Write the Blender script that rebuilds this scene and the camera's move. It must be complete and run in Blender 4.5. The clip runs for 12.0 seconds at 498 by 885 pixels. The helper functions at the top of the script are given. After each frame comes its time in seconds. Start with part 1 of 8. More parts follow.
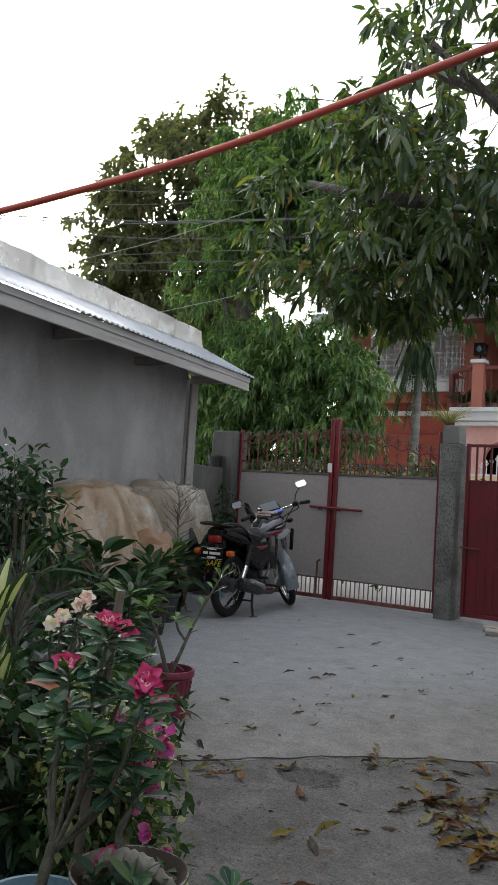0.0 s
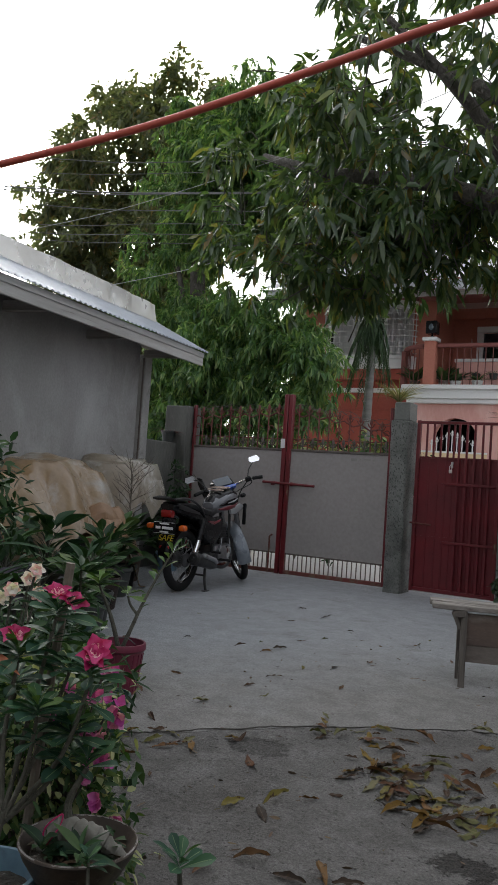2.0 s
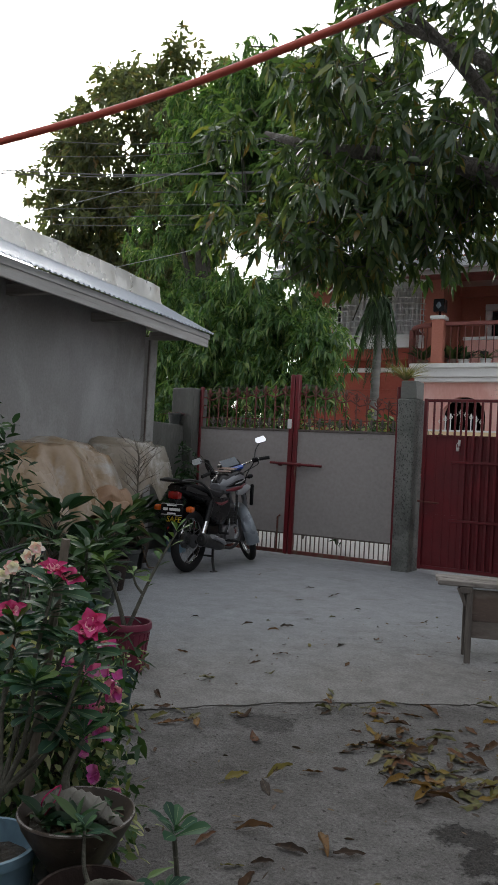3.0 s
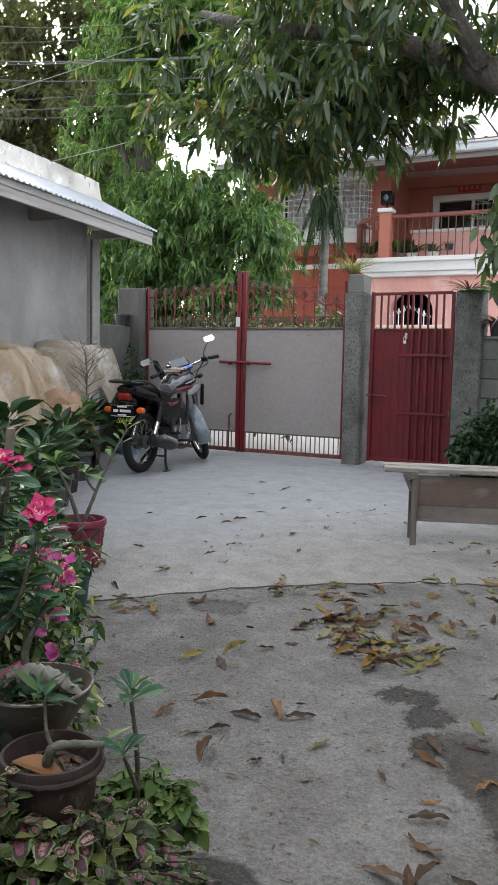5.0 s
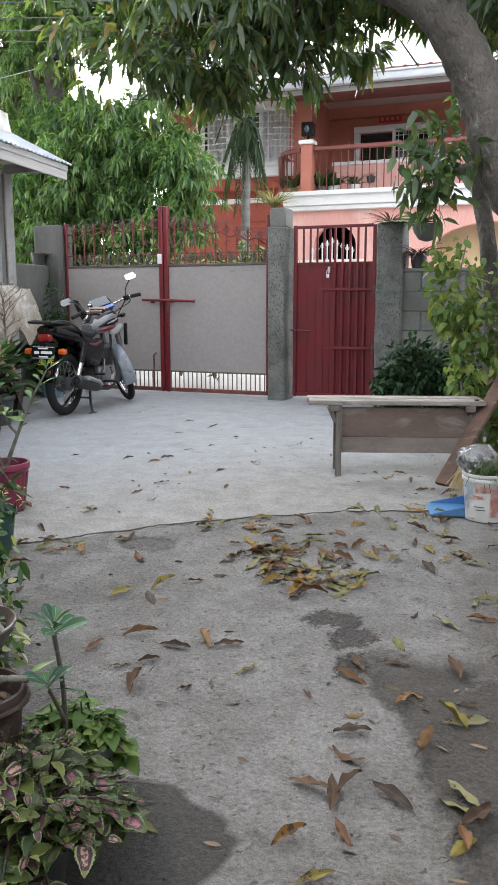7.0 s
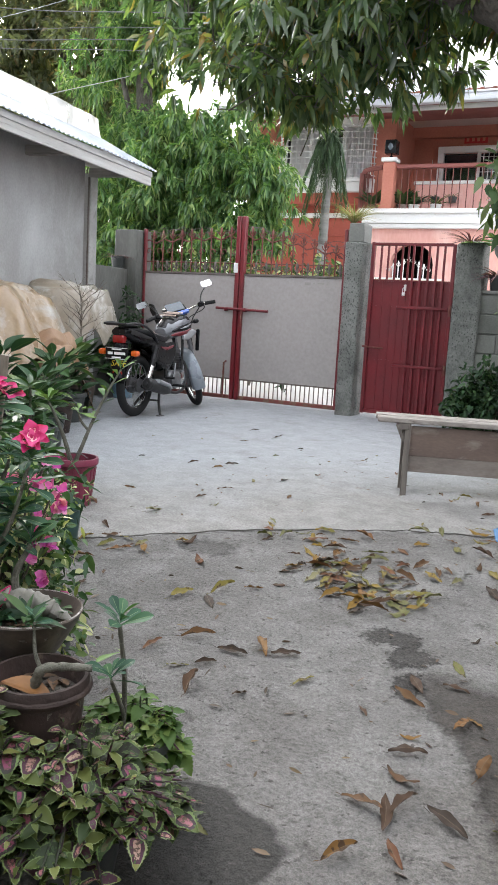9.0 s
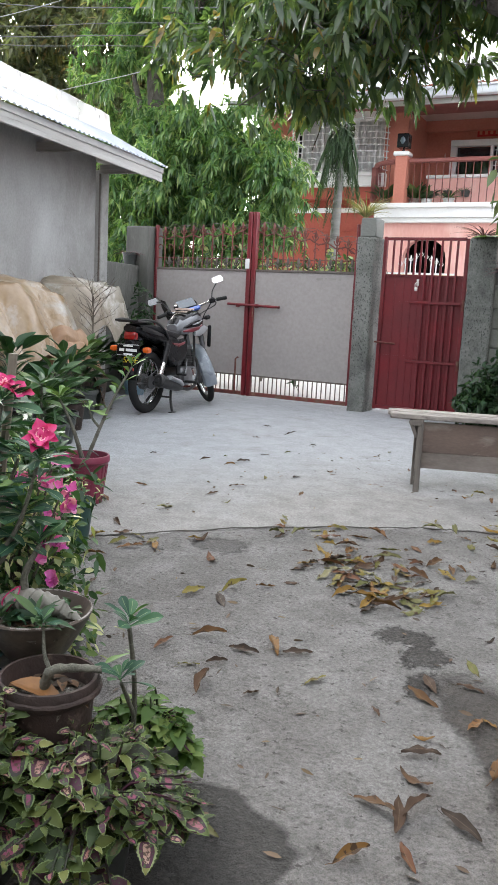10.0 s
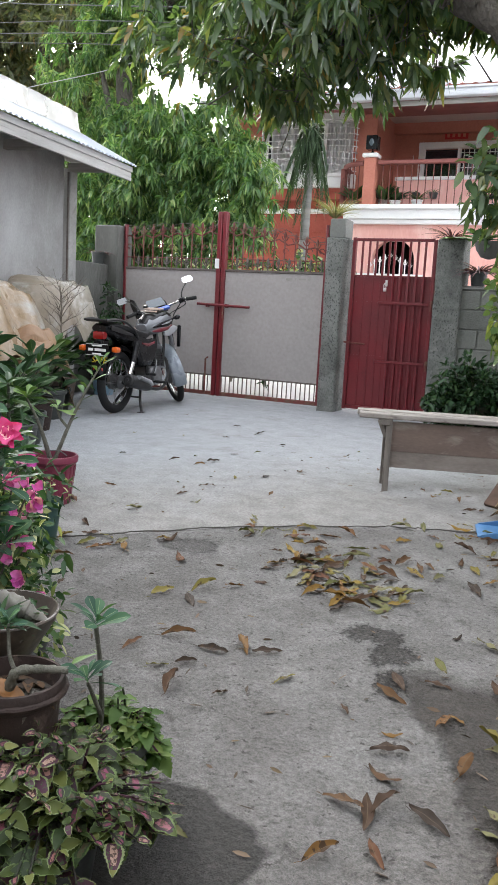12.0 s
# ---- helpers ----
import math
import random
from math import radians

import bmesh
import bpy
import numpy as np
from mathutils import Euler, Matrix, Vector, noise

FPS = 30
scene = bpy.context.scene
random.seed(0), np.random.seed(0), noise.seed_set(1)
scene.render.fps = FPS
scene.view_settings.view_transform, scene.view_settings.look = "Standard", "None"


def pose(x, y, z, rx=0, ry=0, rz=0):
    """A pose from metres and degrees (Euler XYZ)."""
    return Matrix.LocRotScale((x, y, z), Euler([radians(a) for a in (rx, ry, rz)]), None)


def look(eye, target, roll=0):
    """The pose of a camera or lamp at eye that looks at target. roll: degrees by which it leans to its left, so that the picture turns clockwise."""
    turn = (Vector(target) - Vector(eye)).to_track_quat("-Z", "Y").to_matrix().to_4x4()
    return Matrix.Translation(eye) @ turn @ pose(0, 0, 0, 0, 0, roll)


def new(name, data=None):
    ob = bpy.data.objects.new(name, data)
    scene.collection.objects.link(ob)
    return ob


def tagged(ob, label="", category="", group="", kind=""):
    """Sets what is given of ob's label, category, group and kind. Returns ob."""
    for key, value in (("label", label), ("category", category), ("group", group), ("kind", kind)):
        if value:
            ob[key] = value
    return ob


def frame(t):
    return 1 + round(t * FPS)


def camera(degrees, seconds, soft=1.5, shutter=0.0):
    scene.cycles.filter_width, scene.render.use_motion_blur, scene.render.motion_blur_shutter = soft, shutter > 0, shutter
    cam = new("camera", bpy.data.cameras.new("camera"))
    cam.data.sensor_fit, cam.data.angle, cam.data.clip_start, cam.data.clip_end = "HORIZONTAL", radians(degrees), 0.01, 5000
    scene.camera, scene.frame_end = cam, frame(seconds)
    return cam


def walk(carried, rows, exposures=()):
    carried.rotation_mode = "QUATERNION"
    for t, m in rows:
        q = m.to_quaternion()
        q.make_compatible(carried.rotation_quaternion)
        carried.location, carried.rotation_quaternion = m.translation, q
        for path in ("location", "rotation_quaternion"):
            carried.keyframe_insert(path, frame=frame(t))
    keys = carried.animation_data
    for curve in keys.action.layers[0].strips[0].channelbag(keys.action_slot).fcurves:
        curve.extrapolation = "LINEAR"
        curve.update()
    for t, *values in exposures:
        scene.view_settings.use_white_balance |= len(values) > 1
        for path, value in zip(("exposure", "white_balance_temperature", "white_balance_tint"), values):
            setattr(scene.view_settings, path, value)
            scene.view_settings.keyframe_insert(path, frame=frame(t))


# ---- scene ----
cam = camera(34.0, 12.0, 1.6)
PATH = [
    (0, (0.321, 0.019, 1.052), (-0.793, 1.675, 1.186), 3.6),
    (0.5, (0.328, 0.032, 1.051), (-0.682, 1.752, 1.199), 3.7),
    (1, (0.329, 0.027, 1.05), (-0.65, 1.766, 1.188), 3.6),
    (1.5, (0.331, 0.033, 1.049), (-0.648, 1.773, 1.162), 3.6),
    (2, (0.328, 0.019, 1.047), (-0.689, 1.74, 1.129), 3.8),
    (2.5, (0.332, 0.019, 1.043), (-0.704, 1.729, 1.11), 3.6),
    (2.7, (0.345, 0.038, 1.04), (-0.695, 1.746, 1.104), 3.3),
    (4.3, (0.381, 0.032, 0.991), (-0.615, 1.758, 0.82), 1.8),
    (4.5, (0.387, 0.026, 0.993), (-0.582, 1.766, 0.81), 1.7),
    (5, (0.393, 0.026, 0.991), (-0.531, 1.79, 0.796), 1.2),
    (5.5, (0.403, 0.026, 0.985), (-0.504, 1.796, 0.775), 0.8),
    (6, (0.406, 0.042, 0.976), (-0.475, 1.822, 0.743), 0.2),
    (6.5, (0.41, 0.049, 0.975), (-0.405, 1.852, 0.685), 0.1),
    (6.7, (0.417, 0.043, 0.971), (-0.374, 1.852, 0.656), -0.0),
    (8.3, (0.417, 0.031, 0.971), (-0.271, 1.873, 0.602), 0.2),
    (8.5, (0.401, 0.017, 0.972), (-0.387, 1.825, 0.636), 2.0),
    (9, (0.39, 0.027, 0.957), (-0.507, 1.787, 0.644), 3.2),
    (9.5, (0.382, 0.046, 0.957), (-0.531, 1.797, 0.638), 3.1),
    (10, (0.385, 0.045, 0.96), (-0.538, 1.79, 0.635), 2.9),
    (10.5, (0.381, 0.051, 0.961), (-0.548, 1.791, 0.633), 2.8),
    (11, (0.377, 0.047, 0.964), (-0.552, 1.787, 0.636), 2.6),
    (11.5, (0.376, 0.039, 0.965), (-0.541, 1.787, 0.642), 2.9),
    (12, (0.388, 0.051, 0.955), (-0.471, 1.829, 0.635), 3.1),
]
EXPOSURES = [(0.0, -0.10), (0.5, -0.03), (1.5, -0.20), (2.0, -0.40), (2.7, -0.48), (4.3, 0.26), (5.0, 0.72), (6.5, 1.05), (8.3, 1.36), (9.0, 1.32), (10.5, 1.25), (12.0, 1.21)]
walk(cam, [(t, look(eye, target, roll)) for t, eye, target, roll in PATH], EXPOSURES)

# ---- daylight: bright hazy sky, veiled low sun beyond the shed roof ----
SUN_AZ, SUN_EL = radians(50), radians(27)      # azimuth counted from +y towards -x
world = bpy.data.worlds.new("world")
scene.world = world
world.use_nodes = True
wn, wl = world.node_tree.nodes, world.node_tree.links
wn.clear()
sky = wn.new("ShaderNodeTexSky")
sky.sky_type = "NISHITA"
sky.sun_disc = False
sky.sun_elevation, sky.sun_rotation = SUN_EL, -SUN_AZ
sky.dust_density, sky.air_density, sky.ozone_density = 7.0, 1.0, 0.6
pale = wn.new("ShaderNodeHueSaturation")
pale.inputs["Saturation"].default_value = 0.25
wbg, wout = wn.new("ShaderNodeBackground"), wn.new("ShaderNodeOutputWorld")
wbg.inputs["Strength"].default_value = 0.12
veil = wn.new("ShaderNodeBackground")          # the even white of the high haze
veil.inputs["Color"].default_value, veil.inputs["Strength"].default_value = (0.95, 0.985, 1.06, 1), 1.15
both = wn.new("ShaderNodeAddShader")
wl.new(sky.outputs[0], pale.inputs["Color"])
wl.new(pale.outputs[0], wbg.inputs["Color"])
wl.new(wbg.outputs[0], both.inputs[0])
wl.new(veil.outputs[0], both.inputs[1])
wl.new(both.outputs[0], wout.inputs["Surface"])
sun_data = bpy.data.lights.new("sun", "SUN")
sun_data.energy, sun_data.angle, sun_data.color = 0.9, radians(25), (1.0, 0.97, 0.93)
sun = new("sun", sun_data)
sun.matrix_world = look((-20 * math.sin(SUN_AZ), 20 * math.cos(SUN_AZ), 20 * math.tan(SUN_EL)), (0, 0, 0))

# ---- helpers of this scene ----
UP = Vector((0, 0, 1))
V = Vector


def thing(name, label, category, m=None, group="", kind=""):
    ob = new(name)
    ob.empty_display_size = 0.1
    if m is not None:
        ob.matrix_basis = m
    return tagged(ob, label, category, group, kind)


def part(name, bm, material, parent=None, label="", smooth=True):
    me = bpy.data.meshes.new(name)
    bm.to_mesh(me)
    bm.free()
    me.materials.append(material)
    if smooth:
        me.shade_smooth()
        me.set_sharp_from_angle(angle=radians(38))
    ob = new(name, me)
    if parent is not None:
        ob.parent = parent
    return tagged(ob, label)


def again(ob, m, parent=None):
    """Another piece on the same mesh."""
    o = new(ob.name.split(".")[0], ob.data)
    o.parent = parent if parent is not None else ob.parent
    o.matrix_basis = m
    return o


def box(bm, x0, x1, y0, y1, z0, z1, m=None, bev=0.0, seg=1):
    geo = bmesh.ops.create_cube(bm, size=1)["verts"]
    t = Matrix.Translation(((x0 + x1) / 2, (y0 + y1) / 2, (z0 + z1) / 2)) @ Matrix.Diagonal((abs(x1 - x0), abs(y1 - y0), abs(z1 - z0), 1))
    bmesh.ops.transform(bm, matrix=t, verts=geo)
    if bev:
        edges = list({e for v in geo for e in v.link_edges})
        made = bmesh.ops.bevel(bm, geom=edges, offset=bev, segments=seg, affect="EDGES", profile=0.5)
        geo = list({v for f in made["faces"] for v in f.verts} | {v for v in geo if v.is_valid})
    if m is not None:
        bmesh.ops.transform(bm, matrix=m, verts=geo)
    return bm


def B(*a, **k):
    return box(bmesh.new(), *a, **k)


def tube(bm, pts, radii, seg=8, cap=True, flat=1.0):
    """A swept tube through pts; radii is one number or one for each point; flat squashes it across."""
    pts = [V(p) for p in pts]
    if not hasattr(radii, "__len__"):
        radii = [radii] * len(pts)
    rings, side = [], None
    for i, p in enumerate(pts):
        d = (pts[min(i + 1, len(pts) - 1)] - pts[max(i - 1, 0)]).normalized()
        if side is None:
            side = d.cross(UP if abs(d.z) < 0.9 else V((0, 1, 0))).normalized()
        side = (side - d * side.dot(d)).normalized()
        other = d.cross(side)
        rings.append([bm.verts.new(p + radii[i] * (math.cos(a) * side + flat * math.sin(a) * other))
                      for a in (2 * math.pi * k / seg for k in range(seg))])
    for a, b in zip(rings, rings[1:]):
        for k in range(seg):
            bm.faces.new((a[k], a[(k + 1) % seg], b[(k + 1) % seg], b[k]))
    if cap:
        bm.faces.new(list(reversed(rings[0])))
        bm.faces.new(rings[-1])
    return bm


def T(pts, radii, seg=8, **k):
    return tube(bmesh.new(), pts, radii, seg, **k)


def smooth_line(pts, n=6):
    """Catmull-Rom through pts, n steps a span."""
    pts = [V(p) for p in pts]
    e = [2 * pts[0] - pts[1]] + pts + [2 * pts[-1] - pts[-2]]
    out = []
    for i in range(1, len(e) - 2):
        a, b, c, d = e[i - 1:i + 3]
        for k in range(n):
            t = k / n
            out.append(0.5 * (2 * b + (c - a) * t + (2 * a - 5 * b + 4 * c - d) * t * t + (3 * b - a - 3 * c + d) * t ** 3))
    return out + [pts[-1]]


def lerp_list(v, n):
    v = list(v)
    return [float(np.interp(i / (n - 1) * (len(v) - 1), range(len(v)), v)) for i in range(n)]


def lathe(bm, profile, seg=24, m=None):
    rings = []
    for r, z in profile:
        rings.append([bm.verts.new((r * math.cos(2 * math.pi * k / seg), r * math.sin(2 * math.pi * k / seg), z)) for k in range(seg)])
    for a, b in zip(rings, rings[1:]):
        for k in range(seg):
            bm.faces.new((a[k], a[(k + 1) % seg], b[(k + 1) % seg], b[k]))
    for ring, flip in ((rings[0], True), (rings[-1], False)):
        bm.faces.new(list(reversed(ring)) if flip else ring)
    if m is not None:
        bmesh.ops.transform(bm, matrix=m, verts=[v for r in rings for v in r])
    return bm


def L(profile, seg=24, m=None):
    return lathe(bmesh.new(), profile, seg, m)


def plate(bm, outline, thick, m=None):
    """A flat outline in x, z pushed along y by thick, centred on y = 0."""
    lo = [bm.verts.new((x, -thick / 2, z)) for x, z in outline]
    hi = [bm.verts.new((x, thick / 2, z)) for x, z in outline]
    n = len(outline)
    bm.faces.new(lo)
    bm.faces.new(list(reversed(hi)))
    for k in range(n):
        bm.faces.new((lo[(k + 1) % n], lo[k], hi[k], hi[(k + 1) % n]))
    bmesh.ops.recalc_face_normals(bm, faces=bm.faces[:])
    if m is not None:
        bmesh.ops.transform(bm, matrix=m, verts=lo + hi)
    return bm


def rumple(bm, amount, size, seed=0.0):
    for v in bm.verts:
        v.co += amount * V(noise.noise_vector(v.co / size + V((seed, seed * 2, -seed))))
    return bm


# ---- leaves ----
FINE = np.array([(0, 0, 0), (0.28, -0.42, 0.10), (0.30, 0, 0), (0.28, 0.42, 0.10), (0.66, -0.40, 0.09), (0.68, 0, 0), (0.66, 0.40, 0.09), (1, 0, 0)])
FINE_FACES = [(0, 1, 2), (0, 2, 3), (1, 4, 5, 2), (2, 5, 6, 3), (4, 7, 5), (5, 7, 6)]
PLAIN = np.array([(0, 0, 0), (0.42, -0.5, 0.12), (0.45, 0, 0), (0.42, 0.5, 0.12), (1, 0, 0)])
PLAIN_FACES = [(0, 1, 2), (0, 2, 3), (1, 4, 2), (2, 4, 3)]


def unit(a):
    return a / np.maximum(np.linalg.norm(a, axis=1, keepdims=True), 1e-9)


def leaf_mesh(name, P, D, length, width, rng, droop=0.25, fine=True, twist=0.5, curl=0.0):
    """One mesh of many single leaves: roots P, ways D, lengths and widths an array or a number."""
    n = len(P)
    tpl, faces = (FINE, FINE_FACES) if fine else (PLAIN, PLAIN_FACES)
    length = np.broadcast_to(np.asarray(length, float), (n,))[:, None, None]
    width = np.broadcast_to(np.asarray(width, float), (n,))[:, None, None]
    D = unit(D)
    up = np.array((0, 0, 1.0)) + twist * rng.normal(size=(n, 3))
    side = unit(np.cross(D, up))
    nrm = np.cross(side, D)
    t, s, h = (tpl[None, :, k, None] for k in range(3))
    co = P[:, None, :] + length * t * D[:, None, :] + width * s * side[:, None, :] + width * h * nrm[:, None, :]
    co = co - curl * length * (t ** 2) * nrm[:, None, :]
    co[:, :, 2] -= (droop * length * t ** 2)[:, :, 0]
    k = len(tpl)
    base = (np.arange(n) * k)[:, None]
    me = bpy.data.meshes.new(name)
    loops, starts = [], []
    fl = [np.array(f)[None, :] + base for f in faces]
    sizes = np.concatenate([np.full(n, len(f)) for f in faces])
    loops = np.concatenate([a.ravel() for a in fl])
    me.vertices.add(n * k)
    me.vertices.foreach_set("co", co.ravel().astype(np.float32))
    me.loops.add(len(loops))
    me.loops.foreach_set("vertex_index", loops.astype(np.int32))
    me.polygons.add(len(sizes))
    me.polygons.foreach_set("loop_start", np.concatenate([[0], np.cumsum(sizes)[:-1]]).astype(np.int32))
    me.update(calc_edges=True)
    me.validate()
    me.shade_smooth()
    return me


def leafy(name, me, material, parent=None, label=""):
    me.materials.append(material)
    ob = new(name, me)
    if parent is not None:
        ob.parent = parent
    return tagged(ob, label)


def crown_points(balls, count, rng, shell=0.55, rough=0.35, size=0.9):
    """Twig ends in uneven clumps inside ellipsoids (centre, radii): points and outward ways."""
    vol = np.array([r[0] * r[1] * r[2] for _, r in balls])
    pts, out = [], []
    for (c, r), share in zip(balls, vol / vol.sum()):
        m = max(8, int(count * share))
        d = unit(rng.normal(size=(m, 3)))
        rad = rng.uniform(shell, 1.0, size=(m, 1)) ** 0.6
        lump = np.array([noise.noise(V(c) * 0.7 + V(v) * (max(r) / size)) for v in d])[:, None]
        p = np.array(c) + d * np.array(r) * rad * (1 + rough * lump)
        pts.append(p)
        out.append(d)
    return np.concatenate(pts), np.concatenate(out)


def clumps(balls, count, each, size, rng, rough=0.4):
    """Twig ends gathered in separate boughs: a bough is a flattened puff of twigs near the crown's skin."""
    C, O = crown_points(balls, count, rng, 0.45, rough, 0.5)
    P = np.repeat(C, each, axis=0)
    d = unit(rng.normal(size=P.shape)) * rng.uniform(0.2, 1.0, size=(len(P), 1)) ** 0.5
    R = np.repeat(size * rng.uniform(0.6, 1.3, size=(len(C), 1)), each, axis=0)
    P = P + d * R * np.array((1.0, 1.0, 0.6)) - np.array((0, 0, 0.5)) * R * (d[:, :1] ** 2 + d[:, 1:2] ** 2)
    out = unit(0.5 * np.repeat(O, each, axis=0) + d + np.array((0, 0, 0.25)))
    return P, out


def whorls(P, O, each, rng, spread=1.0, hang=0.5, jitter=0.04):
    """Leaves standing round each twig end."""
    n = len(P)
    Q = np.repeat(P, each, axis=0) + rng.normal(size=(n * each, 3)) * jitter
    D = np.repeat(O, each, axis=0) * 0.6 + spread * unit(rng.normal(size=(n * each, 3))) - np.array((0, 0, hang))
    return Q, D


def limb(bm, pts, r0, r1, seg=10, n=5, wob=0.06):
    line = smooth_line(pts, n)
    m = len(line)
    radii = [(r0 + (r1 - r0) * i / (m - 1)) * (1 + wob * math.sin(i * 2.3)) for i in range(m)]
    return tube(bm, line, radii, seg)


# ---- materials ----
def nodes_of(name):
    m = bpy.data.materials.new(name)
    m.use_nodes = True
    nt = m.node_tree
    nt.nodes.clear()
    out = nt.nodes.new("ShaderNodeOutputMaterial")
    p = nt.nodes.new("ShaderNodeBsdfPrincipled")
    nt.links.new(p.outputs[0], out.inputs["Surface"])
    return m, nt, p, out


def position(nt, scale=(1, 1, 1)):
    g = nt.nodes.new("ShaderNodeNewGeometry")
    if scale == (1, 1, 1):
        return g.outputs["Position"]
    mp = nt.nodes.new("ShaderNodeMapping")
    mp.inputs["Scale"].default_value = scale
    nt.links.new(g.outputs["Position"], mp.inputs["Vector"])
    return mp.outputs[0]


def noise_of(nt, vec, scale, detail=4.0, rough=0.55, distort=0.0):
    t = nt.nodes.new("ShaderNodeTexNoise")
    t.inputs["Scale"].default_value, t.inputs["Detail"].default_value = scale, detail
    t.inputs["Roughness"].default_value, t.inputs["Distortion"].default_value = rough, distort
    nt.links.new(vec, t.inputs["Vector"])
    return t.outputs["Fac"]


def ramp(nt, fac, stops):
    r = nt.nodes.new("ShaderNodeValToRGB")
    el = r.color_ramp.elements
    while len(el) < len(stops):
        el.new(0.5)
    for e, (at, col) in zip(el, stops):
        e.position = at
        e.color = (*col, 1) if hasattr(col, "__len__") else (col, col, col, 1)
    nt.links.new(fac, r.inputs[0])
    return r.outputs[0]


def mixc(nt, fac, a, b, mode="MIX"):
    x = nt.nodes.new("ShaderNodeMix")
    x.data_type, x.blend_type = "RGBA", mode
    for sock, val in ((x.inputs[0], fac), (x.inputs[6], a), (x.inputs[7], b)):
        if hasattr(val, "is_output"):
            nt.links.new(val, sock)
        elif hasattr(val, "__len__"):
            sock.default_value = (*val, 1)
        else:
            sock.default_value = val
    return x.outputs[2]


def mathn(nt, op, a, b=None, clamp=False):
    x = nt.nodes.new("ShaderNodeMath")
    x.operation, x.use_clamp = op, clamp
    for sock, val in zip(x.inputs, (a, b)):
        if val is None:
            continue
        if hasattr(val, "is_output"):
            nt.links.new(val, sock)
        else:
            sock.default_value = val
    return x.outputs[0]


def bump_to(nt, p, height, strength, dist=0.01):
    b = nt.nodes.new("ShaderNodeBump")
    b.inputs["Strength"].default_value, b.inputs["Distance"].default_value = strength, dist
    nt.links.new(height, b.inputs["Height"])
    nt.links.new(b.outputs[0], p.inputs["Normal"])


def mat(name, a, b=None, rough=0.6, metal=0.0, scale=3.0, grain=60.0, bump=0.2, dist=0.004, spot=None, spot_at=(0.58, 0.68), spot_scale=6.0,
        stretch=(1, 1, 1), coat=0.0, rough_var=0.12, pieces=0.0, spec=0.5):
    """Surface with broad variation a..b, fine grain, optional spots of a third colour and tone shifts from piece to piece."""
    m, nt, p, _ = nodes_of(name)
    b = b or tuple(c * 0.8 for c in a)
    vec = position(nt, stretch)
    broad = noise_of(nt, vec, scale, 5)
    fine = noise_of(nt, vec, grain, 3)
    col = mixc(nt, ramp(nt, broad, [(0.32, 0.0), (0.68, 1.0)]), a, b)
    if spot:
        col = mixc(nt, ramp(nt, noise_of(nt, vec, spot_scale, 6, 0.65, 0.4), [(spot_at[0], 0.0), (spot_at[1], 1.0)]), col, spot)
    col = mixc(nt, 0.35, col, ramp(nt, fine, [(0.25, 0.35), (0.75, 0.75)]), "SOFT_LIGHT")
    if pieces:
        info = nt.nodes.new("ShaderNodeObjectInfo")
        h = nt.nodes.new("ShaderNodeHueSaturation")
        mr = nt.nodes.new("ShaderNodeMapRange")
        mr.inputs["To Min"].default_value, mr.inputs["To Max"].default_value = 1 - pieces, 1 + pieces
        nt.links.new(info.outputs["Random"], mr.inputs["Value"])
        nt.links.new(mr.outputs[0], h.inputs["Value"])
        nt.links.new(col, h.inputs["Color"])
        col = h.outputs[0]
    nt.links.new(col, p.inputs["Base Color"])
    nt.links.new(ramp(nt, broad, [(0.3, max(0.03, rough - rough_var)), (0.7, min(1, rough + rough_var))]), p.inputs["Roughness"])
    p.inputs["Metallic"].default_value = metal
    p.inputs["Coat Weight"].default_value = coat
    p.inputs["Specular IOR Level"].default_value = spec
    if bump:
        bump_to(nt, p, mathn(nt, "ADD", fine, mathn(nt, "MULTIPLY", broad, 0.6)), bump, dist)
    return m


def leaf_mat(name, stops, rough=0.42, through_light=0.3, glow=(1.2, 1.25, 0.5), mottled=None, obj=False, gloss=0.28):
    """Leaf blades: each takes its own tone along stops; light passes through them."""
    m, nt, p, out = nodes_of(name)
    if obj:
        g = nt.nodes.new("ShaderNodeObjectInfo")
        rnd = g.outputs["Random"]
    else:
        g = nt.nodes.new("ShaderNodeNewGeometry")
        rnd = g.outputs["Random Per Island"]
    col = ramp(nt, rnd, stops)
    vec = position(nt)
    col = mixc(nt, 0.5, col, ramp(nt, noise_of(nt, vec, 9, 4), [(0.25, 0.3), (0.75, 0.72)]), "SOFT_LIGHT")
    if mottled:
        col = mixc(nt, ramp(nt, noise_of(nt, vec, mottled[1], 4, 0.6), [(mottled[2], 0.0), (mottled[2] + 0.05, 1.0)]), col, mottled[0])
    nt.links.new(col, p.inputs["Base Color"])
    p.inputs["Roughness"].default_value = rough
    p.inputs["Specular IOR Level"].default_value = gloss
    tr = nt.nodes.new("ShaderNodeBsdfTranslucent")
    nt.links.new(mixc(nt, 1.0, col, glow, "MULTIPLY"), tr.inputs["Color"])
    mx = nt.nodes.new("ShaderNodeMixShader")
    mx.inputs[0].default_value = through_light
    nt.links.new(p.outputs[0], mx.inputs[1])
    nt.links.new(tr.outputs[0], mx.inputs[2])
    nt.links.new(mx.outputs[0], out.inputs["Surface"])
    return m


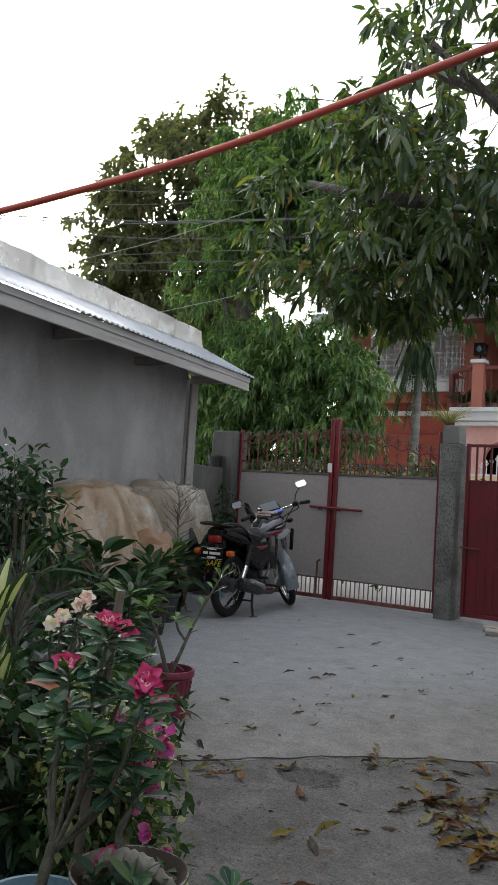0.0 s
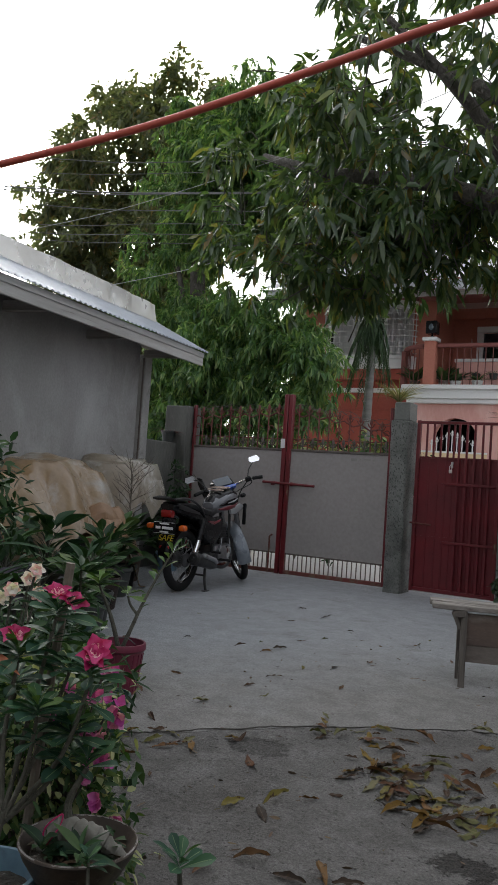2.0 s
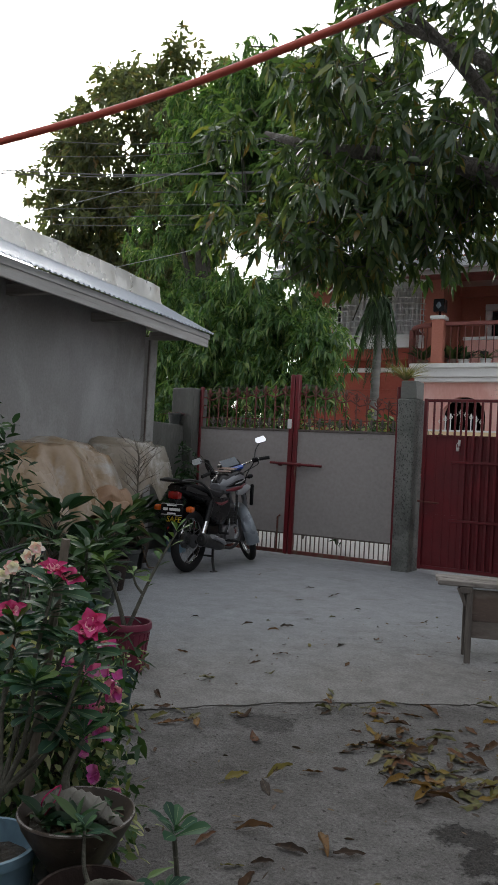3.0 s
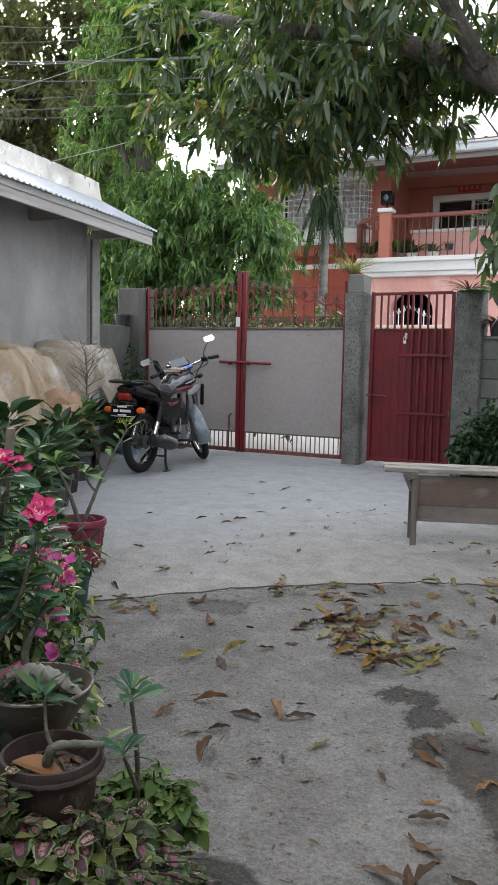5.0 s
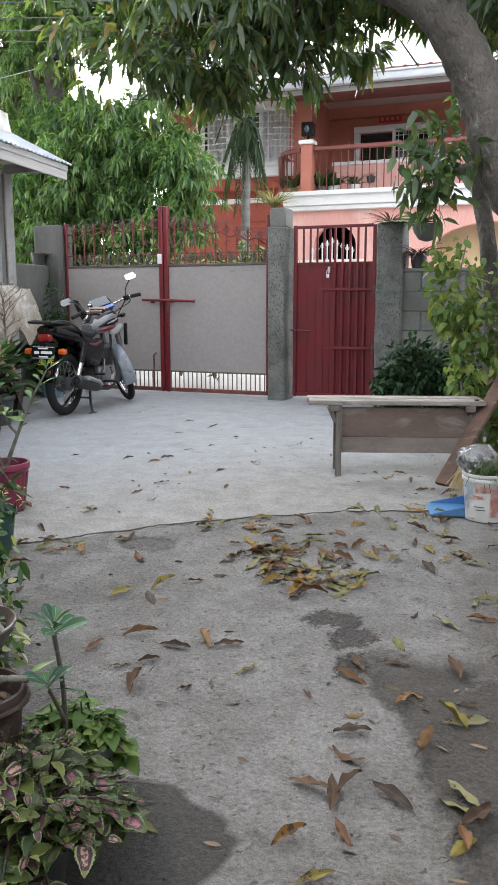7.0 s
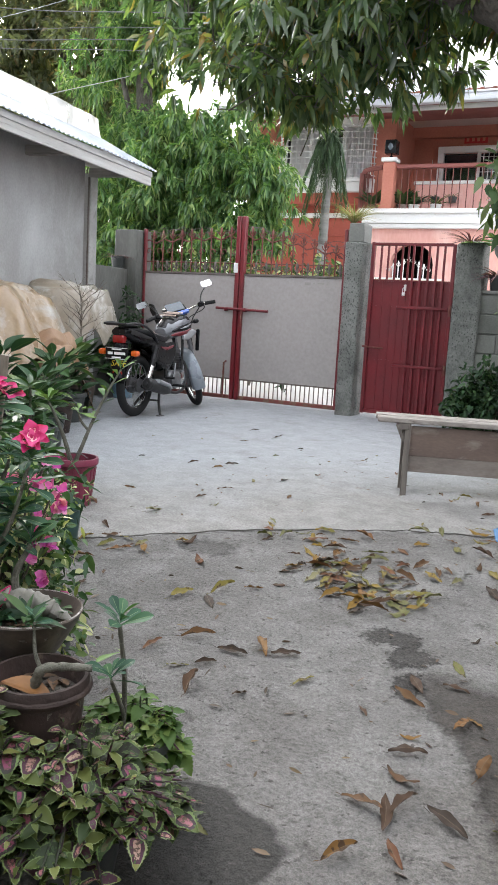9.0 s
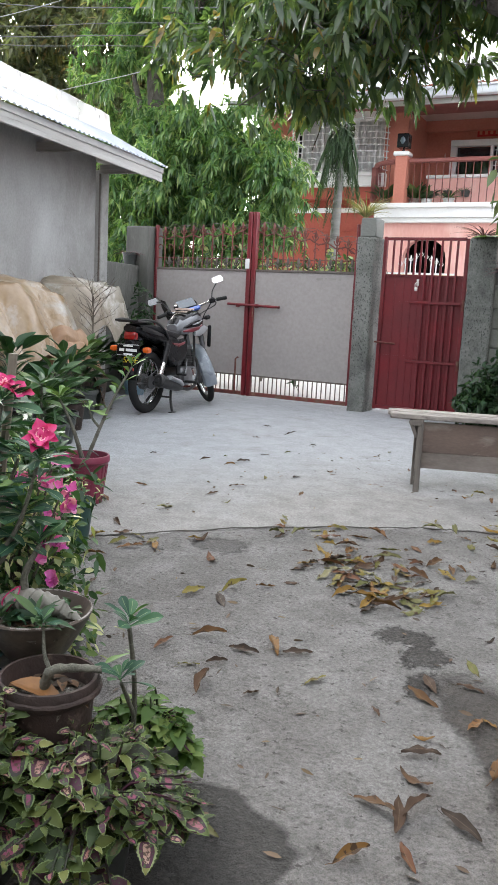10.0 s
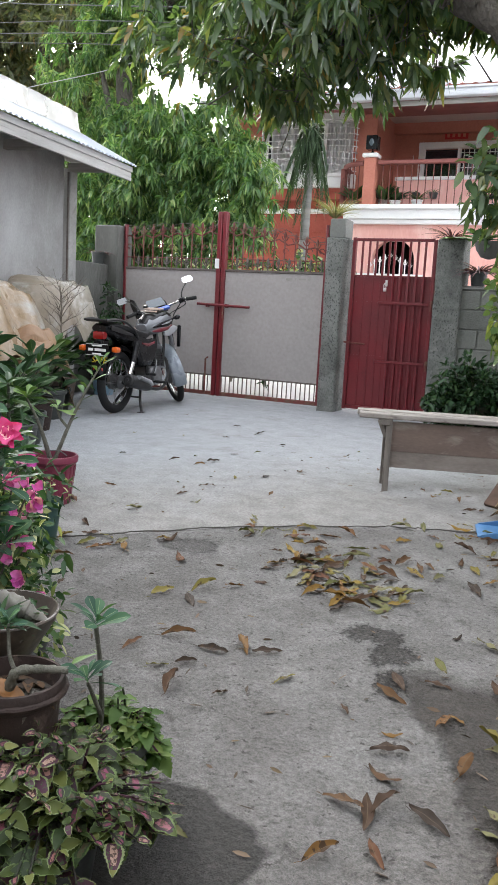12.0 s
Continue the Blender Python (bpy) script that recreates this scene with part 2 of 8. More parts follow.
def ground_material():
    """Worn yard concrete: pale trowelled skin, coarse bare grit, brown trodden earth to the tree's side, damp patches."""
    m, nt, p, _ = nodes_of("yard_concrete")
    vec = position(nt)
    sep = nt.nodes.new("ShaderNodeSeparateXYZ")
    nt.links.new(vec, sep.inputs[0])
    broad, mid, fine = noise_of(nt, vec, 1.6, 6, 0.6, 0.1), noise_of(nt, vec, 9, 7, 0.7, 0.1), noise_of(nt, vec, 95, 4, 0.75)
    grit = noise_of(nt, vec, 300, 2, 0.6)
    worn = noise_of(nt, vec, 4.2, 8, 0.72, 0.15)
    col = mixc(nt, ramp(nt, broad, [(0.36, 0.0), (0.62, 1.0)]), (0.205, 0.198, 0.189), (0.150, 0.142, 0.133))
    col = mixc(nt, ramp(nt, worn, [(0.46, 0.0), (0.60, 0.8)]), col, (0.246, 0.239, 0.229))
    col = mixc(nt, ramp(nt, mid, [(0.32, 0.8), (0.44, 0.0)]), col, (0.098, 0.091, 0.083))
    # brown dust towards the tree
    way = mathn(nt, "ADD", sep.outputs[0], mathn(nt, "MULTIPLY", mathn(nt, "SUBTRACT", noise_of(nt, vec, 2.4, 7, 0.66, 0.2), 0.5), 1.0))
    col = mixc(nt, ramp(nt, way, [(-0.12, 0.0), (0.28, 0.75)]), col, (0.088, 0.075, 0.063))
    # trodden earth where the concrete has gone, its edge running aslant
    ragged = mathn(nt, "ADD", mathn(nt, "MULTIPLY", mathn(nt, "SUBTRACT", noise_of(nt, vec, 3.2, 8, 0.66, 0.2), 0.5), 0.34), mathn(nt, "MULTIPLY", mathn(nt, "SUBTRACT", noise_of(nt, vec, 13, 6, 0.7, 0.2), 0.5), 0.14))
    side = mathn(nt, "ADD", mathn(nt, "ADD", sep.outputs[0], mathn(nt, "MULTIPLY", sep.outputs[1], 0.53)), ragged)
    soil = ramp(nt, mathn(nt, "SUBTRACT", side, 0.98), [(0.0, 0.0), (0.045, 1.0)])
    upto = mathn(nt, "SUBTRACT", 2.24, mathn(nt, "ADD", sep.outputs[1], ragged))
    soil = mathn(nt, "MULTIPLY", soil, ramp(nt, upto, [(0.0, 0.0), (0.12, 1.0)]))
    soil = mathn(nt, "MULTIPLY", soil, ramp(nt, noise_of(nt, vec, 3.6, 6, 0.65, 0.4), [(0.34, 0.25), (0.46, 1.0)]))
    col = mixc(nt, mathn(nt, "MULTIPLY", soil, 0.85), col, mixc(nt, ramp(nt, mid, [(0.35, 0.0), (0.65, 1.0)]), (0.033, 0.028, 0.023), (0.060, 0.051, 0.043)))
    # damp patch by the pots
    vd = nt.nodes.new("ShaderNodeVectorMath")
    vd.operation = "DISTANCE"
    vd.inputs[1].default_value = (-0.30, 1.19, 0)
    nt.links.new(vec, vd.inputs[0])
    wet = ramp(nt, mathn(nt, "ADD", vd.outputs["Value"], mathn(nt, "MULTIPLY", noise_of(nt, vec, 6, 3), 0.12)), [(0.235, 1.0), (0.255, 0.0)])
    col = mixc(nt, mathn(nt, "MULTIPLY", wet, 0.92), col, (0.028, 0.026, 0.023))
    # broken pits where the skin has lifted, full of dark grit
    for cx, cy, sx, sy, deep in ((-0.27, 2.36, 0.10, 0.07, 0.9), (-0.175, 2.245, 0.07, 0.085, 0.9), (-0.135, 2.075, 0.045, 0.085, 0.95), (-1.21, 2.85, 0.13, 0.10, 0.45)):
        vp = nt.nodes.new("ShaderNodeVectorMath")
        vp.operation = "DISTANCE"
        vp.inputs[1].default_value = (cx / sx, cy / sy, 0)
        nt.links.new(position(nt, (1 / sx, 1 / sy, 0)), vp.inputs[0])
        pit = ramp(nt, mathn(nt, "ADD", vp.outputs["Value"], mathn(nt, "MULTIPLY", mathn(nt, "SUBTRACT", noise_of(nt, vec, 17, 6, 0.75, 0.2), 0.5), 2.6)), [(0.80, 1.0), (1.08, 0.0)])
        soil = mathn(nt, "MAXIMUM", soil, pit)
        col = mixc(nt, mathn(nt, "MULTIPLY", pit, deep), col, mixc(nt, ramp(nt, fine, [(0.40, 0.0), (0.62, 1.0)]), (0.018, 0.016, 0.014), (0.060, 0.054, 0.048)))
    col = mixc(nt, 0.5, col, ramp(nt, fine, [(0.32, 0.08), (0.68, 0.92)]), "SOFT_LIGHT")
    col = mixc(nt, 0.3, col, ramp(nt, grit, [(0.32, 0.1), (0.68, 0.9)]), "SOFT_LIGHT")
    col = mixc(nt, ramp(nt, noise_of(nt, vec, 46, 3, 0.55), [(0.64, 0.0), (0.68, 0.85)]), col, (0.06, 0.056, 0.05))
    col = mixc(nt, ramp(nt, noise_of(nt, vec, 24, 4, 0.7), [(0.62, 0.0), (0.69, 0.75)]), col, (0.080, 0.075, 0.068))
    nt.links.new(col, p.inputs["Base Color"])
    nt.links.new(ramp(nt, wet, [(0.0, 0.92), (1.0, 0.78)]), p.inputs["Roughness"])
    h = mathn(nt, "ADD", mathn(nt, "MULTIPLY", mid, 1.3), mathn(nt, "ADD", mathn(nt, "MULTIPLY", fine, 0.7), mathn(nt, "MULTIPLY", grit, 0.22)))
    h = mathn(nt, "ADD", h, mathn(nt, "MULTIPLY", worn, 0.8))
    h = mathn(nt, "SUBTRACT", h, mathn(nt, "MULTIPLY", soil, 0.9))
    bump_to(nt, p, h, 1.0, 0.03)
    return m


def pitted_material():
    """Grey-green roughcast with dark thumb-sized pits, in patches."""
    m, nt, p, _ = nodes_of("pitted_roughcast")
    vec = position(nt)
    broad, fine = noise_of(nt, vec, 3.0, 6, 0.65, 0.2), noise_of(nt, vec, 70, 4, 0.7)
    col = mixc(nt, ramp(nt, broad, [(0.36, 0.0), (0.62, 1.0)]), (0.085, 0.09, 0.082), (0.20, 0.205, 0.19))
    vor = nt.nodes.new("ShaderNodeTexVoronoi")
    vor.inputs["Scale"].default_value = 60
    nt.links.new(position(nt, (1, 1, 0.6)), vor.inputs["Vector"])
    hole = ramp(nt, mathn(nt, "ADD", vor.outputs["Distance"], mathn(nt, "MULTIPLY", fine, 0.16)), [(0.34, 1.0), (0.42, 0.0)])
    hole = mathn(nt, "MULTIPLY", hole, ramp(nt, noise_of(nt, vec, 2.2, 4, 0.6), [(0.42, 0.25), (0.52, 1.0)]))
    col = mixc(nt, mathn(nt, "MULTIPLY", hole, 0.65), col, (0.03, 0.032, 0.03))
    col = mixc(nt, 0.5, col, ramp(nt, fine, [(0.28, 0.2), (0.72, 0.85)]), "SOFT_LIGHT")
    nt.links.new(col, p.inputs["Base Color"])
    p.inputs["Roughness"].default_value = 0.92
    bump_to(nt, p, mathn(nt, "SUBTRACT", mathn(nt, "ADD", mathn(nt, "MULTIPLY", fine, 0.4), broad), hole), 0.9, 0.015)
    return m


def slab_material():
    """Trowelled concrete: bluish smooth skin before the gate, dusty and rubbed bare towards the yard."""
    m, nt, p, _ = nodes_of("trowelled_concrete")
    vec = position(nt)
    sep = nt.nodes.new("ShaderNodeSeparateXYZ")
    nt.links.new(vec, sep.inputs[0])
    broad, mid, fine = noise_of(nt, vec, 1.1, 5, 0.6, 0.2), noise_of(nt, vec, 7, 7, 0.7, 0.1), noise_of(nt, vec, 120, 4, 0.7)
    way = mathn(nt, "ADD", mathn(nt, "MULTIPLY", sep.outputs[0], -0.63), mathn(nt, "MULTIPLY", sep.outputs[1], 0.776))
    way = mathn(nt, "ADD", way, mathn(nt, "MULTIPLY", broad, 2.2))
    blue = ramp(nt, mathn(nt, "MULTIPLY", way, 0.1), [(0.47, 0.0), (0.60, 1.0)])
    bare = mixc(nt, ramp(nt, mid, [(0.35, 0.0), (0.65, 1.0)]), (0.165, 0.158, 0.150), (0.235, 0.228, 0.218))
    skin = mixc(nt, ramp(nt, mid, [(0.35, 0.0), (0.65, 1.0)]), (0.222, 0.231, 0.242), (0.288, 0.300, 0.314))
    col = mixc(nt, blue, bare, skin)
    col = mixc(nt, ramp(nt, noise_of(nt, vec, 2.6, 7, 0.68, 0.2), [(0.58, 0.0), (0.70, 0.6)]), col, (0.145, 0.14, 0.132))
    col = mixc(nt, ramp(nt, noise_of(nt, vec, 30, 4, 0.7), [(0.66, 0.0), (0.73, 0.6)]), col, (0.10, 0.096, 0.09))
    col = mixc(nt, 0.6, col, ramp(nt, fine, [(0.30, 0.08), (0.70, 0.92)]), "SOFT_LIGHT")
    nt.links.new(col, p.inputs["Base Color"])
    nt.links.new(ramp(nt, blue, [(0.0, 0.9), (1.0, 0.72)]), p.inputs["Roughness"])
    bump_to(nt, p, mathn(nt, "ADD", mathn(nt, "MULTIPLY", mid, 0.8), mathn(nt, "MULTIPLY", fine, 0.6)), 0.7, 0.012)
    return m


M = {}
M["yard"] = ground_material()
M["slab"] = slab_material()
M["road"] = mat("street_concrete", (0.50, 0.49, 0.48), (0.42, 0.415, 0.40), 0.85, 0, 0.6, 40, 0.3, 0.01)
M["render"] = mat("cement_render", (0.345, 0.345, 0.343), (0.20, 0.193, 0.187), 0.9, 0, 0.62, 55, 0.35, 0.006, (0.42, 0.425, 0.43), (0.46, 0.74), 1.3, (1, 1, 0.8))
M["column"] = mat("column_cement", (0.36, 0.355, 0.345), (0.25, 0.247, 0.24), 0.9, 0, 2.5, 50, 0.5, 0.006, (0.17, 0.165, 0.16), (0.58, 0.7), 4)
M["cement_dark"] = mat("stained_cement", (0.125, 0.125, 0.115), (0.065, 0.066, 0.06), 0.92, 0, 2.6, 50, 0.6, 0.01, (0.20, 0.195, 0.18), (0.58, 0.72), 3.5, (1, 1, 0.35))
M["pebble"] = pitted_material()
M["block"] = mat("hollow_block", (0.22, 0.225, 0.21), (0.14, 0.145, 0.13), 0.95, 0, 2.5, 70, 0.7, 0.01, (0.16, 0.16, 0.15), (0.6, 0.72), 3, pieces=0.1)
M["mortar"] = mat("mortar", (0.22, 0.22, 0.21), None, 0.95, 0, 4, 70, 0.6, 0.01)
M["roofing"] = mat("galvanised_sheet", (0.68, 0.72, 0.77), (0.58, 0.62, 0.68), 0.38, 0.3, 1.2, 30, 0.1, 0.003, (0.45, 0.44, 0.42), (0.62, 0.75), 3)
M["flashing"] = mat("dented_flashing", (0.80, 0.80, 0.78), (0.68, 0.67, 0.64), 0.3, 0.6, 2.5, 20, 0.25, 0.01, (0.5, 0.45, 0.38), (0.62, 0.72), 5)
M["fascia"] = mat("whitewashed_fascia", (0.52, 0.515, 0.50), (0.40, 0.39, 0.375), 0.85, 0, 3, 40, 0.4, 0.004, (0.24, 0.22, 0.20), (0.60, 0.72), 6, (0.35, 0.35, 6))
M["timber"] = mat("weathered_timber", (0.36, 0.34, 0.32), (0.22, 0.205, 0.19), 0.9, 0, 3, 30, 0.5, 0.004, (0.15, 0.13, 0.115), (0.58, 0.7), 5, (0.35, 0.35, 6))
M["bench"] = mat("bench_wood", (0.30, 0.275, 0.25), (0.185, 0.165, 0.148), 0.9, 0, 4, 45, 0.5, 0.003, (0.12, 0.10, 0.09), (0.55, 0.68), 7, (0.6, 4, 4))
M["ply"] = mat("brown_board", (0.125, 0.088, 0.07), (0.09, 0.066, 0.055), 0.65, 0, 2.4, 35, 0.25, 0.003, (0.21, 0.18, 0.155), (0.52, 0.7), 3.5, (0.5, 3, 3))
M["maroon"] = mat("maroon_paint", (0.165, 0.014, 0.020), (0.115, 0.012, 0.016), 0.42, 0.0, 3, 60, 0.15, 0.002, (0.10, 0.04, 0.03), (0.66, 0.74), 9)
M["rust"] = mat("rusty_red_iron", (0.17, 0.035, 0.03), (0.11, 0.035, 0.028), 0.65, 0.0, 6, 60, 0.3, 0.002, (0.15, 0.09, 0.06), (0.52, 0.64), 14)
M["dull_iron"] = mat("dull_grey_iron", (0.125, 0.11, 0.10), (0.085, 0.062, 0.052), 0.7, 0.0, 8, 60, 0.3)
M["graypaint"] = mat("grey_sheet_paint", (0.345, 0.316, 0.305), (0.30, 0.277, 0.267), 0.5, 0, 0.9, 30, 0.08, 0.002, (0.21, 0.185, 0.17), (0.66, 0.8), 2.2)
# the house's orange and pink are paled to stand in for haze
M["orange"] = mat("orange_wall_paint", (0.50, 0.19, 0.135), (0.42, 0.15, 0.105), 0.75, 0, 0.8, 30, 0.15, 0.004)
M["pink"] = mat("faded_pink_paint", (0.74, 0.41, 0.36), (0.64, 0.33, 0.285), 0.8, 0, 0.9, 30, 0.15, 0.004, (0.78, 0.52, 0.47), (0.54, 0.72), 2, (1, 1, 0.25))
M["brick_red"] = mat("red_brown_paint", (0.40, 0.09, 0.06), (0.33, 0.075, 0.05), 0.75, 0, 0.8, 30, 0.15, 0.004)
M["white"] = mat("white_trim_paint", (0.78, 0.78, 0.77), (0.68, 0.68, 0.67), 0.6, 0, 1.5, 40, 0.1, 0.003, (0.45, 0.44, 0.42), (0.64, 0.76), 4)
M["cream"] = mat("cream_wall_paint", (0.78, 0.60, 0.36), (0.72, 0.54, 0.32), 0.8, 0, 1, 30, 0.1, 0.003)
M["ceiling"] = mat("porch_ceiling", (0.52, 0.42, 0.38), (0.46, 0.37, 0.34), 0.85, 0, 1, 30, 0.1, 0.003)
# near-black colour in place of shade inside the porch and exhaust tip
M["dark"] = mat("dim_interior", (0.02, 0.02, 0.022), (0.014, 0.014, 0.016), 0.7)
M["bark"] = mat("mango_bark", (0.118, 0.105, 0.090), (0.056, 0.050, 0.043), 0.95, 0, 5, 46, 1.0, 0.035, (0.20, 0.188, 0.168), (0.60, 0.68), 16, (1, 1, 0.5))
M["palmtrunk"] = mat("grey_palm_trunk", (0.24, 0.235, 0.22), (0.14, 0.138, 0.128), 0.9, 0, 2, 24, 0.5, 0.01, None, stretch=(0.6, 0.6, 4))
M["green_twig"] = mat("live_twig", (0.075, 0.075, 0.05), (0.045, 0.042, 0.03), 0.85, 0, 8, 60, 0.4)
M["twig"] = mat("dry_twig", (0.20, 0.175, 0.14), (0.12, 0.10, 0.08), 0.9, 0, 8, 60, 0.4)
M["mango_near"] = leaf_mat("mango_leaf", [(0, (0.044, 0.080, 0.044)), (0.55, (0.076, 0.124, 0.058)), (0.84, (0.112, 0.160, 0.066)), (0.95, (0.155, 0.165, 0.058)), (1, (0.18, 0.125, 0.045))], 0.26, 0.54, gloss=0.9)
# leaf tones of both distant trees lifted in place of hazy glare
M["mango_far_hazed"] = leaf_mat("street_mango_leaf", [(0, (0.050, 0.112, 0.048)), (0.45, (0.105, 0.205, 0.080)), (0.82, (0.20, 0.31, 0.13)), (1, (0.32, 0.39, 0.18))], 0.34, 0.56, gloss=0.6)
M["far_tree_hazed"] = leaf_mat("far_tree_leaf", [(0, (0.10, 0.115, 0.080)), (0.6, (0.14, 0.165, 0.105)), (0.9, (0.19, 0.20, 0.12)), (1, (0.28, 0.20, 0.12))], 0.40, 0.60, gloss=0.55)
M["shrub"] = leaf_mat("dark_shrub_leaf", [(0, (0.016, 0.04, 0.018)), (0.7, (0.03, 0.072, 0.028)), (1, (0.06, 0.11, 0.04))], 0.4, 0.2)
M["vine"] = leaf_mat("yellow_green_vine_leaf", [(0, (0.055, 0.11, 0.03)), (0.6, (0.12, 0.185, 0.05)), (1, (0.23, 0.26, 0.08))], 0.5, 0.35)
M["palmleaf"] = leaf_mat("palm_leaflet", [(0, (0.022, 0.045, 0.02)), (1, (0.05, 0.085, 0.035))], 0.45, 0.2)


# ---- ground, yard slab, street ----
def ground_z(x, y):
    return 0.004 * noise.noise(V((x * 1.7, y * 1.7, 0))) - 0.003 + 0.002 * noise.noise(V((x * 9, y * 9, 3)))


def build_ground():
    bm = bmesh.new()
    n = 110
    xs = np.concatenate([[-900, -200, -60, -25], np.linspace(-9, 6, n), [25, 60, 200, 900]])
    ys = np.concatenate([[-900, -200, -60, -20], np.linspace(-3, 8.2, n), [14, 25, 60, 200, 900]])
    grid = []
    for x in xs:
        row = []
        for y in ys:
            z = 0.0
            if -9 <= x <= 6 and -3 <= y <= 8.0:
                z = ground_z(x, y)
            elif y > 8.1:
                z = -0.05
            row.append(bm.verts.new((x, y, z)))
        grid.append(row)
    for a, b in zip(grid, grid[1:]):
        for k in range(len(ys) - 1):
            bm.faces.new((a[k], b[k], b[k + 1], a[k + 1]))
    ob = part("ground", bm, M["yard"])
    tagged(ob, "rough worn grey concrete yard with brown trodden earth", "ground", kind="structure")


def build_slab():
    """The smoother, newer slab before the gate; its ragged near edge is the joint that crosses the yard."""
    line = smooth_line([(-5.6, -0.4, 0), (-3.2, 1.45, 0), (-1.96, 2.43, 0), (-1.64, 2.68, 0), (-1.23, 3.15, 0), (-0.72, 3.56, 0), (-0.3, 3.78, 0), (0.5, 4.1, 0), (5.6, 5.9, 0)], 14)
    bm = bmesh.new()
    rows = []
    for i, p in enumerate(line):
        w = V((0.5, -0.8, 0)) * (0.035 * noise.noise(V((i * 0.31, 0, 0))) + 0.018 * noise.noise(V((i * 1.3, 4, 0))))
        q = p + w
        row = [bm.verts.new((q.x, q.y, -0.03)), bm.verts.new((q.x, q.y, -0.002)), bm.verts.new((q.x - 0.012, q.y + 0.016, 0.0015))]
        for f in (0.04, 0.12, 0.25, 0.5, 0.75, 1.0):
            row.append(bm.verts.new((q.x, q.y + (8.02 - q.y) * f, 0.0025 if f < 0.1 else 0.004)))
        rows.append(row)
    for a, b in zip(rows, rows[1:]):
        for k in range(len(a) - 1):
            bm.faces.new((a[k], b[k], b[k + 1], a[k + 1]))
    ob = part("pavement", bm, M["slab"])
    tagged(ob, "smooth pale grey trowelled concrete slab before the gate", "pavement", kind="structure")


def build_street():
    road = part("road", B(-60, 60, 8.25, 12.6, -0.2, -0.02), M["road"])
    tagged(road, "pale concrete village street beyond the gate", "road", kind="structure")
    kerb = part("kerb", B(-60, 60, 12.6, 12.78, -0.2, 0.12, bev=0.02), M["white"])
    tagged(kerb, "whitewashed concrete kerb along the street", "kerb", kind="structure")
    walk_far = part("pavement_far", B(-60, 60, 12.78, 60, -0.2, 0.08), M["road"])
    tagged(walk_far, "concrete strip before the house across the street", "pavement", kind="structure")


def build_joint():
    """Dirt-filled crack along the slab's edge."""
    line = smooth_line([(-3.2, 1.45, 0), (-1.96, 2.43, 0), (-1.64, 2.68, 0), (-1.23, 3.15, 0), (-0.72, 3.56, 0), (-0.3, 3.78, 0), (0.5, 4.1, 0)], 24)
    bm = bmesh.new()
    rows = []
    for i, p in enumerate(line):
        w = V((0.5, -0.8, 0)) * (0.035 * noise.noise(V((i * 0.18, 0, 0))) + 0.018 * noise.noise(V((i * 0.76, 4, 0))))
        n = V((0.6, -0.8, 0))
        k = 0.0002 + 0.0034 * noise.noise(V((i * 0.5, 9, 0)))
        q = p + w
        rows.append([bm.verts.new((q + n * s * max(k, 0.0004) + UP * z)) for s, z in ((-1.2, 0.0048), (0, 0.0036), (1.2, -0.001))])
    for a, b in zip(rows, rows[1:]):
        for k in range(2):
            bm.faces.new((a[k], b[k], b[k + 1], a[k + 1]))
    bmesh.ops.solidify(bm, geom=bm.faces[:], thickness=0.012)
    tagged(part("pavement_joint", bm, M["crack"]), "dirt-filled ragged joint along the slab edge", "joint", kind="structure")


M["crack"] = mat("joint_dirt", (0.10, 0.094, 0.086), (0.16, 0.15, 0.14), 0.95, 0, 20, 120, 0.8, 0.01)
build_ground()
build_slab()
build_joint()
build_street()

# ---- shed-like house on the side: cement wall, corrugated roof ----
SHED = pose(-5.0, 6.85, 0, 0, 0, 9.2)     # local x towards the yard, y along the wall towards the gate


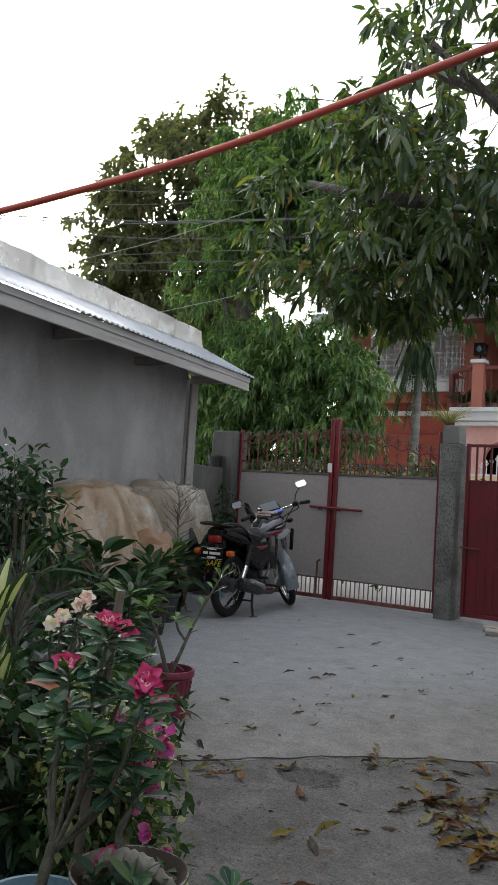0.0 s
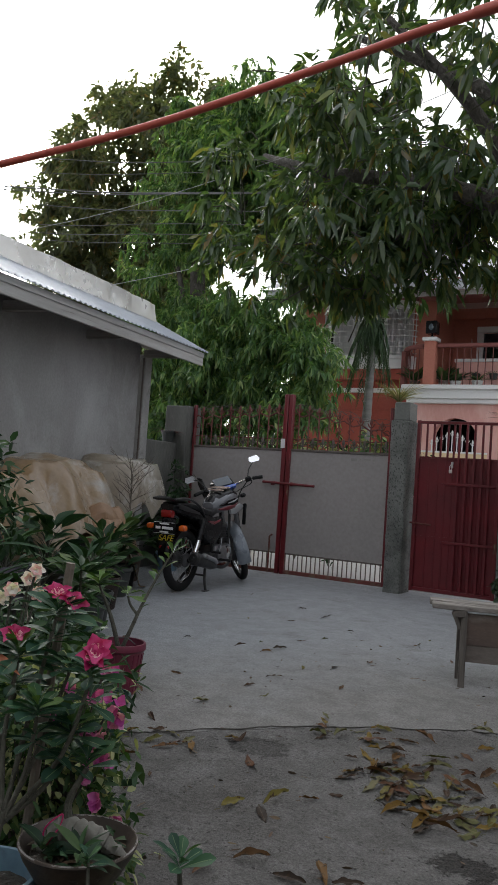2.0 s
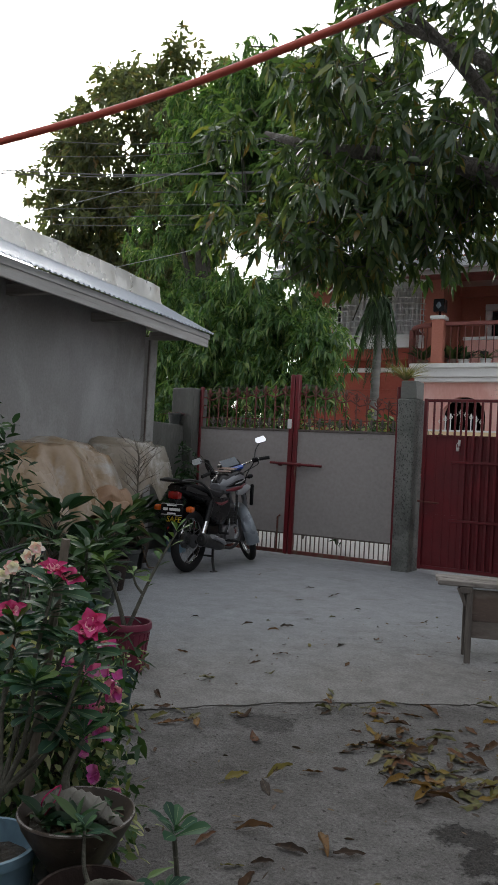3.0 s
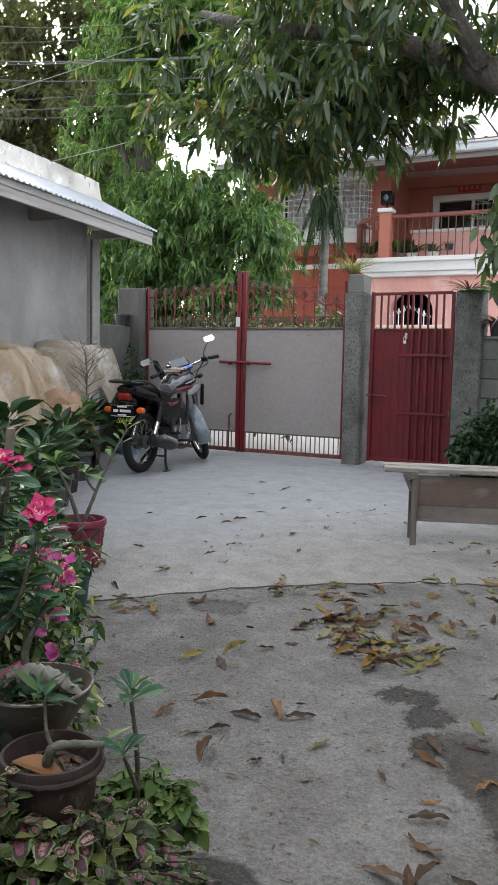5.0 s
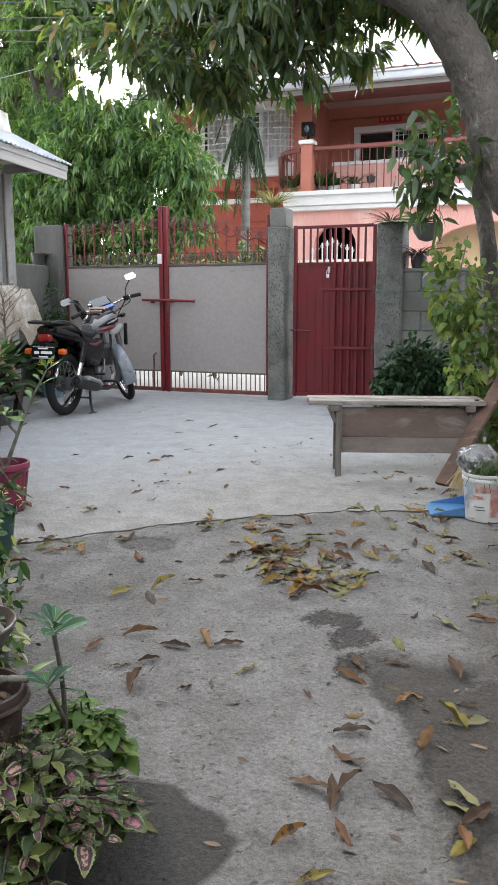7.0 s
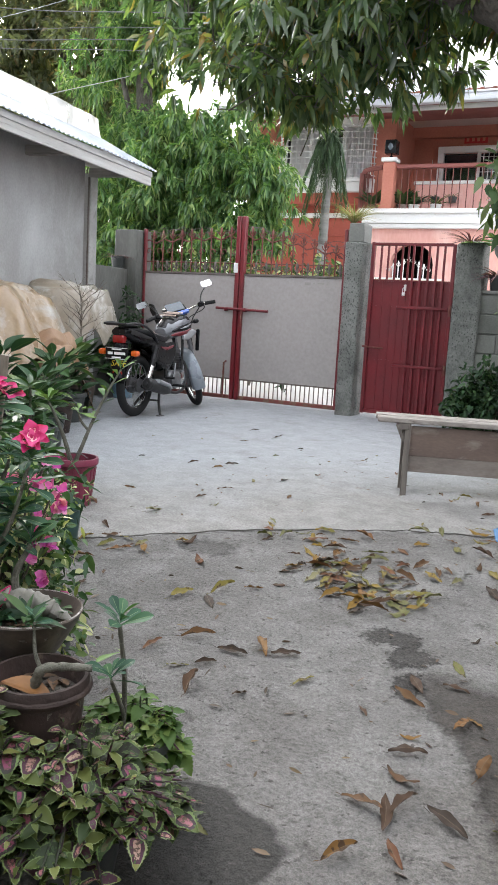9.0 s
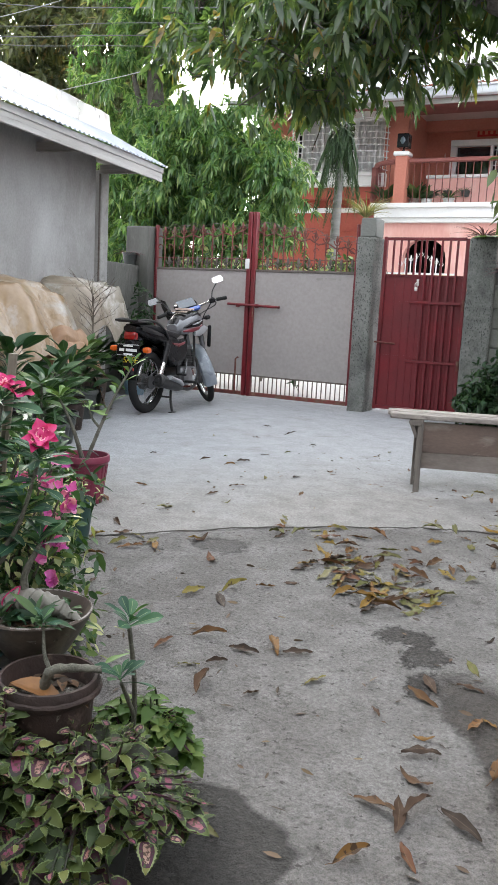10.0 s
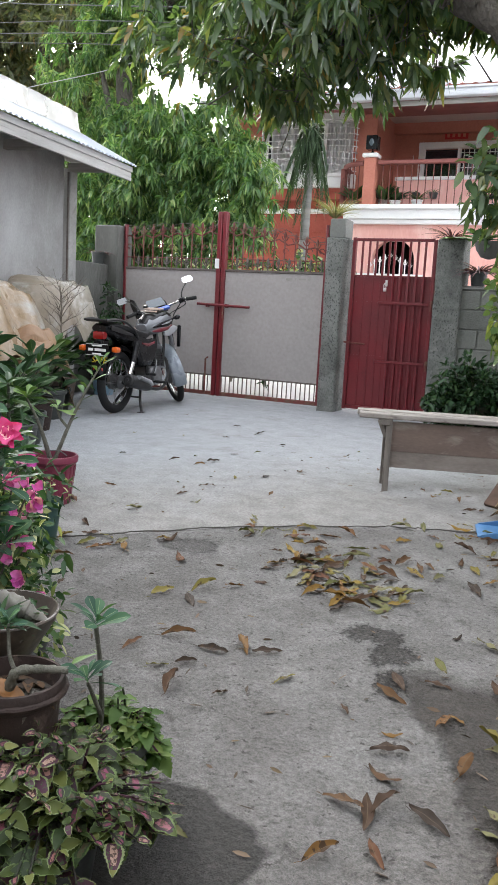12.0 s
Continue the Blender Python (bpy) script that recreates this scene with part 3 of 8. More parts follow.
def build_shed():
    wall = part("wall_west", B(-0.15, 0, -9.0, -0.20, 0, 2.42), M["render"])
    wall.matrix_basis = SHED
    tagged(wall, "patchy unpainted cement-rendered house wall", "wall", kind="structure")
    post = part("corner_column", B(-0.16, 0.03, -0.13, 0.02, 0, 2.24, bev=0.008), M["column"], None)
    post.matrix_basis = SHED
    tagged(post, "weathered grey column at the end of the house wall", "column", kind="structure")
    low = part("wall_low", B(-0.13, 0, 0.03, 0.92, 0, 1.37, bev=0.01), M["cement_dark"])
    low.matrix_basis = SHED
    tagged(low, "low dark stained cement wall between house and gate pillar", "wall", kind="structure")
    roof = thing("shed_roof", "corrugated galvanised eave roof with dented flashing and weathered fascia board", "roof", SHED)
    # corrugated sheet
    bm = bmesh.new()
    pitch, steps = 0.076, 6
    n = int(9.4 / pitch * steps)
    rows = []
    for i in range(n + 1):
        y = 0.40 - i * pitch / steps
        dz = 0.0095 * math.cos(2 * math.pi * i / steps)
        row = []
        for f in (0, 0.33, 0.66, 1.0):
            x, z = 0.50 - 0.68 * f, 2.345 + 0.345 * f
            row.append(bm.verts.new((x + 0.005 * noise.noise(V((y * 2, f, 0))), y, z + dz + 0.004 * noise.noise(V((y, f * 3, 5))))))
        rows.append(row)
    for a, b in zip(rows, rows[1:]):
        for k in range(3):
            bm.faces.new((a[k], b[k], b[k + 1], a[k + 1]))
    bmesh.ops.solidify(bm, geom=bm.faces[:], thickness=0.003)
    part("roof_sheet", bm, M["roofing"], roof, "pale corrugated sheet")
    # dented flashing strip against the upper end
    bm = bmesh.new()
    rows = []
    for i in range(240):
        y = 0.37 - i * 9.3 / 239
        row = []
        for z, lean in ((2.66, -0.14), (2.72, -0.15), (2.80, -0.16), (2.875, -0.165), (2.885, -0.30), (2.885, -0.9)):
            k = 0.028 * noise.noise(V((0, y * 3.2, z * 4))) + 0.012 * noise.noise(V((0, y * 11, z * 9)))
            row.append(bm.verts.new((lean + k, y, z + 0.012 * noise.noise(V((3, y * 2.5, z))))))
        rows.append(row)
    for a, b in zip(rows, rows[1:]):
        for k in range(5):
            bm.faces.new((a[k], b[k], b[k + 1], a[k + 1]))
    bmesh.ops.solidify(bm, geom=bm.faces[:], thickness=0.002)
    part("flashing", bm, M["flashing"], roof, "crumpled silvery metal flashing")
    part("fascia", B(0.425, 0.45, -9.0, 0.375, 2.20, 2.335, bev=0.004), M["fascia"], roof, "weathered timber fascia board")
    part("fascia_strip", B(0.4505, 0.462, -9.0, 0.375, 2.285, 2.338, bev=0.003), M["fascia"], roof)
    part("barge_board", plate(bmesh.new(), [(0.44, 2.24), (0.44, 2.335), (-0.14, 2.63), (-0.14, 2.56)], 0.022, Matrix.Translation((0, 0.362, 0))), M["timber"], roof)
    raf = part("rafter", B(0.002, 0.42, -0.03, 0.03, 2.21, 2.29), M["timber"], roof)
    raf.matrix_basis = pose(0, -0.10, 0)
    for y in (-1.2, -2.4, -3.6, -4.8, -6.0, -7.2):
        again(raf, pose(0, y, 0))
    part("purlin", B(0.20, 0.26, -9.0, 0.345, 2.295, 2.345, bev=0.003), M["timber"], roof)
    part("soffit", B(-0.14, 0.42, -9.0, 0.34, 2.348, 2.356), M["timber"], roof)


build_shed()
drain = part("drain_pipe", T([(0.024, -0.155, 2.2), (0.024, -0.155, 1.0), (0.026, -0.15, 0.02)], 0.010, 8), M["dull_iron"])
drain.matrix_basis = SHED
tagged(drain, "thin dark drain pipe running down the house corner", "pipe", kind="structure")


# ---- gate pillars and yard walls ----
def pillar(x0, x1, z1, name_label, material, y0=7.62, y1=7.90):
    bm = B(x0, x1, y0, y1, -0.05, z1, bev=0.012)
    bmesh.ops.subdivide_edges(bm, edges=[e for e in bm.edges if e.calc_length() > 0.8], cuts=14)
    rumple(bm, 0.012, 0.12, x0)
    ob = part("gate_pillar", bm, material)
    return tagged(ob, name_label, "pillar", "gate pillars", "structure")


pillar(-5.31, -5.0, 1.80, "dark stained cement gate pillar beside the low wall", M["cement_dark"])
pillar(-2.55, -2.372, 1.69, "pebble-finished cement pillar between the two gates", M["pebble"])
pillar(-1.470, -1.225, 1.69, "pebble-finished cement pillar at the hinge side of the small gate", M["pebble"])


def block_wall():
    wall = thing("wall_north", "unpainted hollow-block yard wall with recessed mortar joints", "wall", None, kind="structure")
    part("mortar_bed", B(-1.25, 5.8, 7.70, 7.80, -0.05, 1.245), M["mortar"], wall)
    first = None
    for r in range(7):
        z = 0.0 + r * 0.178
        off = 0.0 if r % 2 else -0.2
        for c in range(-1, 18):
            x = -1.25 + c * 0.402 + off
            a, b = max(x, -1.25), min(x + 0.392, 5.8)
            if b - a < 0.1:
                continue
            if b - a > 0.39 and first is not None:
                again(first, pose(a, 0, z))
            else:
                bm = B(0, b - a, 7.682, 7.79, 0, 0.170, bev=0.006)
                ob = part("concrete_block", bm, M["block"], wall, smooth=False)
                ob.matrix_basis = pose(a, 0, z)
                if b - a > 0.39:
                    first = ob
    part("coping", B(-1.25, 5.8, 7.675, 7.81, 1.246, 1.28, bev=0.008), M["mortar"], wall)


block_wall()
# two unseen walls, added to cut skylight on the near ground
side = part("wall_east", B(2.2, 2.35, -1.0, 7.66, -0.05, 2.6), M["render"])
tagged(side, "unseen plain cement wall added to shade the yard from the right", "wall", kind="structure")
back = part("wall_south", B(-3.6, 2.35, -1.15, -1.0, -0.05, 3.0), M["render"])
tagged(back, "unseen plain cement wall added behind the camera to shade the yard", "wall", kind="structure")


# ---- double gate ----
def spear(bm, x, z0, z1, r=0.008):
    tube(bm, [(x, 0, z0), (x, 0, z1 - 0.07)], r, 5)
    tube(bm, [(x, 0, z1 - 0.08), (x, 0, z1 - 0.055), (x, 0, z1 - 0.03), (x, 0, z1)], [0.008, 0.019, 0.015, 0.001], 6)
    for s in (-1, 1):
        tube(bm, smooth_line([(x, 0, z1 - 0.1), (x + s * 0.022, 0, z1 - 0.085), (x + s * 0.036, 0, z1 - 0.055)], 3), [0.007] * 7, 5)


def gate_leaf(x0, x1, flip):
    """Sheet panel in a frame, spears above on a falling curve, open grille at the foot."""
    w = x1 - x0
    leaf = thing("driveway_gate", "grey sheet-metal driveway gate leaf with red iron frame and spear tops", "gate", pose(x0, 7.75, 0), "driveway gate leaves")
    part("panel", B(0.02, w - 0.02, -0.006, 0.006, 0.25, 1.345), M["graypaint"], leaf, "flat grey painted sheet")
    for n, a in (("frame_top", (0, w, -0.016, 0.016, 1.34, 1.365)), ("frame_bottom", (0, w, -0.018, 0.018, 0.035, 0.075)), ("frame_rail", (0, w, -0.012, 0.012, 0.242, 0.258))):
        part(n, B(*a, bev=0.004), M["dull_iron"] if n != "frame_bottom" else M["rust"], leaf)
    hinge_x = w - 0.03 if flip else 0.0
    part("hinge_stile", B(hinge_x, hinge_x + 0.03, -0.02, 0.02, 0.035, 1.82, bev=0.004), M["maroon"], leaf)
    meet = 0.0 if flip else w - 0.05
    part("meeting_stile", B(meet, meet + 0.05, -0.03, 0.03, 0.03, 1.95, bev=0.008), M["maroon"], leaf)
    bar = part("grille_bar", B(-0.0045, 0.0045, -0.0045, 0.0045, 0.07, 0.245), M["dull_iron"], leaf, smooth=False)
    nb = 22
    bar.matrix_basis = pose(w / (nb + 1), 0, 0)
    for i in range(2, nb + 1):
        again(bar, pose(i * w / (nb + 1), 0, 0))
    ns = 9
    for i in range(1, ns + 1):
        f = i / (ns + 1)
        g = f if flip else 1 - f
        top = 1.86 - 0.20 * g ** 1.4 if flip else 1.86 - 0.06 * g
        bm = bmesh.new()
        spear(bm, 0, 1.355, top)
        o = part("spear", bm, M["rust"], leaf)
        o.matrix_basis = pose(f * w, 0, 0)
        bm = bmesh.new()
        spear(bm, 0, 1.355, 1.355 + 0.14)
        o = part("short_spear", bm, M["dull_iron"], leaf)
        o.matrix_basis = pose((f + 0.05) * w, 0, 0)
    # scroll rail that ties the spears
    pts = []
    for i in range(25):
        f = i / 24
        g = f if flip else 1 - f
        pts.append((f * w, 0.012, (1.74 - 0.19 * g ** 1.4 if flip else 1.74 - 0.06 * g) + 0.02 * math.sin(i * 1.57)))
    part("scroll_rail", T(pts, 0.008, 5), M["rust"], leaf)
    part("tie_rail", T([(0, 0.014, 1.47), (w, 0.014, 1.47)], 0.006, 5), M["rust"], leaf)
    for i in range(ns):
        f = (i + 0.5) / ns
        bm = bmesh.new()
        a = np.linspace(0, 1.6 * math.pi, 12)
        c = 1.60 if flip and f > 0.6 else 1.62
        tube(bm, [(0.035 * math.cos(t) * (1 - t / 9), 0, c - 0.04 + 0.035 * math.sin(t) * (1 - t / 9)) for t in a], 0.005, 5)
        o = part("scroll", bm, M["rust"], leaf)
        o.matrix_basis = pose(f * w, -0.01, 0)
    # wires twisted along the top
    rng = random.Random(int(x0 * 100))
    for k in range(4):
        pts = [(w * j / 10, 0.02 + 0.02 * rng.random(), 1.62 + 0.10 * rng.random() + (0.12 if not flip else 0.16 * (1 - j / 10))) for j in range(11)]
        part("barbed_wire", T(smooth_line(pts, 3), 0.0022, 4), M["dull_iron"], leaf)
    return leaf


left_leaf = gate_leaf(-4.99, -3.765, False)
right_leaf = gate_leaf(-3.755, -2.578, True)
part("sticker", B(1.165, 1.215, -0.0345, -0.0305, 1.37, 1.47, bev=0.003), M["white"], left_leaf, "white paper label")
part("drop_bolt", T([(1.10, -0.03, 0.05), (1.10, -0.03, 0.42), (1.13, -0.03, 0.44)], 0.010, 8), M["rust"], left_leaf)
part("slide_bolt", T([(0.985, -0.05, 0.998), (1.60, -0.05, 0.984)], 0.0145, 10), M["maroon"], left_leaf, "heavy red sliding bolt")
for bx in (1.10, 1.33):
    part("bolt_guide", B(bx - 0.010, bx + 0.010, -0.066, -0.006, 0.968, 1.008, bev=0.004), M["maroon"], left_leaf)
part("bolt_handle", T(smooth_line([(1.30, -0.06, 0.985), (1.305, -0.08, 0.90), (1.315, -0.075, 0.81)], 4), 0.008, 6), M["rust"], left_leaf)
for i, (bx, bw) in enumerate(((0.745, 0.07), (0.84, 0.018), (0.885, 0.075), (0.985, 0.02))):
    part("faded_mark", B(bx, bx + bw, -0.0085, -0.0065, 1.262, 1.298), M["timber"], right_leaf)


# ---- small pedestrian gate ----
def small_gate():
    g = thing("pedestrian_gate", "maroon steel pedestrian gate with upright square bars, closed", "gate", pose(-2.325, 7.76, 0))
    w = 0.825
    for n, a in (("stile", (0, 0.035, 0.04, 1.705)), ("stile", (w - 0.035, w, 0.04, 1.690))):
        part(n, B(a[0], a[1], -0.02, 0.02, a[2], a[3], bev=0.004), M["maroon"], g)
    part("top_rail", B(0.03, w - 0.03, -0.018, 0.018, 1.672, 1.70, bev=0.004), M["maroon"], g)
    part("bottom_rail", B(0.03, w - 0.03, -0.018, 0.018, 0.045, 0.08, bev=0.004), M["maroon"], g)
    part("sheet", B(0.03, w - 0.03, 0.006, 0.012, 0.08, 1.345), M["maroon"], g, "maroon steel sheet")
    part("sheet_edge", B(0.03, w - 0.03, -0.006, 0.014, 1.335, 1.352), M["maroon"], g)
    bar = part("upright_bar", B(-0.010, 0.010, -0.030, -0.010, 0.075, 1.675, bev=0.003), M["maroon"], g)
    bar.matrix_basis = pose(0.425, 0, 0)
    for x in (0.50, 0.575, 0.65, 0.72):
        again(bar, pose(x, 0, 0))
    short = part("top_bar", B(-0.009, 0.009, -0.010, 0.008, 1.35, 1.675, bev=0.002), M["maroon"], g)
    short.matrix_basis = pose(0.10, 0, 0)
    for x in (0.17, 0.24, 0.31, 0.37):
        again(short, pose(x, 0, 0))
    for i, x in enumerate((0.135, 0.225, 0.30, 0.365, 0.462, 0.537, 0.612, 0.685)):
        o = part("pressed_rib", B(-0.006 - 0.002 * (i % 3), 0.006, 0.001, 0.007, 0.085, 1.33, bev=0.003), M["maroon"], g)
        o.matrix_basis = pose(x, 0, 0)
    for z in (1.08, 0.52):
        part("cross_bar", B(0.30, w - 0.03, -0.046, -0.028, z, z + 0.026, bev=0.004), M["maroon"], g)
        part("hinge", T([(w - 0.01, -0.03, z - 0.05), (w - 0.01, -0.03, z + 0.05)], 0.014, 8), M["rust"], g)
    for z in (0.56, 1.10):
        part("cross_seam", B(0.03, w - 0.03, 0.0, 0.006, z, z + 0.02), M["maroon"], g)
    part("slide_bolt", T([(-0.02, -0.03, 0.70), (0.19, -0.03, 0.69)], 0.009, 8), M["rust"], g)
    part("padlock", B(0.345, 0.375, -0.055, -0.035, 1.20, 1.235, bev=0.006, seg=2), M["flashing"], g, "small steel padlock on a hasp")
    part("shackle", T(smooth_line([(0.350, -0.045, 1.235), (0.350, -0.045, 1.265), (0.360, -0.045, 1.278), (0.370, -0.045, 1.265), (0.370, -0.045, 1.235)], 3), 0.004, 6), M["flashing"], g)
    part("hasp", B(0.352, 0.376, -0.020, -0.012, 1.25, 1.31, bev=0.003), M["flashing"], g)


small_gate()
# planter block on the middle pillar
cap_block = part("pillar_block", B(-2.538, -2.378, 7.65, 7.87, 1.69, 1.872, bev=0.01), M["block"])
tagged(cap_block, "short cement planter block on top of the pillar", "block", kind="structure")


# ---- house across the street ----
def wall_with_arches(x0, x1, z0, z1, y, thick, arches):
    """Front wall as piers and arch heads: (name, mesh) in turn along the front."""
    out, xs = [], x0
    for a0, a1, zs, zt in arches:
        out.append(("porch_pier", B(xs, a0, y, y + thick, z0, z1)))
        cx, r = (a0 + a1) / 2, (a1 - a0) / 2
        low = [(cx + r * math.cos(t), zs + (zt - zs) * math.sin(t)) for t in np.linspace(math.pi, 0, 13)]
        out.append(("arch_head", plate(bmesh.new(), low + [(a1, z1), (a0, z1)], thick, Matrix.Translation((0, y + thick / 2, 0)))))
        xs = a1
    out.append(("porch_pier", B(xs, x1, y, y + thick, z0, z1)))
    return out


HOUSE = Matrix.Translation((-4.34, 14.1, 0)) @ Matrix.Rotation(radians(2), 4, "Z") @ Matrix.Translation((4.34, -14.1, 0))


def at_house(*p):
    return HOUSE @ pose(*p)


def house():
    h = thing("house", "two-storey orange-pink house with white-trimmed balcony and grilled bay window", "house", HOUSE)
    # ground floor
    for name, bm in wall_with_arches(-4.72, 4.0, 0.05, 2.56, 14.12, 0.18, [(-4.22, -3.46, 1.95, 2.30), (-2.1, -0.2, 1.9, 2.27)]):
        part(name, bm, M["pink"], h, "pink porch front, paled in colour for haze")
    part("porch_inner_wall", B(-3.40, 4.0, 14.9, 15.0, 0.05, 2.56), M["cream"], h, "cream wall under the porch")
    part("porch_back", B(-4.72, -3.40, 16.1, 16.2, 0.05, 2.56), M["dark"], h, "porch back wall, its dimness painted near-black")
    part("porch_cheek", B(-3.46, -3.40, 14.3, 16.1, 0.05, 2.56), M["cream"], h)
    part("lower_wall", B(-7.5, -4.72, 15.20, 15.40, 0.05, 3.3), M["brick_red"], h, "red-brown painted lower wall")
    part("wall_return", B(-4.85, -4.72, 14.12, 15.2, 0.05, 2.6), M["brick_red"], h)
    part("trim_band", B(-7.5, -4.74, 15.13, 15.20, 2.86, 2.95, bev=0.01), M["white"], h, "white moulded band")
    part("trim_band", B(-7.5, -4.74, 15.16, 15.20, 2.52, 2.56), M["brick_red"], h)
    # upper floor
    part("upper_wall", B(-7.5, -4.85, 15.20, 15.42, 3.3, 5.05), M["orange"], h, "orange painted upper wall")
    part("corner_wall", B(-5.0, -4.55, 15.02, 16.6, 2.86, 5.05), M["orange"], h)
    part("balcony_back_wall", wall_back(), M["orange"], h)
    # balcony
    part("balcony_slab", B(-4.75, 4.0, 13.98, 16.6, 2.63, 2.80, bev=0.01), M["white"], h, "white balcony ledge with dark weather stains")
    part("balcony_lip", B(-4.80, 4.0, 13.92, 14.02, 2.79, 2.87, bev=0.012), M["white"], h)
    part("balcony_moulding", B(-4.72, 4.0, 14.02, 14.14, 2.55, 2.63, bev=0.01), M["white"], h)
    part("balcony_pillar", B(-4.44, -4.24, 14.0, 14.20, 2.87, 3.66, bev=0.008), M["orange"], h, "orange balcony post")
    part("pillar_cap", B(-4.475, -4.205, 13.965, 14.235, 3.66, 3.73, bev=0.012), M["white"], h)
    rail = part("handrail", B(-4.22, 4.0, 14.06, 14.14, 3.55, 3.62, bev=0.012), M["rail"], h, "dusky red handrail")
    curve = smooth_line([(-4.46, 14.1, 3.585), (-4.75, 14.22, 3.575), (-4.93, 14.5, 3.57), (-4.98, 15.0, 3.57)], 6)
    part("curved_handrail", T(curve, 0.045, 8), M["rail"], h)
    part("curve_post", B(-4.98, -4.90, 14.4, 14.48, 2.87, 3.55, bev=0.006), M["rail"], h)
    bar = part("baluster", T([(0, 0, 2.87), (0, 0, 3.56)], 0.009, 5), M["rust"], h)
    bar.matrix_basis = pose(-4.12, 14.1, 0)
    for i in range(1, 46):
        again(bar, pose(-4.12 + 0.125 * i, 14.1, 0))
    for p in curve[2::2]:
        again(bar, pose(p.x, p.y, 0))
    part("rail_curl", T([(-4.93 + 0.0, 14.45 - 0.10 * math.sin(t), 3.2 + 0.22 * math.cos(t)) for t in np.linspace(0, 6.2, 16)], 0.008, 5), M["rust"], h)
    part("parapet", B(-4.1, 4.0, 15.0, 15.12, 2.80, 3.43), M["pink"], h, "low pink parapet of the terrace")
    part("parapet_cap", B(-4.14, 4.0, 14.97, 15.15, 3.43, 3.49, bev=0.008), M["white"], h)
    # porch ceiling, beam, eaves and roof
    part("porch_ceiling", B(-4.55, 4.0, 14.05, 16.6, 4.70, 4.76), M["ceiling"], h, "flat porch ceiling panel")
    part("porch_beam", B(-4.6, 4.0, 16.2, 16.36, 4.50, 4.70), M["orange"], h)
    part("eave_soffit", B(-7.5, 4.0, 13.75, 15.3, 4.61, 4.67), M["rail"], h)
    part("gutter", B(-7.5, 4.0, 13.60, 13.75, 4.49, 4.63, bev=0.02, seg=2), M["gutter"], h, "pale grey metal gutter")
    part("gutter_lip", B(-7.5, 4.0, 13.57, 13.62, 4.605, 4.64, bev=0.006), M["gutter"], h)
    part("eave_fascia", B(-7.5, 4.0, 13.76, 13.79, 4.41, 4.49), M["timber"], h)
    bm = bmesh.new()
    rows = []
    for i in range(58 * 4):
        x = -7.6 + i * 0.05
        dz = 0.02 if i % 4 == 0 else 0.0
        rows.append([bm.verts.new((x, 13.58, 4.66 + dz)), bm.verts.new((x, 17.5, 6.2 + dz))])
    for a, b in zip(rows, rows[1:]):
        bm.faces.new((a[0], b[0], b[1], a[1]))
    bmesh.ops.solidify(bm, geom=bm.faces[:], thickness=0.004)
    part("roof", bm, M["pale_roof"], h, "pale ribbed metal roof", smooth=False)
    part("gable_end", B(-7.5, 4.0, 17.4, 17.6, 0.05, 6.15), M["orange"], h)
    part("side_wall", B(3.9, 4.0, 14.2, 17.5, 0.05, 5.0), M["pink"], h)
    part("side_wall", B(-7.6, -7.5, 15.2, 17.5, 0.05, 5.0), M["orange"], h)
    # ceiling light with hexagonal surround
    lampb = part("ceiling_rose", L([(0.52, 4.695), (0.50, 4.675), (0.44, 4.67), (0.42, 4.695)], 6, Matrix.Translation((-3.2, 15.2, 0)) @ Matrix.Diagonal((1, 0.7, 1, 1))), M["rail"], h)
    part("ceiling_lamp", L([(0.24, 4.69), (0.22, 4.65), (0.12, 4.625), (0.01, 4.62)], 20, Matrix.Translation((-3.2, 15.2, 0))), M["white"], h, "round white ceiling lamp, unlit")
    # terrace window: white frame, dark opening, grille
    wnd = part("terrace_window", B(-4.05, -2.35, 16.30, 16.36, 3.38, 3.46), M["white"], h, "white-framed terrace window with dark glass")
    for a in ((-4.05, -3.93, 3.46, 4.30), (-2.42, -2.30, 3.46, 4.30), (-3.30, -3.24, 3.46, 4.22)):
        part("window_frame", B(a[0], a[1], 16.27, 16.36, a[2], a[3], bev=0.006), M["white"], wnd)
    part("window_frame", B(-4.05, -2.30, 16.25, 16.36, 4.22, 4.34, bev=0.006), M["white"], wnd)
    part("pane", B(-3.94, -2.40, 16.40, 16.41, 3.46, 4.22), M["window_glass"], wnd)
    for i in range(9):
        part("grille_bar", T([(-3.18 + i * 0.095, 16.30, 3.46), (-3.18 + i * 0.095, 16.30, 4.22)], 0.008, 4), M["white"], wnd)
    for i in range(5):
        part("grille_bar", T([(-3.24, 16.295, 3.58 + i * 0.14), (-2.42, 16.295, 3.58 + i * 0.14)], 0.007, 4), M["white"], wnd)
    # bay window with bowed grille
    bay = part("bay_window", bay_band(3.30, 3.50, 0.42), M["white"], h, "bowed bay window with white grille and sill")
    part("bay_sill", bay_band(3.48, 3.54, 0.48), M["white"], bay)
    part("bay_head", bay_band(4.50, 4.66, 0.44), M["white"], bay)
    part("bay_underside", bay_band(3.10, 3.30, 0.26), M["brick_red"], bay)
    part("pane", B(-6.74, -4.98, 15.12, 15.14, 3.54, 4.58), M["window_glass"], bay)
    for x in (-6.76, -6.22, -5.54, -4.96):
        part("mullion", B(x - 0.03, x + 0.03, 15.04, 15.12, 3.54, 4.58), M["white"], bay)
    # wavy white sheets before the glass give the panes their pale look
    part("curtain", curtain(-6.66, -6.0), M["white"], bay)
    part("curtain", curtain(-5.5, -5.02), M["white"], bay)
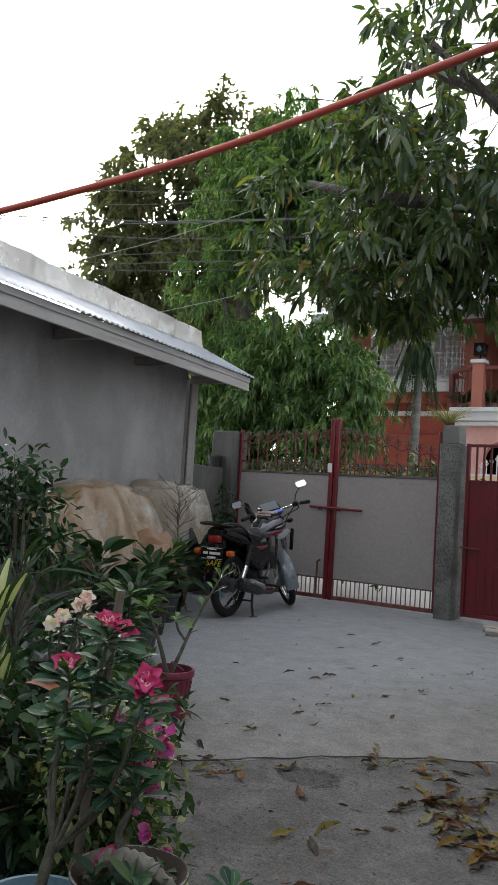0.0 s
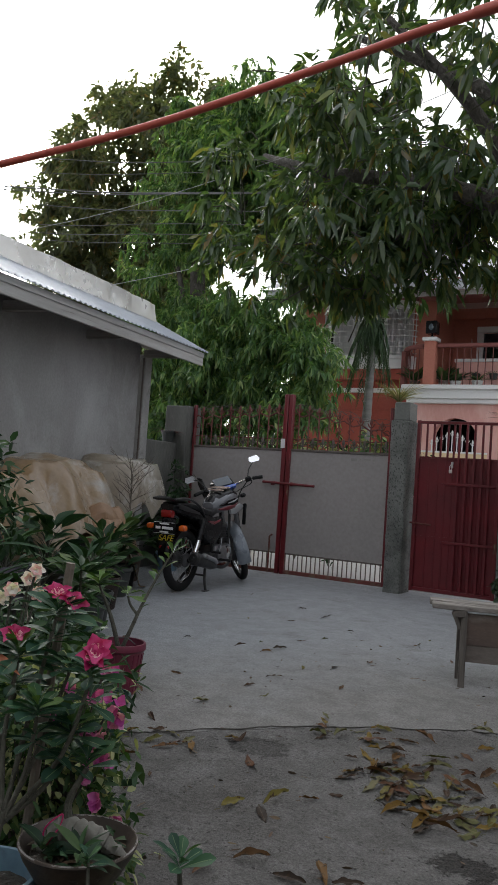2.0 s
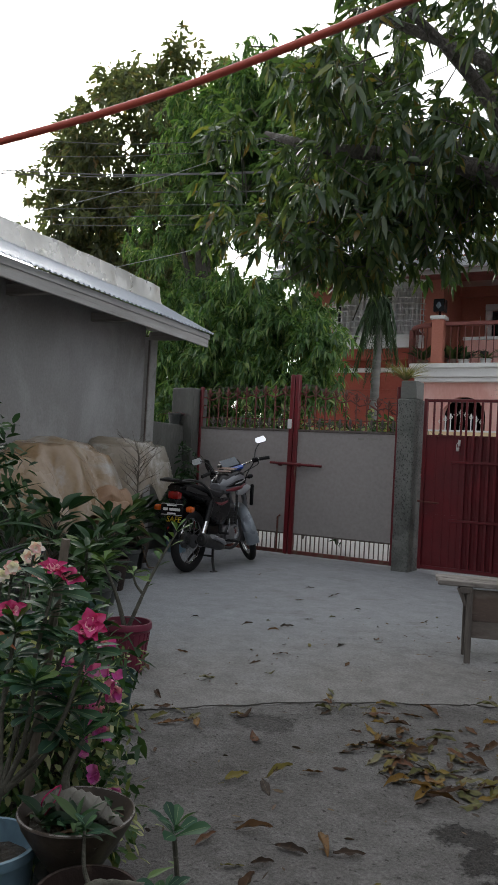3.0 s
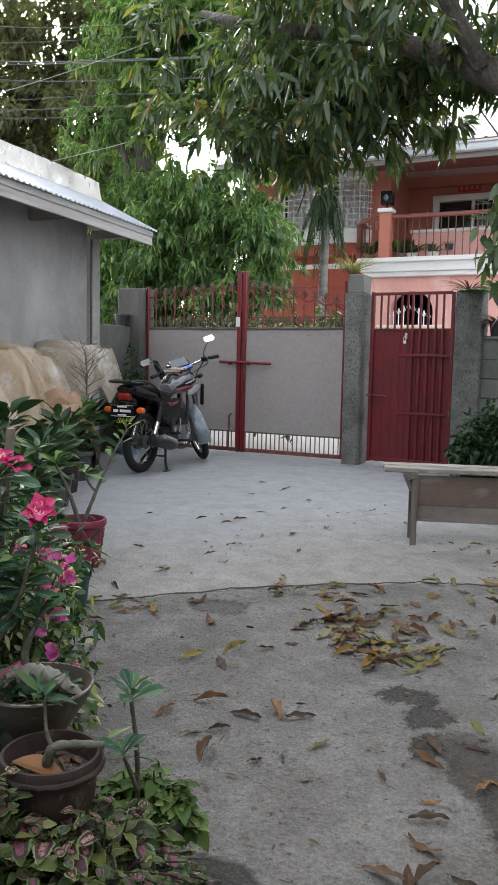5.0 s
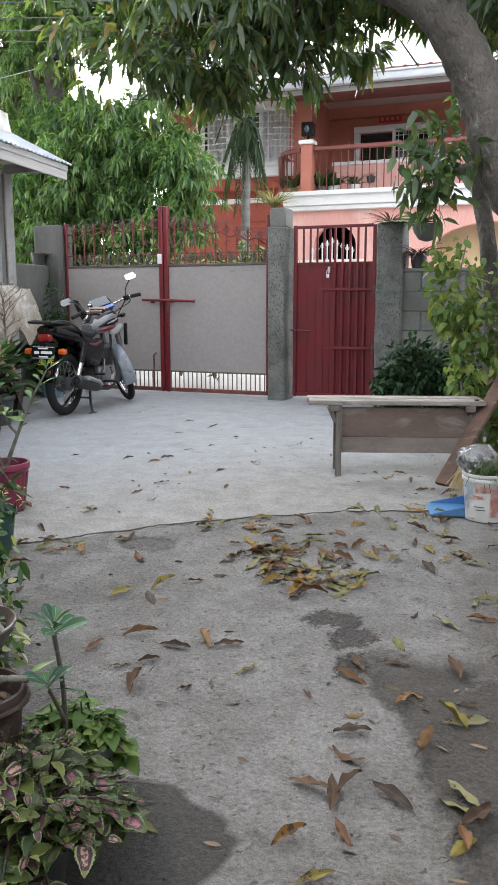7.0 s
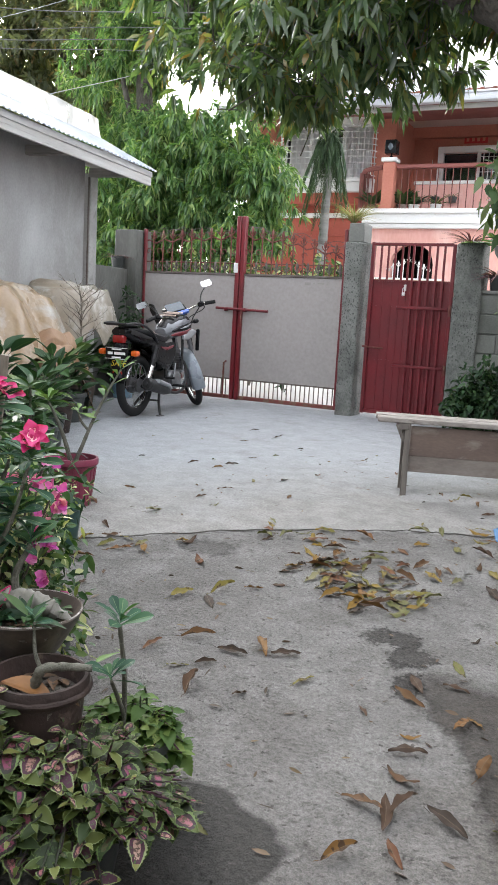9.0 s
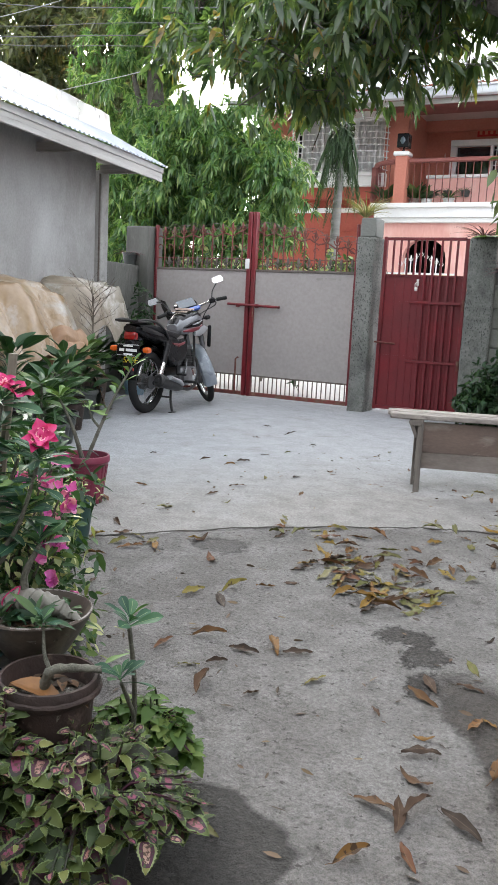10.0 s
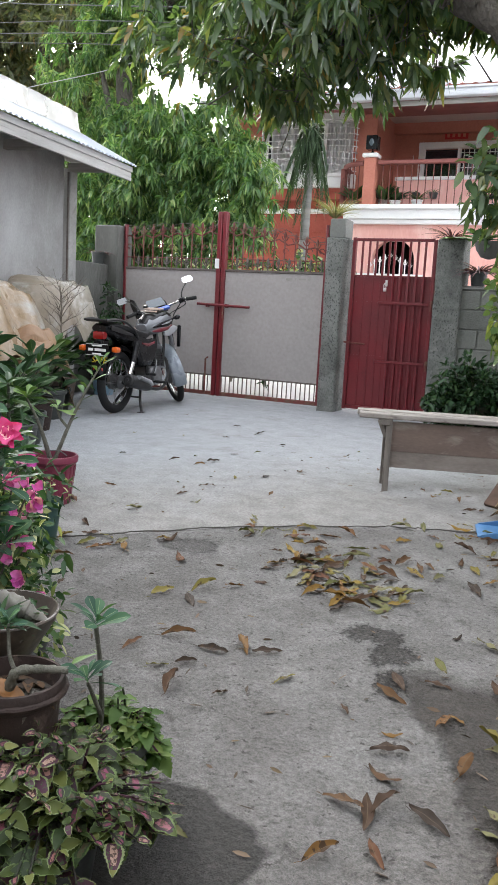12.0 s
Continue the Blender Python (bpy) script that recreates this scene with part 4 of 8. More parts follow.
    for k in range(19):
        a = math.pi * k / 18
        p = bay_point(a, 0.40)
        part("grille_bar", T([(p[0], p[1], 3.52), (p[0], p[1], 4.52)], 0.010, 4), M["white"], bay)
    for i in range(9):
        z = 3.60 + i * 0.110
        part("grille_hoop", T([(*bay_point(math.pi * k / 18, 0.41), z) for k in range(19)], 0.009, 4), M["white"], bay)
    return h


BAY_X = (-6.85, -4.88)


def bay_point(a, depth):
    cx, r = sum(BAY_X) / 2, (BAY_X[1] - BAY_X[0]) / 2
    c, s = math.cos(a), math.sin(a)
    x = cx - r * math.copysign(abs(c) ** 0.55, c)
    return x, 15.2 - depth * abs(s) ** 0.55


def bay_band(z0, z1, depth):
    bm = bmesh.new()
    pts = [bay_point(math.pi * k / 24, depth) for k in range(25)]
    lo = [bm.verts.new((x, y, z0)) for x, y in pts]
    hi = [bm.verts.new((x, y, z1)) for x, y in pts]
    for k in range(24):
        bm.faces.new((lo[k], lo[k + 1], hi[k + 1], hi[k]))
    bm.faces.new(hi)
    bm.faces.new(list(reversed(lo)))
    bm.faces.new((lo[0], hi[0], hi[-1], lo[-1]))
    bmesh.ops.recalc_face_normals(bm, faces=bm.faces[:])
    return bm


def curtain(x0, x1):
    bm = bmesh.new()
    n = 24
    rows = [[bm.verts.new((x0 + (x1 - x0) * i / n, 15.08 + 0.012 * math.sin(i * 1.9), z)) for z in (3.56, 4.56)] for i in range(n + 1)]
    for a, b in zip(rows, rows[1:]):
        bm.faces.new((a[0], b[0], b[1], a[1]))
    bmesh.ops.solidify(bm, geom=bm.faces[:], thickness=0.002)
    return bm


def wall_back():
    bm = bmesh.new()
    box(bm, -4.55, -4.0, 16.36, 16.5, 2.8, 4.8)
    box(bm, -2.35, 4.0, 16.36, 16.5, 2.8, 4.8)
    box(bm, -4.0, -2.35, 16.36, 16.5, 2.8, 3.42)
    box(bm, -4.0, -2.35, 16.36, 16.5, 4.26, 4.7)
    return bm


M["rail"] = mat("dusky_red_rail", (0.24, 0.075, 0.065), (0.19, 0.06, 0.05), 0.6, 0, 2, 40, 0.1)
M["gutter"] = mat("grey_gutter", (0.62, 0.64, 0.67), (0.52, 0.54, 0.57), 0.4, 0.2, 2, 40, 0.05)
M["pale_roof"] = mat("pale_roof_metal", (0.74, 0.75, 0.76), (0.66, 0.67, 0.68), 0.45, 0.15, 1, 30, 0.05)
M["window_glass"] = mat("dark_window_glass", (0.015, 0.017, 0.02), (0.02, 0.022, 0.025), 0.06, 0, 1, 20, 0.0, rough_var=0.02, spec=0.8)
house()

banner = part("door_banner", B(-3.58, -3.14, 16.335, 16.345, 4.40, 4.54), mat("red_paper", (0.50, 0.02, 0.02), None, 0.6))
banner.matrix_basis = HOUSE
tagged(banner, "small red paper banner with gold marks above the window", "banner")
for i in range(4):
    part("gold_mark", B(-3.54 + i * 0.1, -3.49 + i * 0.1, 16.331, 16.334, 4.435, 4.505), mat("gold_ink", (0.58, 0.22, 0.14), None, 0.5), banner)


# ---- street trees ----
def street_mango():
    rng = np.random.default_rng(11)
    t = thing("mango_tree", "large bright green mango tree standing in the street behind the gate", "tree")
    bm = bmesh.new()
    limb(bm, [(-6.3, 10.3, -0.1), (-6.35, 10.35, 1.2), (-6.6, 10.4, 2.6), (-7.05, 10.5, 4.2), (-6.7, 10.5, 5.8)], 0.20, 0.05)
    limb(bm, [(-6.45, 10.37, 2.0), (-5.7, 10.1, 2.7), (-5.1, 9.9, 3.2)], 0.09, 0.03, 8)
    limb(bm, [(-6.62, 10.4, 2.7), (-7.1, 10.4, 3.6), (-7.5, 10.6, 4.4)], 0.10, 0.03, 8)
    limb(bm, [(-6.87, 10.5, 5.0), (-5.8, 10.6, 5.35), (-4.7, 10.6, 5.7)], 0.09, 0.03, 8)
    limb(bm, [(-6.85, 10.45, 3.4), (-7.2, 10.8, 5.0), (-7.0, 10.9, 6.3)], 0.09, 0.03, 8)
    part("trunk", bm, M["bark"], t)
    balls = [((-5.7, 10.6, 5.75), (1.45, 1.3, 1.5)), ((-6.9, 10.9, 5.9), (1.2, 1.2, 1.25)), ((-5.0, 10.4, 5.2), (0.9, 0.9, 1.0)),
             ((-7.4, 10.6, 4.0), (0.95, 1.0, 1.2)), ((-5.65, 9.75, 2.75), (1.15, 0.9, 0.85)), ((-4.85, 9.7, 2.45), (0.62, 0.7, 0.75)),
             ((-6.7, 9.8, 2.3), (0.9, 0.8, 0.8)), ((-5.4, 9.3, 1.75), (0.8, 0.45, 0.5)), ((-6.6, 10.2, 3.2), (0.8, 0.8, 0.7)), ((-7.6, 10.4, 2.2), (0.8, 0.7, 1.0)),
             ((-5.0, 9.6, 2.6), (0.75, 0.7, 0.9)), ((-6.2, 9.6, 1.7), (0.9, 0.5, 0.6)), ((-4.75, 9.4, 1.6), (0.5, 0.4, 0.5)), ((-5.9, 9.9, 3.1), (1.0, 0.8, 0.6)), ((-5.35, 10.5, 6.4), (1.0, 0.9, 0.85)), ((-6.3, 10.7, 6.5), (0.9, 0.9, 0.8)), ((-4.45, 9.3, 1.85), (0.5, 0.35, 0.55)), ((-4.3, 9.4, 2.55), (0.38, 0.35, 0.45)), ((-7.0, 9.9, 1.6), (0.9, 0.5, 0.75)), ((-5.9, 9.5, 1.4), (0.6, 0.4, 0.5)), ((-5.4, 9.7, 1.75), (0.9, 0.3, 0.45)), ((-6.9, 9.9, 2.2), (0.5, 0.4, 0.6))]
    P, O = clumps(balls, 860, 12, 0.25, rng, 0.42)
    keep = np.hypot((P[:, 0] + 6.25) / 0.78, (P[:, 2] - 4.28) / 0.45) > rng.uniform(0.75, 1.05, len(P))      # a gap in the crown over the drooping lower boughs
    P, O = P[keep], O[keep]
    Q, D = whorls(P, O, 11, rng, 1.0, 0.45, 0.010)
    n = len(Q)
    leafy("crown", leaf_mesh("crown", Q, D, rng.uniform(0.085, 0.145, n), rng.uniform(0.028, 0.040, n), rng, 0.60, True, 0.35), M["mango_far_hazed"], t)


def far_tree():
    rng = np.random.default_rng(12)
    t = thing("broadleaf_tree", "tall dusky tree with a dense dark crown beyond the roof", "tree")
    bm = bmesh.new()
    limb(bm, [(-12.2, 14.2, -0.1), (-12.1, 14.2, 2.5), (-11.6, 14, 5.0), (-11.3, 14, 7.2)], 0.3, 0.08)
    limb(bm, [(-11.8, 14.1, 4.0), (-12.8, 14, 5.8), (-13.1, 14, 7.0)], 0.14, 0.04, 8)
    limb(bm, [(-11.6, 14, 5.0), (-10.4, 13.8, 6.6), (-9.8, 13.7, 8.0)], 0.13, 0.04, 8)
    part("trunk", bm, M["bark"], t)
    balls = [((-11.7, 14.0, 8.0), (1.9, 1.6, 1.75)), ((-10.0, 13.8, 8.3), (1.5, 1.4, 1.5)), ((-13.0, 14.0, 6.6), (1.3, 1.3, 1.6)),
             ((-11.4, 14.0, 5.8), (1.9, 1.5, 1.5)), ((-9.6, 13.6, 6.3), (1.4, 1.2, 1.7)), ((-10.6, 13.6, 4.4), (2.0, 1.2, 1.2)), ((-9.2, 13.2, 3.0), (1.5, 1.0, 1.6)), ((-12.6, 14, 4.2), (1.5, 1.3, 1.6))]
    P, O = clumps(balls, 600, 10, 0.36, rng, 0.28)
    keep = np.hypot((P[:, 0] + 8.3) / 1.05, (P[:, 2] - 5.2) / 0.62) > 1
    P, O = P[keep], O[keep]
    Q, D = whorls(P, O, 8, rng, 0.9, 0.3, 0.03)
    n = len(Q)
    leafy("crown", leaf_mesh("crown", Q, D, rng.uniform(0.15, 0.26, n), rng.uniform(0.06, 0.09, n), rng, 0.3, False), M["far_tree_hazed"], t)


def small_palm():
    rng = np.random.default_rng(13)
    t = thing("areca_palm", "slender palm with pale ringed trunk and drooping fronds before the house", "palm")
    k = 11.6
    x0, x1 = -4.49, -4.44
    line = smooth_line([(x0, k, 0), (x0 + 0.01, k, 1.2), (x0 + 0.03, k, 2.2), (x1, k, 3.2)], 12)
    part("trunk", T(line, [0.085 - 0.03 * i / len(line) + (0.006 if i % 2 else 0) for i in range(len(line))], 12), M["palmtrunk"], t)
    part("crownshaft", T([(x1, k, 3.15), (x1, k, 3.45), (x1 + 0.01, k, 3.75)], [0.06, 0.07, 0.03], 10), M["palmleaf"], t)
    for i in range(18):
        az = i * 2.4
        el = 1.1 - 0.07 * i
        d = V((math.cos(az), math.sin(az), 0))
        pts = [V((x1, k, 3.50)) + d * s * (0.24 + 0.13 * ((i * 7) % 5) / 4) * math.cos(el) + UP * (s * 0.85 * math.sin(el) - (0.72 + 0.12 * (i % 4)) * s * s) for s in np.linspace(0, 1.05, 9)]
        fr = part("frond", T(pts, lerp_list([0.012, 0.004], 9), 5), M["palmleaf"], t)
        line = smooth_line(pts, 5)
        P, D = [], []
        for j, p in enumerate(line[4:]):
            ax = (line[min(j + 5, len(line) - 1)] - line[j + 3]).normalized()
            for s in (-1, 1):
                w = ax.cross(UP).normalized() * s
                P.append(p)
                D.append(ax * 0.75 + w * 0.75 - UP * 0.45)
        leafy("frond_blade", leaf_mesh("frond_blade", np.array(P), np.array(D), rng.uniform(0.13, 0.22, len(P)), 0.016, rng, 0.6, False, 0.3), M["palmleaf"], fr)


street_mango()
far_tree()
small_palm()


# ---- the yard's own mango tree ----
def yard_mango():
    rng = np.random.default_rng(21)
    t = thing("mango_tree", "leaning old mango tree in the yard with long drooping leaves", "tree")
    bm = bmesh.new()
    limb(bm, [(0.52, 5.25, -0.1), (0.46, 5.25, 0.4), (0.36, 5.22, 0.85), (0.22, 5.2, 1.22), (0.0, 5.2, 1.55), (-0.14, 5.2, 1.82), (-0.24, 5.2, 2.1), (-0.37, 5.15, 2.40), (-0.50, 5.13, 2.60)], 0.215, 0.12, 14, 6)
    limb(bm, [(-0.34, 5.17, 2.30), (-0.55, 5.12, 2.62), (-0.83, 5.1, 2.79), (-1.05, 5.05, 2.87), (-1.4, 5.0, 3.0), (-2.1, 4.95, 3.15), (-2.7, 5.1, 3.4)], 0.115, 0.025, 10, 6)
    limb(bm, [(-0.30, 5.18, 2.2), (-0.42, 5.16, 2.5), (-0.50, 5.15, 2.9), (-0.75, 5.0, 3.4), (-0.95, 4.9, 4.1), (-1.0, 4.8, 4.8)], 0.10, 0.03, 10, 6)
    limb(bm, [(-0.1, 5.2, 1.9), (0.2, 5.3, 2.5), (0.45, 5.5, 3.2), (0.7, 5.6, 4.2)], 0.13, 0.05, 10, 6)
    limb(bm, [(-0.75, 5.05, 2.75), (-1.05, 4.7, 3.3), (-1.5, 4.4, 3.8)], 0.06, 0.02, 8)
    limb(bm, [(-0.7, 5.0, 3.3), (-1.4, 5.1, 3.8), (-2.1, 5.1, 4.2)], 0.06, 0.02, 8)
    limb(bm, [(-0.1, 5.2, 1.80), (-0.25, 5.1, 1.76), (-0.45, 5.0, 1.70), (-0.62, 4.95, 1.64)], 0.035, 0.010, 8)
    part("trunk", bm, M["bark"], t)
    bm = bmesh.new()
    limb(bm, [(-0.22, 6.15, -0.05), (-0.24, 6.15, 0.8), (-0.31, 6.2, 1.4), (-0.42, 6.2, 2.0), (-0.40, 6.15, 3.0)], 0.07, 0.05, 10)
    part("second_trunk", bm, M["bark"], t, "slimmer pale second stem")
    bm = bmesh.new()
    balls = [((-1.35, 5.0, 3.65), (1.0, 0.9, 0.85)), ((-2.35, 5.1, 3.2), (0.7, 0.7, 0.65)), ((-1.7, 5.0, 2.75), (0.95, 0.7, 0.55)), ((-2.3, 5.2, 2.75), (0.7, 0.6, 0.5)),
             ((-0.7, 4.9, 3.3), (0.8, 0.8, 0.8)), ((0.2, 5.4, 3.4), (0.8, 0.7, 0.75)), ((-0.85, 4.9, 4.5), (0.9, 0.8, 0.6)), ((0.8, 5.6, 2.9), (0.8, 0.8, 0.9)), ((-1.35, 5.6, 3.05), (0.85, 0.35, 0.40)), ((-0.7, 5.7, 3.0), (0.7, 0.4, 0.35)), ((-2.3, 5.5, 2.9), (0.7, 0.35, 0.5)), ((-0.05, 6.6, 2.75), (0.6, 0.4, 0.75)), ((0.35, 6.3, 2.1), (0.45, 0.4, 0.5)), ((-0.15, 6.9, 2.2), (0.22, 0.3, 0.4)), ((-1.0, 5.6, 2.78), (0.75, 0.4, 0.28)), ((-1.95, 5.6, 2.80), (0.8, 0.4, 0.36)), ((-2.5, 5.7, 2.62), (0.55, 0.4, 0.35)), ((-0.2, 5.8, 2.9), (0.5, 0.4, 0.3))]
    P, O = clumps(balls, 430, 7, 0.20, rng, 0.5)
    keep = ~((P[:, 0] > -1.25) & (P[:, 0] < 0.3) & (P[:, 1] < 5.12) & (P[:, 2] < 2.80)) & ~((P[:, 0] > -1.6) & (P[:, 0] < -0.3) & (P[:, 2] < 2.42)) & (P[:, 2] > np.where(P[:, 0] < -1.2, 2.36, 0.0))
    keep &= ~((P[:, 0] < -2.5) & (P[:, 2] < 2.72)) | (rng.random(len(P)) < 0.3)      # the sky shows past the outermost boughs
    keep &= ~((P[:, 2] > 3.05) & (P[:, 0] > -1.75)) | (rng.random(len(P)) < 0.42)      # the upper crown is thin
    P, O = P[keep], O[keep]
    for p, o in zip(P[::3], O[::3]):
        q = V(p) - V(o) * rng.uniform(0.15, 0.4) - UP * 0.02 + V(rng.normal(size=3) * 0.1)
        tube(bm, smooth_line([q, (q + V(p)) / 2 + V(rng.normal(size=3) * 0.03), V(p)], 3), lerp_list([0.006, 0.002], 7), 4)
    tagged(part("twig_mass", bm, M["green_twig"], t), kind="stuff")
    Q, D = whorls(P, O, 9, rng, 0.95, 0.75, 0.02)
    n = len(Q)
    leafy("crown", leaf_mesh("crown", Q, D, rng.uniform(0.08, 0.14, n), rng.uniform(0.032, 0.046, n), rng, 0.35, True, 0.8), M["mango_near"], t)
    P, O = crown_points([((-0.52, 4.95, 1.72), (0.19, 0.16, 0.28)), ((-0.40, 5.0, 1.86), (0.15, 0.14, 0.16))], 46, rng, 0.2, 0.4, 0.3)
    Q, D = whorls(P, O, 6, rng, 1.1, 0.5, 0.04)
    leafy("low_spray", leaf_mesh("low_spray", Q, D, rng.uniform(0.08, 0.13, len(Q)), rng.uniform(0.04, 0.055, len(Q)), rng, 0.3, True, 0.8), M["mango_near"], t)


yard_mango()


# ---- motorcycle ----
M["rubber"] = mat("tyre_rubber", (0.014, 0.014, 0.015), (0.02, 0.02, 0.02), 0.75, 0, 8, 90, 0.3, spec=0.25)
M["black"] = mat("black_plastic", (0.007, 0.007, 0.008), (0.011, 0.011, 0.012), 0.22, 0, 5, 60, 0.05, spec=0.25)
M["black_iron"] = mat("black_painted_iron", (0.013, 0.013, 0.014), (0.020, 0.019, 0.019), 0.42, 0.1, 8, 80, 0.15)
M["chrome"] = mat("chrome", (0.78, 0.78, 0.78), (0.68, 0.68, 0.68), 0.14, 1.0, 6, 60, 0.03, rough_var=0.06)
M["alloy"] = mat("cast_alloy", (0.30, 0.30, 0.31), (0.20, 0.20, 0.21), 0.4, 0.9, 9, 90, 0.2)
M["drum"] = mat("dull_drum_alloy", (0.15, 0.15, 0.155), (0.09, 0.09, 0.092), 0.5, 0.7, 9, 90, 0.2)
M["silver"] = mat("silver_body_paint", (0.40, 0.41, 0.43), (0.36, 0.37, 0.39), 0.35, 0.3, 2, 90, 0.03, coat=0.5)
M["tank_grey"] = mat("grey_tank_paint", (0.17, 0.175, 0.19), (0.14, 0.145, 0.16), 0.35, 0.3, 2, 90, 0.03, coat=0.4)
M["greyfend"] = mat("grey_fender_paint", (0.36, 0.40, 0.45), (0.32, 0.36, 0.41), 0.35, 0.2, 2, 60, 0.05, coat=0.3)
M["seat"] = mat("black_vinyl", (0.011, 0.011, 0.012), (0.017, 0.017, 0.018), 0.42, 0, 10, 130, 0.3, spec=0.3)
M["red_lens"] = mat("red_lens", (0.30, 0.010, 0.010), (0.20, 0.008, 0.008), 0.15, 0, 20, 90, 0.1, coat=0.6)
M["amber"] = mat("amber_lens", (0.72, 0.12, 0.01), (0.55, 0.09, 0.01), 0.15, 0, 20, 90, 0.1, coat=0.6)
M["decal_red"] = mat("red_decal", (0.15, 0.012, 0.02), None, 0.35, coat=0.4)
M["decal_pale"] = mat("pale_decal", (0.62, 0.48, 0.42), None, 0.4)
M["yellow"] = mat("yellow_paint", (0.72, 0.55, 0.02), None, 0.5)
M["mirror"] = mat("mirror_glass", (0.9, 0.9, 0.9), (0.88, 0.88, 0.88), 0.03, 1.0, 1, 10, 0.0, rough_var=0.01)
M["bluelight"] = mat("blue_instrument_trim", (0.05, 0.13, 0.52), (0.04, 0.10, 0.42), 0.2, 0, 5, 60, 0.0, coat=0.6)
M["clear"] = mat("instrument_glass", (0.06, 0.08, 0.10), (0.04, 0.055, 0.07), 0.18, 0.0, 5, 60, 0.0, coat=0.2, rough_var=0.05)
ROTY = Matrix.Rotation(radians(90), 4, "X")     # lathe axis z turned onto y


def ring(R, r, z=0.0, seg=48, side=10, flat=1.0):
    """A torus round the y axis."""
    bm = bmesh.new()
    rows = []
    for i in range(seg):
        a = 2 * math.pi * i / seg
        rows.append([bm.verts.new(((R + r * math.cos(b)) * math.cos(a), flat * r * math.sin(b) + z, (R + r * math.cos(b)) * math.sin(a)))
                     for b in (2 * math.pi * k / side for k in range(side))])
    for i in range(seg):
        a, b = rows[i], rows[(i + 1) % seg]
        for k in range(side):
            bm.faces.new((a[k], a[(k + 1) % side], b[(k + 1) % side], b[k]))
    bmesh.ops.recalc_face_normals(bm, faces=bm.faces[:])
    return bm


def wheel(parent, name, at, m, R=0.292, wide=0.042):
    w = part(name, ring(R - wide, wide, 0, 52, 12, 0.92), M["rubber"], parent)
    w.matrix_basis = m @ Matrix.Translation(at)
    part("rim", ring(R - 2 * wide + 0.004, 0.008, 0, 52, 8, 2.0), M["chrome"], w, "chrome wheel rim")
    part("hub", L([(0.02, -0.06), (0.072, -0.056), (0.076, -0.02), (0.04, -0.015), (0.04, 0.03), (0.062, 0.035), (0.066, 0.055), (0.02, 0.06)], 28, ROTY), M["drum"], w)
    part("axle", T([(0, -0.10, 0), (0, 0.10, 0)], 0.011, 8), M["chrome"], w)
    sp = part("spoke", T([(0.045, 0.026, 0), (R - 2 * wide, 0.003, 0.035)], 0.0013, 4), M["alloy"], w)
    for i in range(1, 36):
        s = 1 if i % 2 == 0 else -1
        again(sp, Matrix.Rotation(2 * math.pi * i / 36, 4, "Y") @ Matrix.Diagonal((1, s, 1 if (i // 2) % 2 else -1, 1)))
    return w


def fender(R, w, a0, a1, depth=0.03, n=22):
    """Curved mudguard round the y axis between two angles, with rolled sides."""
    bm = bmesh.new()
    rows = []
    for i in range(n):
        a = a0 + (a1 - a0) * i / (n - 1)
        row = []
        for s, drop in ((-1, depth), (-0.85, depth * 0.3), (-0.4, 0), (0.4, 0), (0.85, depth * 0.3), (1, depth)):
            k = R - drop
            row.append(bm.verts.new((k * math.cos(a), s * w, k * math.sin(a))))
        rows.append(row)
    for a, b in zip(rows, rows[1:]):
        for k in range(5):
            bm.faces.new((a[k], a[k + 1], b[k + 1], b[k]))
    bmesh.ops.solidify(bm, geom=bm.faces[:], thickness=0.003)
    return bm


def loft(sections, m=None):
    """Closed skin through rings of equal count."""
    bm = bmesh.new()
    rows = [[bm.verts.new(p) for p in s] for s in sections]
    n = len(rows[0])
    for a, b in zip(rows, rows[1:]):
        for k in range(n):
            bm.faces.new((a[k], a[(k + 1) % n], b[(k + 1) % n], b[k]))
    bm.faces.new(list(reversed(rows[0])))
    bm.faces.new(rows[-1])
    bmesh.ops.recalc_face_normals(bm, faces=bm.faces[:])
    return bm


def oval(x, cz, w, h, n=14, p=0.75, cy=0.0):
    out = []
    for k in range(n):
        a = 2 * math.pi * k / n
        c, s = math.cos(a), math.sin(a)
        out.append((x, cy + w * math.copysign(abs(c) ** p, c), cz + h * math.copysign(abs(s) ** p, s)))
    return out


